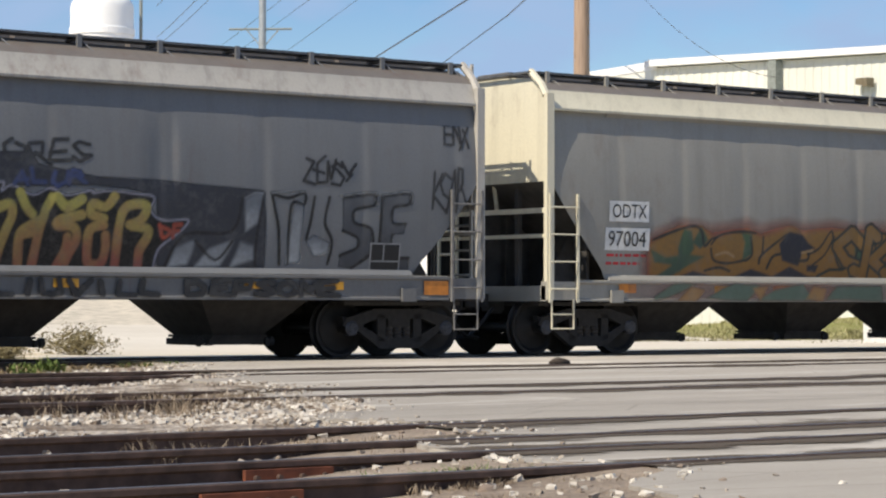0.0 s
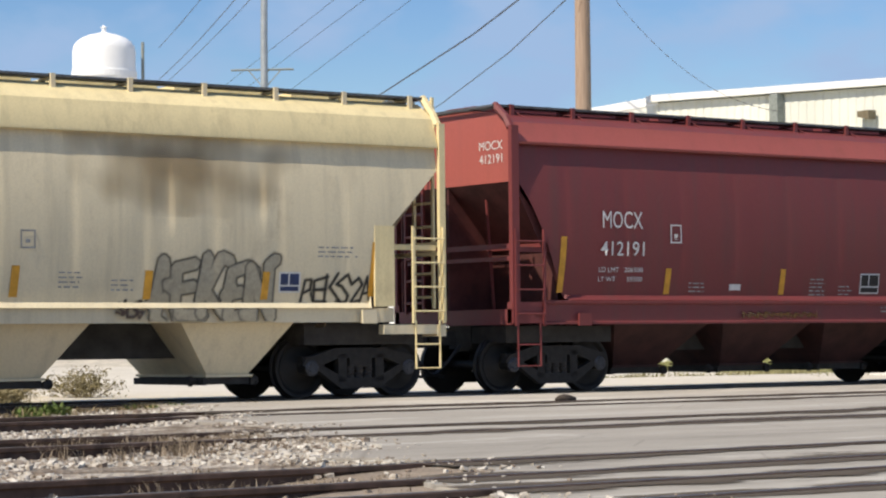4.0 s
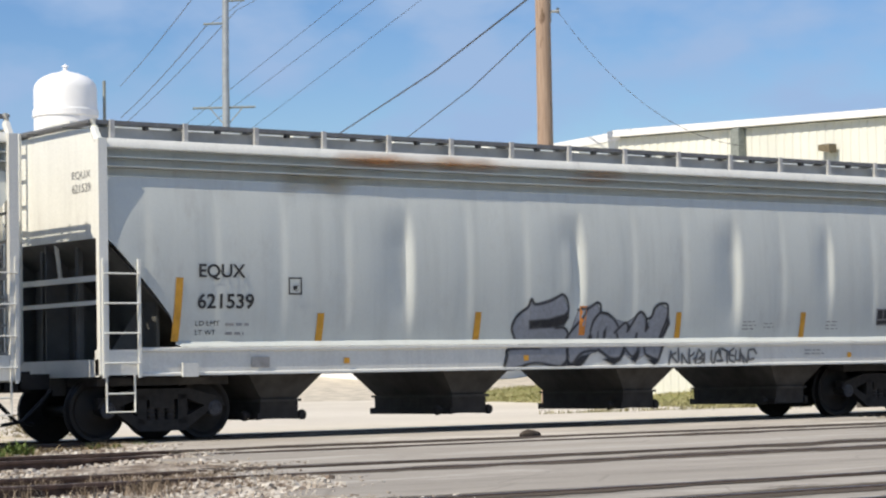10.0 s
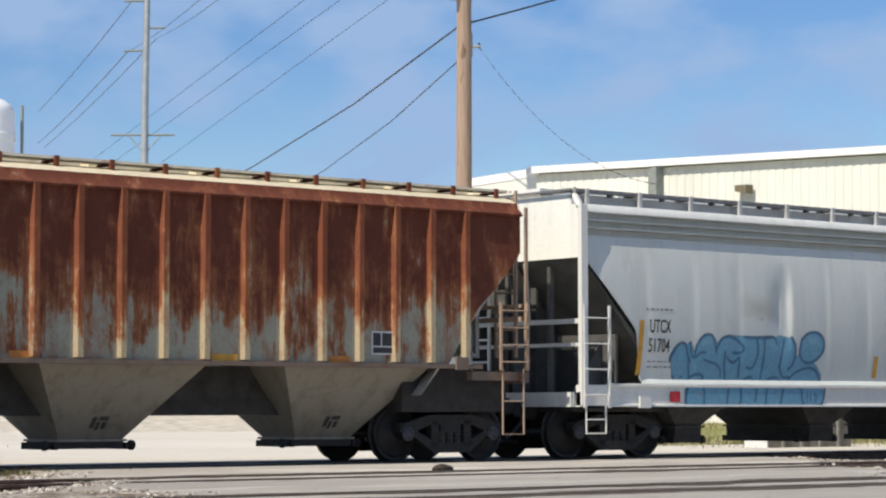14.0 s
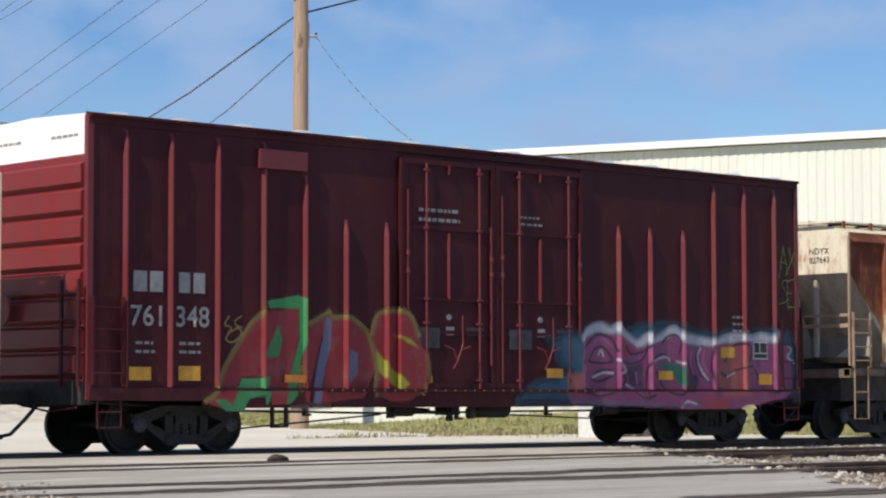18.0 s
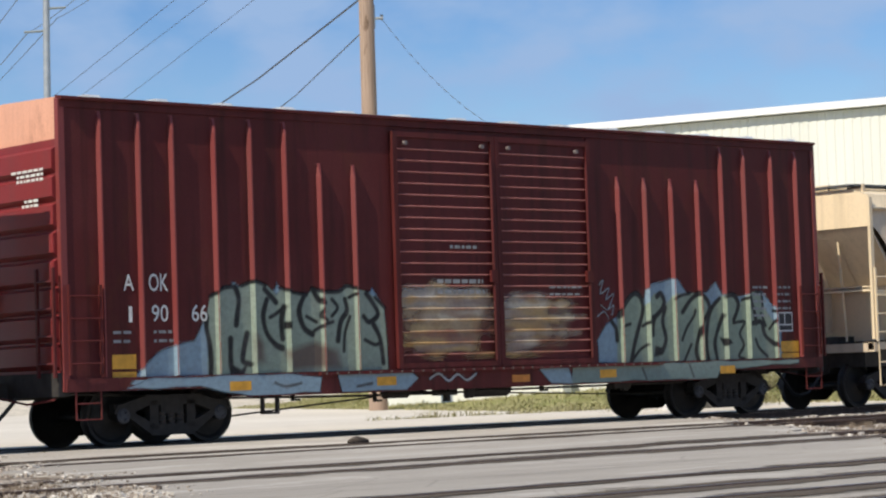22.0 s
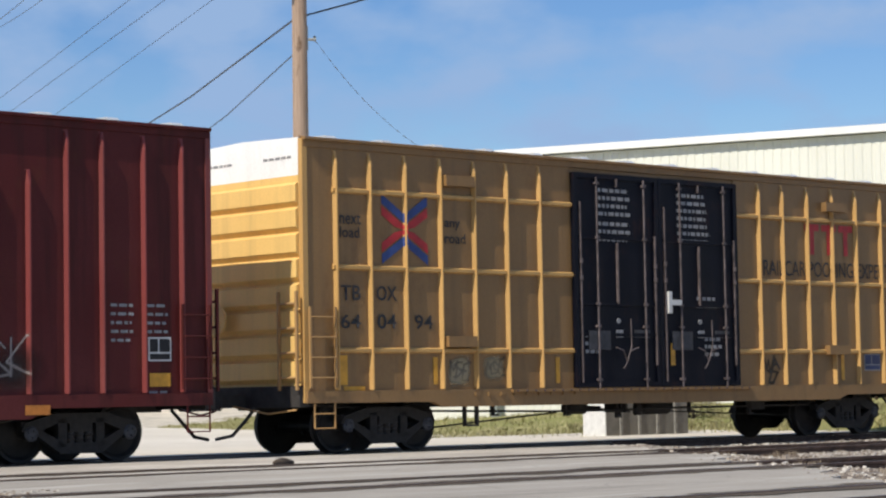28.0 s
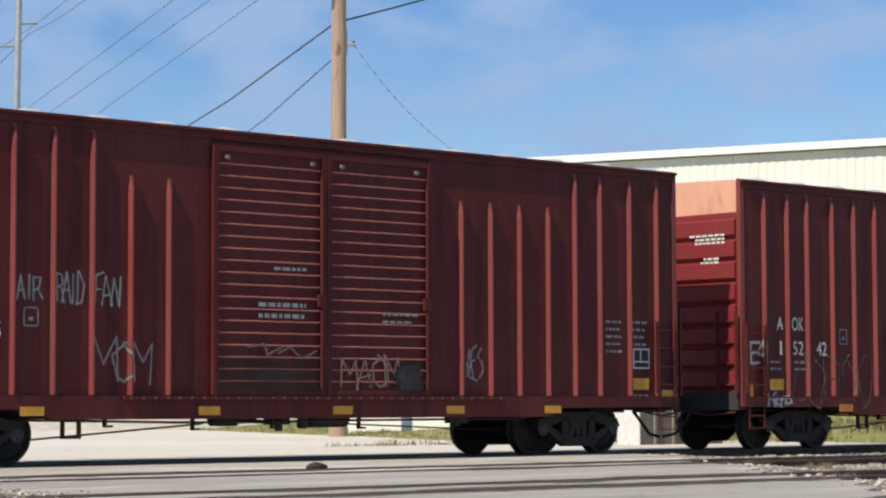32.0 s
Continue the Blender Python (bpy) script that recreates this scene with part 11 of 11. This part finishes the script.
    graffiti(car, surf, 2.0, 6.9, 0.54, 2.75, [
        *fill(C(96, 146, 176), [(2.26, 2.15), (2.67, 2.25), (3.17, 2.2), (3.53, 2.12), (3.98, 2.23), (4.5, 2.26), (5.11, 2.28), (5.57, 2.12), (5.76, 1.89), (5.62, 1.55), (5, 1.5), (3.87, 1.57), (2.44, 1.64), (2.22, 1.85)],
             [(4.74, 2.56), (5.01, 2.59), (5.04, 2.43), (4.77, 2.38)],
             [(6.15, 1.83), (6.31, 1.89), (6.33, 1.7), (6.18, 1.6)],
             [(2.44, 2.66), (2.69, 2.63), (2.65, 2.47), (2.47, 2.5)],
             [(2.21, 0.95), (2.83, 0.8), (2.82, 0.61), (2.39, 0.59), (2.19, 0.79)], soft=0.05, rough=0.05, strength=0.55),
        *fill(C(14, 18, 28), [(2.25, 2), (2.74, 2.16), (2.95, 2.05), (3.24, 2.11), (3.6, 2.01), (3.94, 2.13), (4.27, 2.08), (4.65, 2.13), (5.03, 2.16), (5.35, 2.13), (5.68, 1.83), (5.55, 1.55), (5.3, 1.37), (4.83, 1.21), (4.46, 1.25), (4.08, 1.2), (3.71, 1.28), (3.27, 1.21), (2.84, 1.27), (2.46, 1.33), (2.36, 1.64)], rough=0.015),
        *fill(C(70, 58, 128), [(2.32, 1.29), (2.63, 1.26), (3.13, 1.22), (3.57, 1.23), (3.86, 1.29), (4.38, 1.22), (4.91, 1.28), (5.38, 1.38), (6.09, 1.36), (6.11, 1.06), (5.6, 0.98), (5.13, 0.94), (4.59, 0.84), (3.91, 0.76), (3.11, 0.76), (2.54, 0.8), (2.27, 1)], color2=C(46, 42, 88), soft=0.03, rough=0.02, strength=0.95),
        *fill(C(120, 166, 186), [(2.23, 1.85), (2.47, 1.66), (2.5, 1.5), (2.36, 1.45), (2.24, 1.56)],
             [(2.67, 2.16), (2.85, 2.15), (2.77, 2)],
             [(3.88, 2.15), (4, 2), (3.89, 2.02)],
             [(4.46, 2.13), (4.65, 2.13), (4.77, 1.98), (4.6, 1.84), (4.49, 1.89)],
             [(5.02, 2.16), (5.15, 2.13), (5.07, 1.94)],
             [(5.32, 1.64), (5.63, 1.61), (5.48, 1.45), (5.31, 1.47)],
             [(4.56, 1.01), (4.78, 0.95), (4.93, 0.8), (4.62, 0.58), (4.7, 0.78)],
             [(4.89, 0.66), (5.2, 0.81), (5.67, 0.94), (6.15, 1.03), (6.18, 0.82), (5.59, 0.78), (5.19, 0.7)],
             [(2.27, 0.92), (2.54, 0.8), (2.83, 0.8), (2.75, 0.6), (2.5, 0.61), (2.3, 0.78)],
             [(2.28, 1.5), (2.42, 1.37), (2.34, 1.05), (2.21, 0.95)],
             [(3.75, 2.01), (3.93, 1.94), (3.81, 1.84)],
             [(3.23, 2.01), (3.38, 1.98), (3.26, 1.79)], rough=0.01),
        *ink(C(196, 204, 222), 0.017, [(2.43, 1.56), (2.55, 1.74), (2.76, 1.85), (2.87, 2), (2.82, 2.15), (2.99, 2.02), (3.04, 1.58), (3.03, 1.25), (2.95, 1.04), (3.02, 0.92)],
             [(2.47, 1.55), (2.79, 1.62), (2.84, 1.84)],
             [(3.11, 2.05), (3.16, 1.68), (3.04, 1.41)],
             [(3.22, 1.74), (3.38, 1.95), (3.6, 2.02), (3.71, 1.84), (3.63, 1.68), (3.84, 1.46), (4.01, 1.24), (4.33, 0.78), (4.48, 0.83)],
             [(3.71, 1.84), (3.89, 1.84), (4.05, 1.95), (4.21, 2.01)],
             [(3.87, 1.48), (3.8, 1.68), (3.93, 1.79), (4.12, 1.95), (4.28, 1.9), (4.38, 1.84), (4.4, 1.56), (4.28, 1.34), (4.08, 1.28), (3.9, 1.42)],
             [(4.45, 1.81), (4.48, 1.56), (4.54, 1.34), (4.49, 1.01), (4.36, 0.84), (4.52, 0.81)],
             [(4.63, 1.66), (4.83, 1.84), (4.76, 2), (4.61, 1.95)],
             [(4.83, 1.84), (5.02, 1.75), (5.05, 1.56), (4.85, 1.49)],
             [(5.15, 2.16), (5.21, 1.71)],
             [(5.34, 1.89), (5.65, 1.85), (5.6, 1.72), (5.33, 1.72)],
             [(2.63, 1.23), (2.32, 1.1), (2.41, 0.99), (2.56, 1.05)],
             [(2.69, 0.88), (3.05, 0.98), (3.02, 1.09), (3.49, 1.11), (3.78, 1.04), (3.79, 1.19)],
             [(4.15, 1.18), (4.46, 1.11)],
             [(3.77, 0.96), (4, 0.85)],
             [(4.57, 1.01), (4.79, 0.95), (4.94, 0.8), (4.62, 0.58)],
             [(4.89, 0.66), (5.21, 0.82), (5.68, 0.95), (6.16, 1.03)],
             [(2.25, 1.99), (2.63, 2.01)],
             [(6.01, 1.36), (6.04, 0.98)],
             [(4.68, 1.21), (4.82, 1)],
             [(2.23, 1.85), (2.4, 1.69), (2.37, 1.5)], rough=0.005),
        *ink(C(190, 200, 216), 0.013, [(3.09, 1.55), (3.04, 1.51), (3.09, 1.47), (3.14, 1.51), (3.09, 1.55)],
             [(3.09, 1.4), (3.03, 1.36), (3.08, 1.31), (3.14, 1.35), (3.09, 1.4)],
             [(3.49, 1.59), (3.43, 1.54), (3.49, 1.47), (3.56, 1.53), (3.49, 1.59)],
             [(3.46, 1.42), (3.4, 1.36), (3.46, 1.29), (3.53, 1.35), (3.46, 1.42)],
             [(4.12, 1.66), (4.22, 1.67), (4.23, 1.59), (4.13, 1.58), (4.12, 1.66)],
             [(4.08, 1.53), (4.2, 1.54), (4.2, 1.47), (4.09, 1.46), (4.08, 1.53)],
             [(5.15, 1.69), (5.08, 1.64), (5.14, 1.58), (5.21, 1.63), (5.15, 1.69)],
             [(4.66, 1.59), (4.75, 1.64), (4.82, 1.58)], rough=0.003),
        *ink(C(170, 178, 190), 0.012, [(2.05, 0.78), (3.11, 0.75), (4.43, 0.74)])], 102, "blue and black graffiti with white edging", cell=0.018)
    graffiti(car, surf, -8.1, -6.7, 2.5, 4.55, [
        *ink(black, 0.12, [(-7.88, 3.85), (-7.75, 4.0), (-7.55, 3.93), (-7.25, 3.9), (-7.05, 3.8), (-7.05, 3.6), (-7.15, 3.45), (-6.92, 3.36), (-6.9, 3.2), (-7.1, 3.12), (-7.36, 3.24), (-7.58, 3.33), (-7.74, 3.5), (-7.7, 3.64), (-7.86, 3.74), (-7.88, 3.85)]),
        *fill(C(186, 190, 198), [(-7.86, 3.84), (-7.76, 3.96), (-7.6, 3.92), (-7.5, 3.75), (-7.62, 3.66), (-7.8, 3.74)], [(-7.72, 3.52), (-7.62, 3.62), (-7.45, 3.58), (-7.42, 3.42), (-7.56, 3.36), (-7.68, 3.42)],
              [(-7.36, 3.36), (-7.1, 3.42), (-6.94, 3.34), (-6.94, 3.2), (-7.12, 3.14), (-7.34, 3.26)], [(-7.4, 3.85), (-7.2, 3.86), (-7.08, 3.74), (-7.1, 3.58), (-7.3, 3.5), (-7.42, 3.65)]),
        *ink(black, 0.035, [(-7.3, 3.78), (-7.18, 3.8), (-7.12, 3.7), (-7.2, 3.6), (-7.32, 3.64), (-7.3, 3.78)], [(-7.2, 3.74), (-7.22, 3.68)], [(-7.58, 3.52), (-7.48, 3.5)], [(-7.1, 3.36), (-7.12, 3.26)]),
        *ink(black, 0.016, [(-8.0, 3.6), (-7.92, 3.66), (-7.86, 3.6), (-7.92, 3.52), (-8.02, 3.54)]),
        *tag_lines("WUK", (-8.05, 2.65, 0.65, 0.5), C(40, 36, 30), 0.015), *tag_lines("SIR", (-7.3, 2.75, 0.5, 0.26), C(30, 30, 30), 0.018), *tag_lines("AE", (-7.4, 4.2, 0.5, 0.25), C(190, 190, 196), 0.03)], 103, "white bubble shapes outlined in black", cell=0.022)
    graffiti(car, surf, -7.5, -5.6, 1.2, 2.2, [*tag_lines("KNAEX", (-7.35, 1.9, 1.5, 0.22), C(70, 50, 30), 0.008), *tag_lines("RSENM", (-7.35, 1.6, 1.6, 0.22), C(80, 50, 34), 0.008), *tag_lines("SMWE", (-7.35, 1.3, 1.1, 0.22), C(80, 50, 34), 0.008)], 104, "rows of small brown scrawl")
    graffiti(car, lambda x, z: -1.60, -1.6, 1.9, 1.2, 2.2, [*tag_lines("SXE", (-1.3, 1.24, 0.35, 0.4), C(150, 150, 156), 0.011, 0.06), *tag_lines("LE", (0.9, 1.4, 0.3, 0.3), C(150, 150, 154), 0.011)], 105, "thin white scrawl on the doors")
    door = lambda x, z: -1.575
    for k, text in enumerate(("CLOSE AND LOCK", "BOTH DOORS", "BEFORE", "MOVING CAR")):
        tw = 0.056 * len(text)
        lettering(car, text, 0.9 - tw / 2, 4.16 - k * 0.15, tw, 0.09, GREY_TEXT, door, "pale door instructions")
    graffiti(car, lambda x, z: -1.575, 0.45, 1.5, 4.2, 4.6, tag_lines("AESNC", (0.55, 4.28, 0.8, 0.2), C(120, 124, 130), 0.026), 107, "pale scrawl on the door")
    lettering(car, "WARNING", -1.46, 4.3, 0.4, 0.07, GREY_TEXT, door, "pale door warning")
    for x, z, w, n in ((-1.5, 4.13, 0.5, 3), (0.5, 2.9, 0.5, 3), (1.3, 3.0, 0.5, 2)):
        print_lines(car, x, z, w, n, GREY_TEXT, door, 0.13, int(x * 9) + 33, 0.06)
    stencil_box(car, 6.14, 1.22, 0.4, 0.28, wall_at, STICKER_BLUE, WHITE)
    for x in (6.0,):
        print_lines(car, x, 2.35, 0.3, 5, DARK_TEXT, wall_at, 0.12, int(x * 5) + 60, 0.05)
    plates(car, wall_at, [(-7.3, -6.85, 1.02, 1.14), (-5.05, -4.95, 1.15, 1.6), (7.05, 7.45, 1.0, 1.14), (5.0, 5.1, 1.15, 1.6)])
    patch(car, 0.75, 0.9, 1.25, 1.7, YELLOW, door, "reflector", "yellow reflective strip")
    for x in (-5.2, 5.0):
        part("placard_board", Mesh().box(x - 0.05, x + 0.75, -1.63, -1.53, 4.42, 4.6), yellow_car, car)


Y_RIBS = [(-7.53, 4.86), (-6.8, 4.86), (-6.1, 4.8), (-5.31, 4.8), (-4.56, 4.5), (-3.84, 4.16), (-3.1, 4.1), (-2.32, 4.8), (2.99, 3.72), (3.73, 3.72), (4.5, 3.74), (5.29, 4.3), (6.04, 4.86), (6.75, 4.86), (7.5, 4.86)]
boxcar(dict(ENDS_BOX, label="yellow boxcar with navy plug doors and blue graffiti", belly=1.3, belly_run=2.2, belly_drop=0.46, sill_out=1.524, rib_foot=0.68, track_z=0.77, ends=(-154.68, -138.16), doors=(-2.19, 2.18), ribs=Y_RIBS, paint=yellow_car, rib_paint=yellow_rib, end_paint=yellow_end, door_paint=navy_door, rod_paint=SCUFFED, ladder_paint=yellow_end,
            door_label="navy blue plug door", bare=white_end, bare_label="white painted upper end panel", extra=[deco_yellow_a]))


def deco_yellow_b(car, surf, p):
    end_bars(car, p, [(-1.25, 4.74, 0.7, 1), (0.3, 4.74, 0.8, 1)], GREY_TEXT, 0.006)
    emblem(car, surf, -6.63, 3.09, 1.08, 1.12)
    split_text(car, wall_at, [("next", -7.5, 3.7, 0.45, 0.17), ("load", -7.5, 3.48, 0.42, 0.18), ("any", -5.2, 3.68, 0.36, 0.16), ("road", -5.2, 3.46, 0.48, 0.17)], DARK_TEXT, "dark slogan word")
    split_text(car, wall_at, [("TB", -7.49, 2.47, 0.42, 0.24), ("OX", -6.73, 2.47, 0.44, 0.24), ("64", -7.5, 2.01, 0.42, 0.23), ("04", -6.72, 2.01, 0.41, 0.24), ("94", -5.9, 2.01, 0.4, 0.24)], DARK_TEXT, "black reporting mark")
    red_bars(car, 4.36, 3.56, 1.6, 0.6)
    lettering(car, "RAILCAR POOLING EXPERTS", 3.12, 3.12, 4.15, 0.3, DARK_TEXT, wall_at, "dark slogan lettering")
    for x, z in ((-5.2, 1.12), (-4.34, 1.16)):
        graffiti(car, wall_at, x - 0.05, x + 0.6, z - 0.05, z + 0.5, [dict(blob=(x + 0.26, z + 0.2, 0.22, 0.2), color=C(176, 160, 124), soft=0.05, rough=0.08), *tag_lines("MSE", (x + 0.05, z + 0.08, 0.42, 0.26), C(80, 70, 50), 0.014)], int(x * 10) % 97 + 200, "pale patch with scrawl")
    graffiti(car, wall_at, 3.0, 3.7, 0.98, 1.65, tag_lines("WA", (3.1, 1.3, 0.42, 0.25), C(40, 34, 26), 0.02) + tag_lines("ZT", (3.15, 1.03, 0.3, 0.22), C(40, 34, 26), 0.02), 204, "dark scrawled tag")
    stencil_box(car, 6.2, 1.28, 0.53, 0.34, wall_at, STICKER_BLUE, GREY_TEXT)
    plates(car, wall_at, [(-7.56, -7.37, 1.1, 1.58), (-5.5, -5.4, 1.1, 1.55), (-2.6, -2.5, 1.1, 1.55), (5.45, 5.55, 1.1, 1.6), (7.31, 7.5, 1.09, 1.57), (-7.45, -7.0, 0.98, 1.08)])
    door = lambda x, z: -1.575
    for x, z, w, n in ((-1.5, 4.5, 0.9, 4), (-1.5, 3.9, 0.9, 3), (0.6, 4.5, 0.95, 7), (1.1, 2.6, 0.6, 2), (-1.9, 1.9, 0.4, 3), (1.3, 1.85, 0.5, 3)):
        print_lines(car, x, z, w, n, GREY_TEXT, door, 0.14, int(x * 9) + 133, 0.09)
    patch(car, 0.35, 0.47, 1.4, 1.8, YELLOW, door, "reflector", "yellow reflective strip")
    part("door_handle", Mesh().box(0.25, 0.34, -1.66, -1.60, 2.35, 2.75).box(0.34, 0.6, -1.66, -1.60, 2.5, 2.6), WHITE, car, "white painted lever")
    for x, z in ((-5.2, 4.42), (-5.2, 1.72), (5.0, 4.42), (5.0, 1.6)):
        part("placard_board", Mesh().box(x - 0.05, x + 0.6, -1.66, -1.53, z, z + 0.18), yellow_dull, car)
    for k in range(9):
        part("rivet_plate", Mesh().box(-4.6 + k * 0.3, -4.5 + k * 0.3, -1.60, -1.575, 0.9, 0.96), yellow_dull, car)


G_RIBS = [(x, 4.88) for x in (-7.59, -6.86, -6.09, -5.3, -4.52, -3.75, -2.95, 2.99, 3.7, 4.46, 5.24, 6.0, 6.81, 7.58)]
boxcar(dict(ENDS_BOX, label="dull yellow boxcar with belt rails and navy plug doors", ends=(-172.85, -156.35), doors=(-2.15, 2.28), ribs=G_RIBS, belts=(4.24, 3.0, 1.66), paint=yellow_dull, rib_paint=dull_rib, end_paint=yellow_end,
            door_paint=navy_door, rod_paint=SCUFFED, ladder_paint=yellow_car, door_label="navy blue plug door", bare=white_end, bare_label="white painted upper end panel", extra=[deco_yellow_b], belly=2.7, belly_drop=0.26))


def deco_oxide_a(car, surf, p):
    common_oxide(car, [("1", -7.18, 1.8, 0.06, 0.26), ("52", -6.79, 1.8, 0.3, 0.26), ("42", -6.09, 1.8, 0.3, 0.26)], 15)
    end_bars(car, p, [(-1.2, 4.02, 0.75, 3), (-1.05, 3.58, 0.4, 2)], WHITE)
    graffiti(car, surf, -8.1, -4.0, 0.7, 2.1, [*tag_lines("OOROO", (-6.85, 0.85, 2.4, 0.9), C(132, 104, 100), 0.016, 0.1), *tag_lines("E4", (-8.0, 1.65, 0.4, 0.4), C(190, 184, 180), 0.03)], 111, "thin pale looping scrawl")
    graffiti(car, lambda x, z: -1.61, -2.1, -0.7, 1.2, 1.85, tag_lines("ESARE", (-1.95, 1.3, 1.1, 0.24), C(176, 160, 156), 0.013), 112, "white scrawled tag on the door")
    graffiti(car, surf, -7.7, -6.8, 0.8, 1.1, tag_lines("MEMS", (-7.55, 0.84, 0.6, 0.2), C(176, 176, 180), 0.028), 113, "pale scrawled tag")
    graffiti(car, surf, 3.2, 6.0, 0.9, 2.0, [dict(blob=(4.7, 1.35, 0.3, 0.2), color=C(30, 18, 18), soft=0.15, rough=0.15, strength=0.8), *tag_lines("SK", (4.3, 1.2, 0.6, 0.6), C(180, 168, 164), 0.014, 0.08)], 114, "sooty smudge and pale scrawl")
    graffiti(car, lambda x, z: -1.61, 0.1, 2.2, 1.05, 1.9, [dict(blob=(1.9, 1.58, 0.26, 0.2), color=C(34, 36, 42), soft=0.02, rough=0.02), dict(blob=(0.7, 1.3, 0.35, 0.2), color=C(40, 26, 24), soft=0.15, rough=0.15, strength=0.7)], 115, "dark patch on the door")
    frame_mark(car, wall_at, -5.39, 2.02, 0.24, 0.3, GREY_TEXT)
    stencil_box(car, 7.09, 1.49, 0.42, 0.36, wall_at, BLACK, WHITE)
    plates(car, wall_at, [(7.11, 7.49, 1.11, 1.31)])
    plates(car, wall_at, [(-8.05, -7.95, 0.95, 1.25)], ORANGE, "orange reflective strip")
    reflect_sill(car, (-5.49, -2.0, 1.55, 4.9), 0.72, 0.86, 0.42, ORANGE)


boxcar(dict(A_CAR, label="oxide red double-door boxcar with thin white scrawl", ends=(-191.22, -174.7), extra=[deco_oxide_a]))


def deco_oxide_b(car, surf, p):
    common_oxide(car, [("1", -7.18, 1.8, 0.06, 0.26), ("54", -6.79, 1.8, 0.3, 0.26), ("65", -6.09, 1.8, 0.3, 0.26)], 25)
    end_bars(car, p, [(-1.2, 4.02, 0.75, 3), (-1.05, 3.58, 0.4, 2)], WHITE)
    chalk = C(176, 168, 164)
    graffiti(car, surf, -5.7, -3.0, 0.95, 2.95, [
        *tag_lines("AIR", (-5.55, 2.38, 0.42, 0.34), chalk, 0.016, 0.02), *tag_lines("RAID", (-4.88, 2.36, 0.45, 0.44), chalk, 0.016, 0.02), *tag_lines("FAN", (-4.24, 2.32, 0.45, 0.46), chalk, 0.016, 0.02),
        *tag_lines("MOM", (-4.25, 1.2, 1.0, 0.65), C(150, 130, 126), 0.02, 0.06)], 121, "chalk words and a pale heart doodle")
    graffiti(car, surf, 2.9, 3.8, 1.1, 2.0, tag_lines("AES", (3.05, 1.3, 0.42, 0.5), C(176, 166, 164), 0.013, 0.06), 122, "white scrawled tag")
    graffiti(car, lambda x, z: -1.61, -2.1, 2.2, 1.02, 1.9, [*tag_lines("MAOM", (0.35, 1.15, 1.2, 0.5), C(160, 124, 116), 0.018, 0.05), dict(blob=(1.75, 1.3, 0.3, 0.22), color=C(30, 24, 30), soft=0.05, rough=0.1),
             dict(blob=(-0.9, 1.3, 0.8, 0.25), color=C(44, 24, 22), soft=0.2, rough=0.2, strength=0.7), *tag_lines("~~", (-1.6, 1.6, 1.4, 0.2), C(150, 120, 112), 0.016)], 123, "scrapes and scrawl on the doors")
    frame_mark(car, wall_at, -5.42, 1.99, 0.25, 0.28, GREY_TEXT)
    stencil_box(car, 7.11, 1.5, 0.42, 0.36, wall_at, BLACK, WHITE)
    plates(car, wall_at, [(7.11, 7.51, 1.13, 1.33), (7.84, 8.2, 0.93, 1.12)])
    reflect_sill(car, (-5.5, -2.4, 0.2, 2.6, 4.85), 0.72, 0.85)


boxcar(dict(A_CAR, label="oxide red double-door boxcar with chalked words", ends=(-209.5, -193.03), extra=[deco_oxide_b]))

# ---- movement ----
def rolled(t):
    for (t0, s0), (t1, s1) in zip(ROLL, ROLL[1:]):
        if t <= t1:
            return s0 + (s1 - s0) * (t - t0) / (t1 - t0)
    return ROLL[-1][1]


def motions():
    """The whole train rolls to the right; every wheelset turns with it."""
    for car, centre in CARS:
        walk(car, [(t, pose(centre + s, 0, 0)) for t, s in ROLL])
    count = round(32.0 * 15)
    for wheel, x in TURNING:
        rows = []
        for k in range(count + 1):
            t = k / 15
            rows.append((t, pose(x, 0, WHEEL_R, 0, math.degrees(rolled(t) / WHEEL_R) % 360, 0)))
        walk(wheel, rows)


motions()
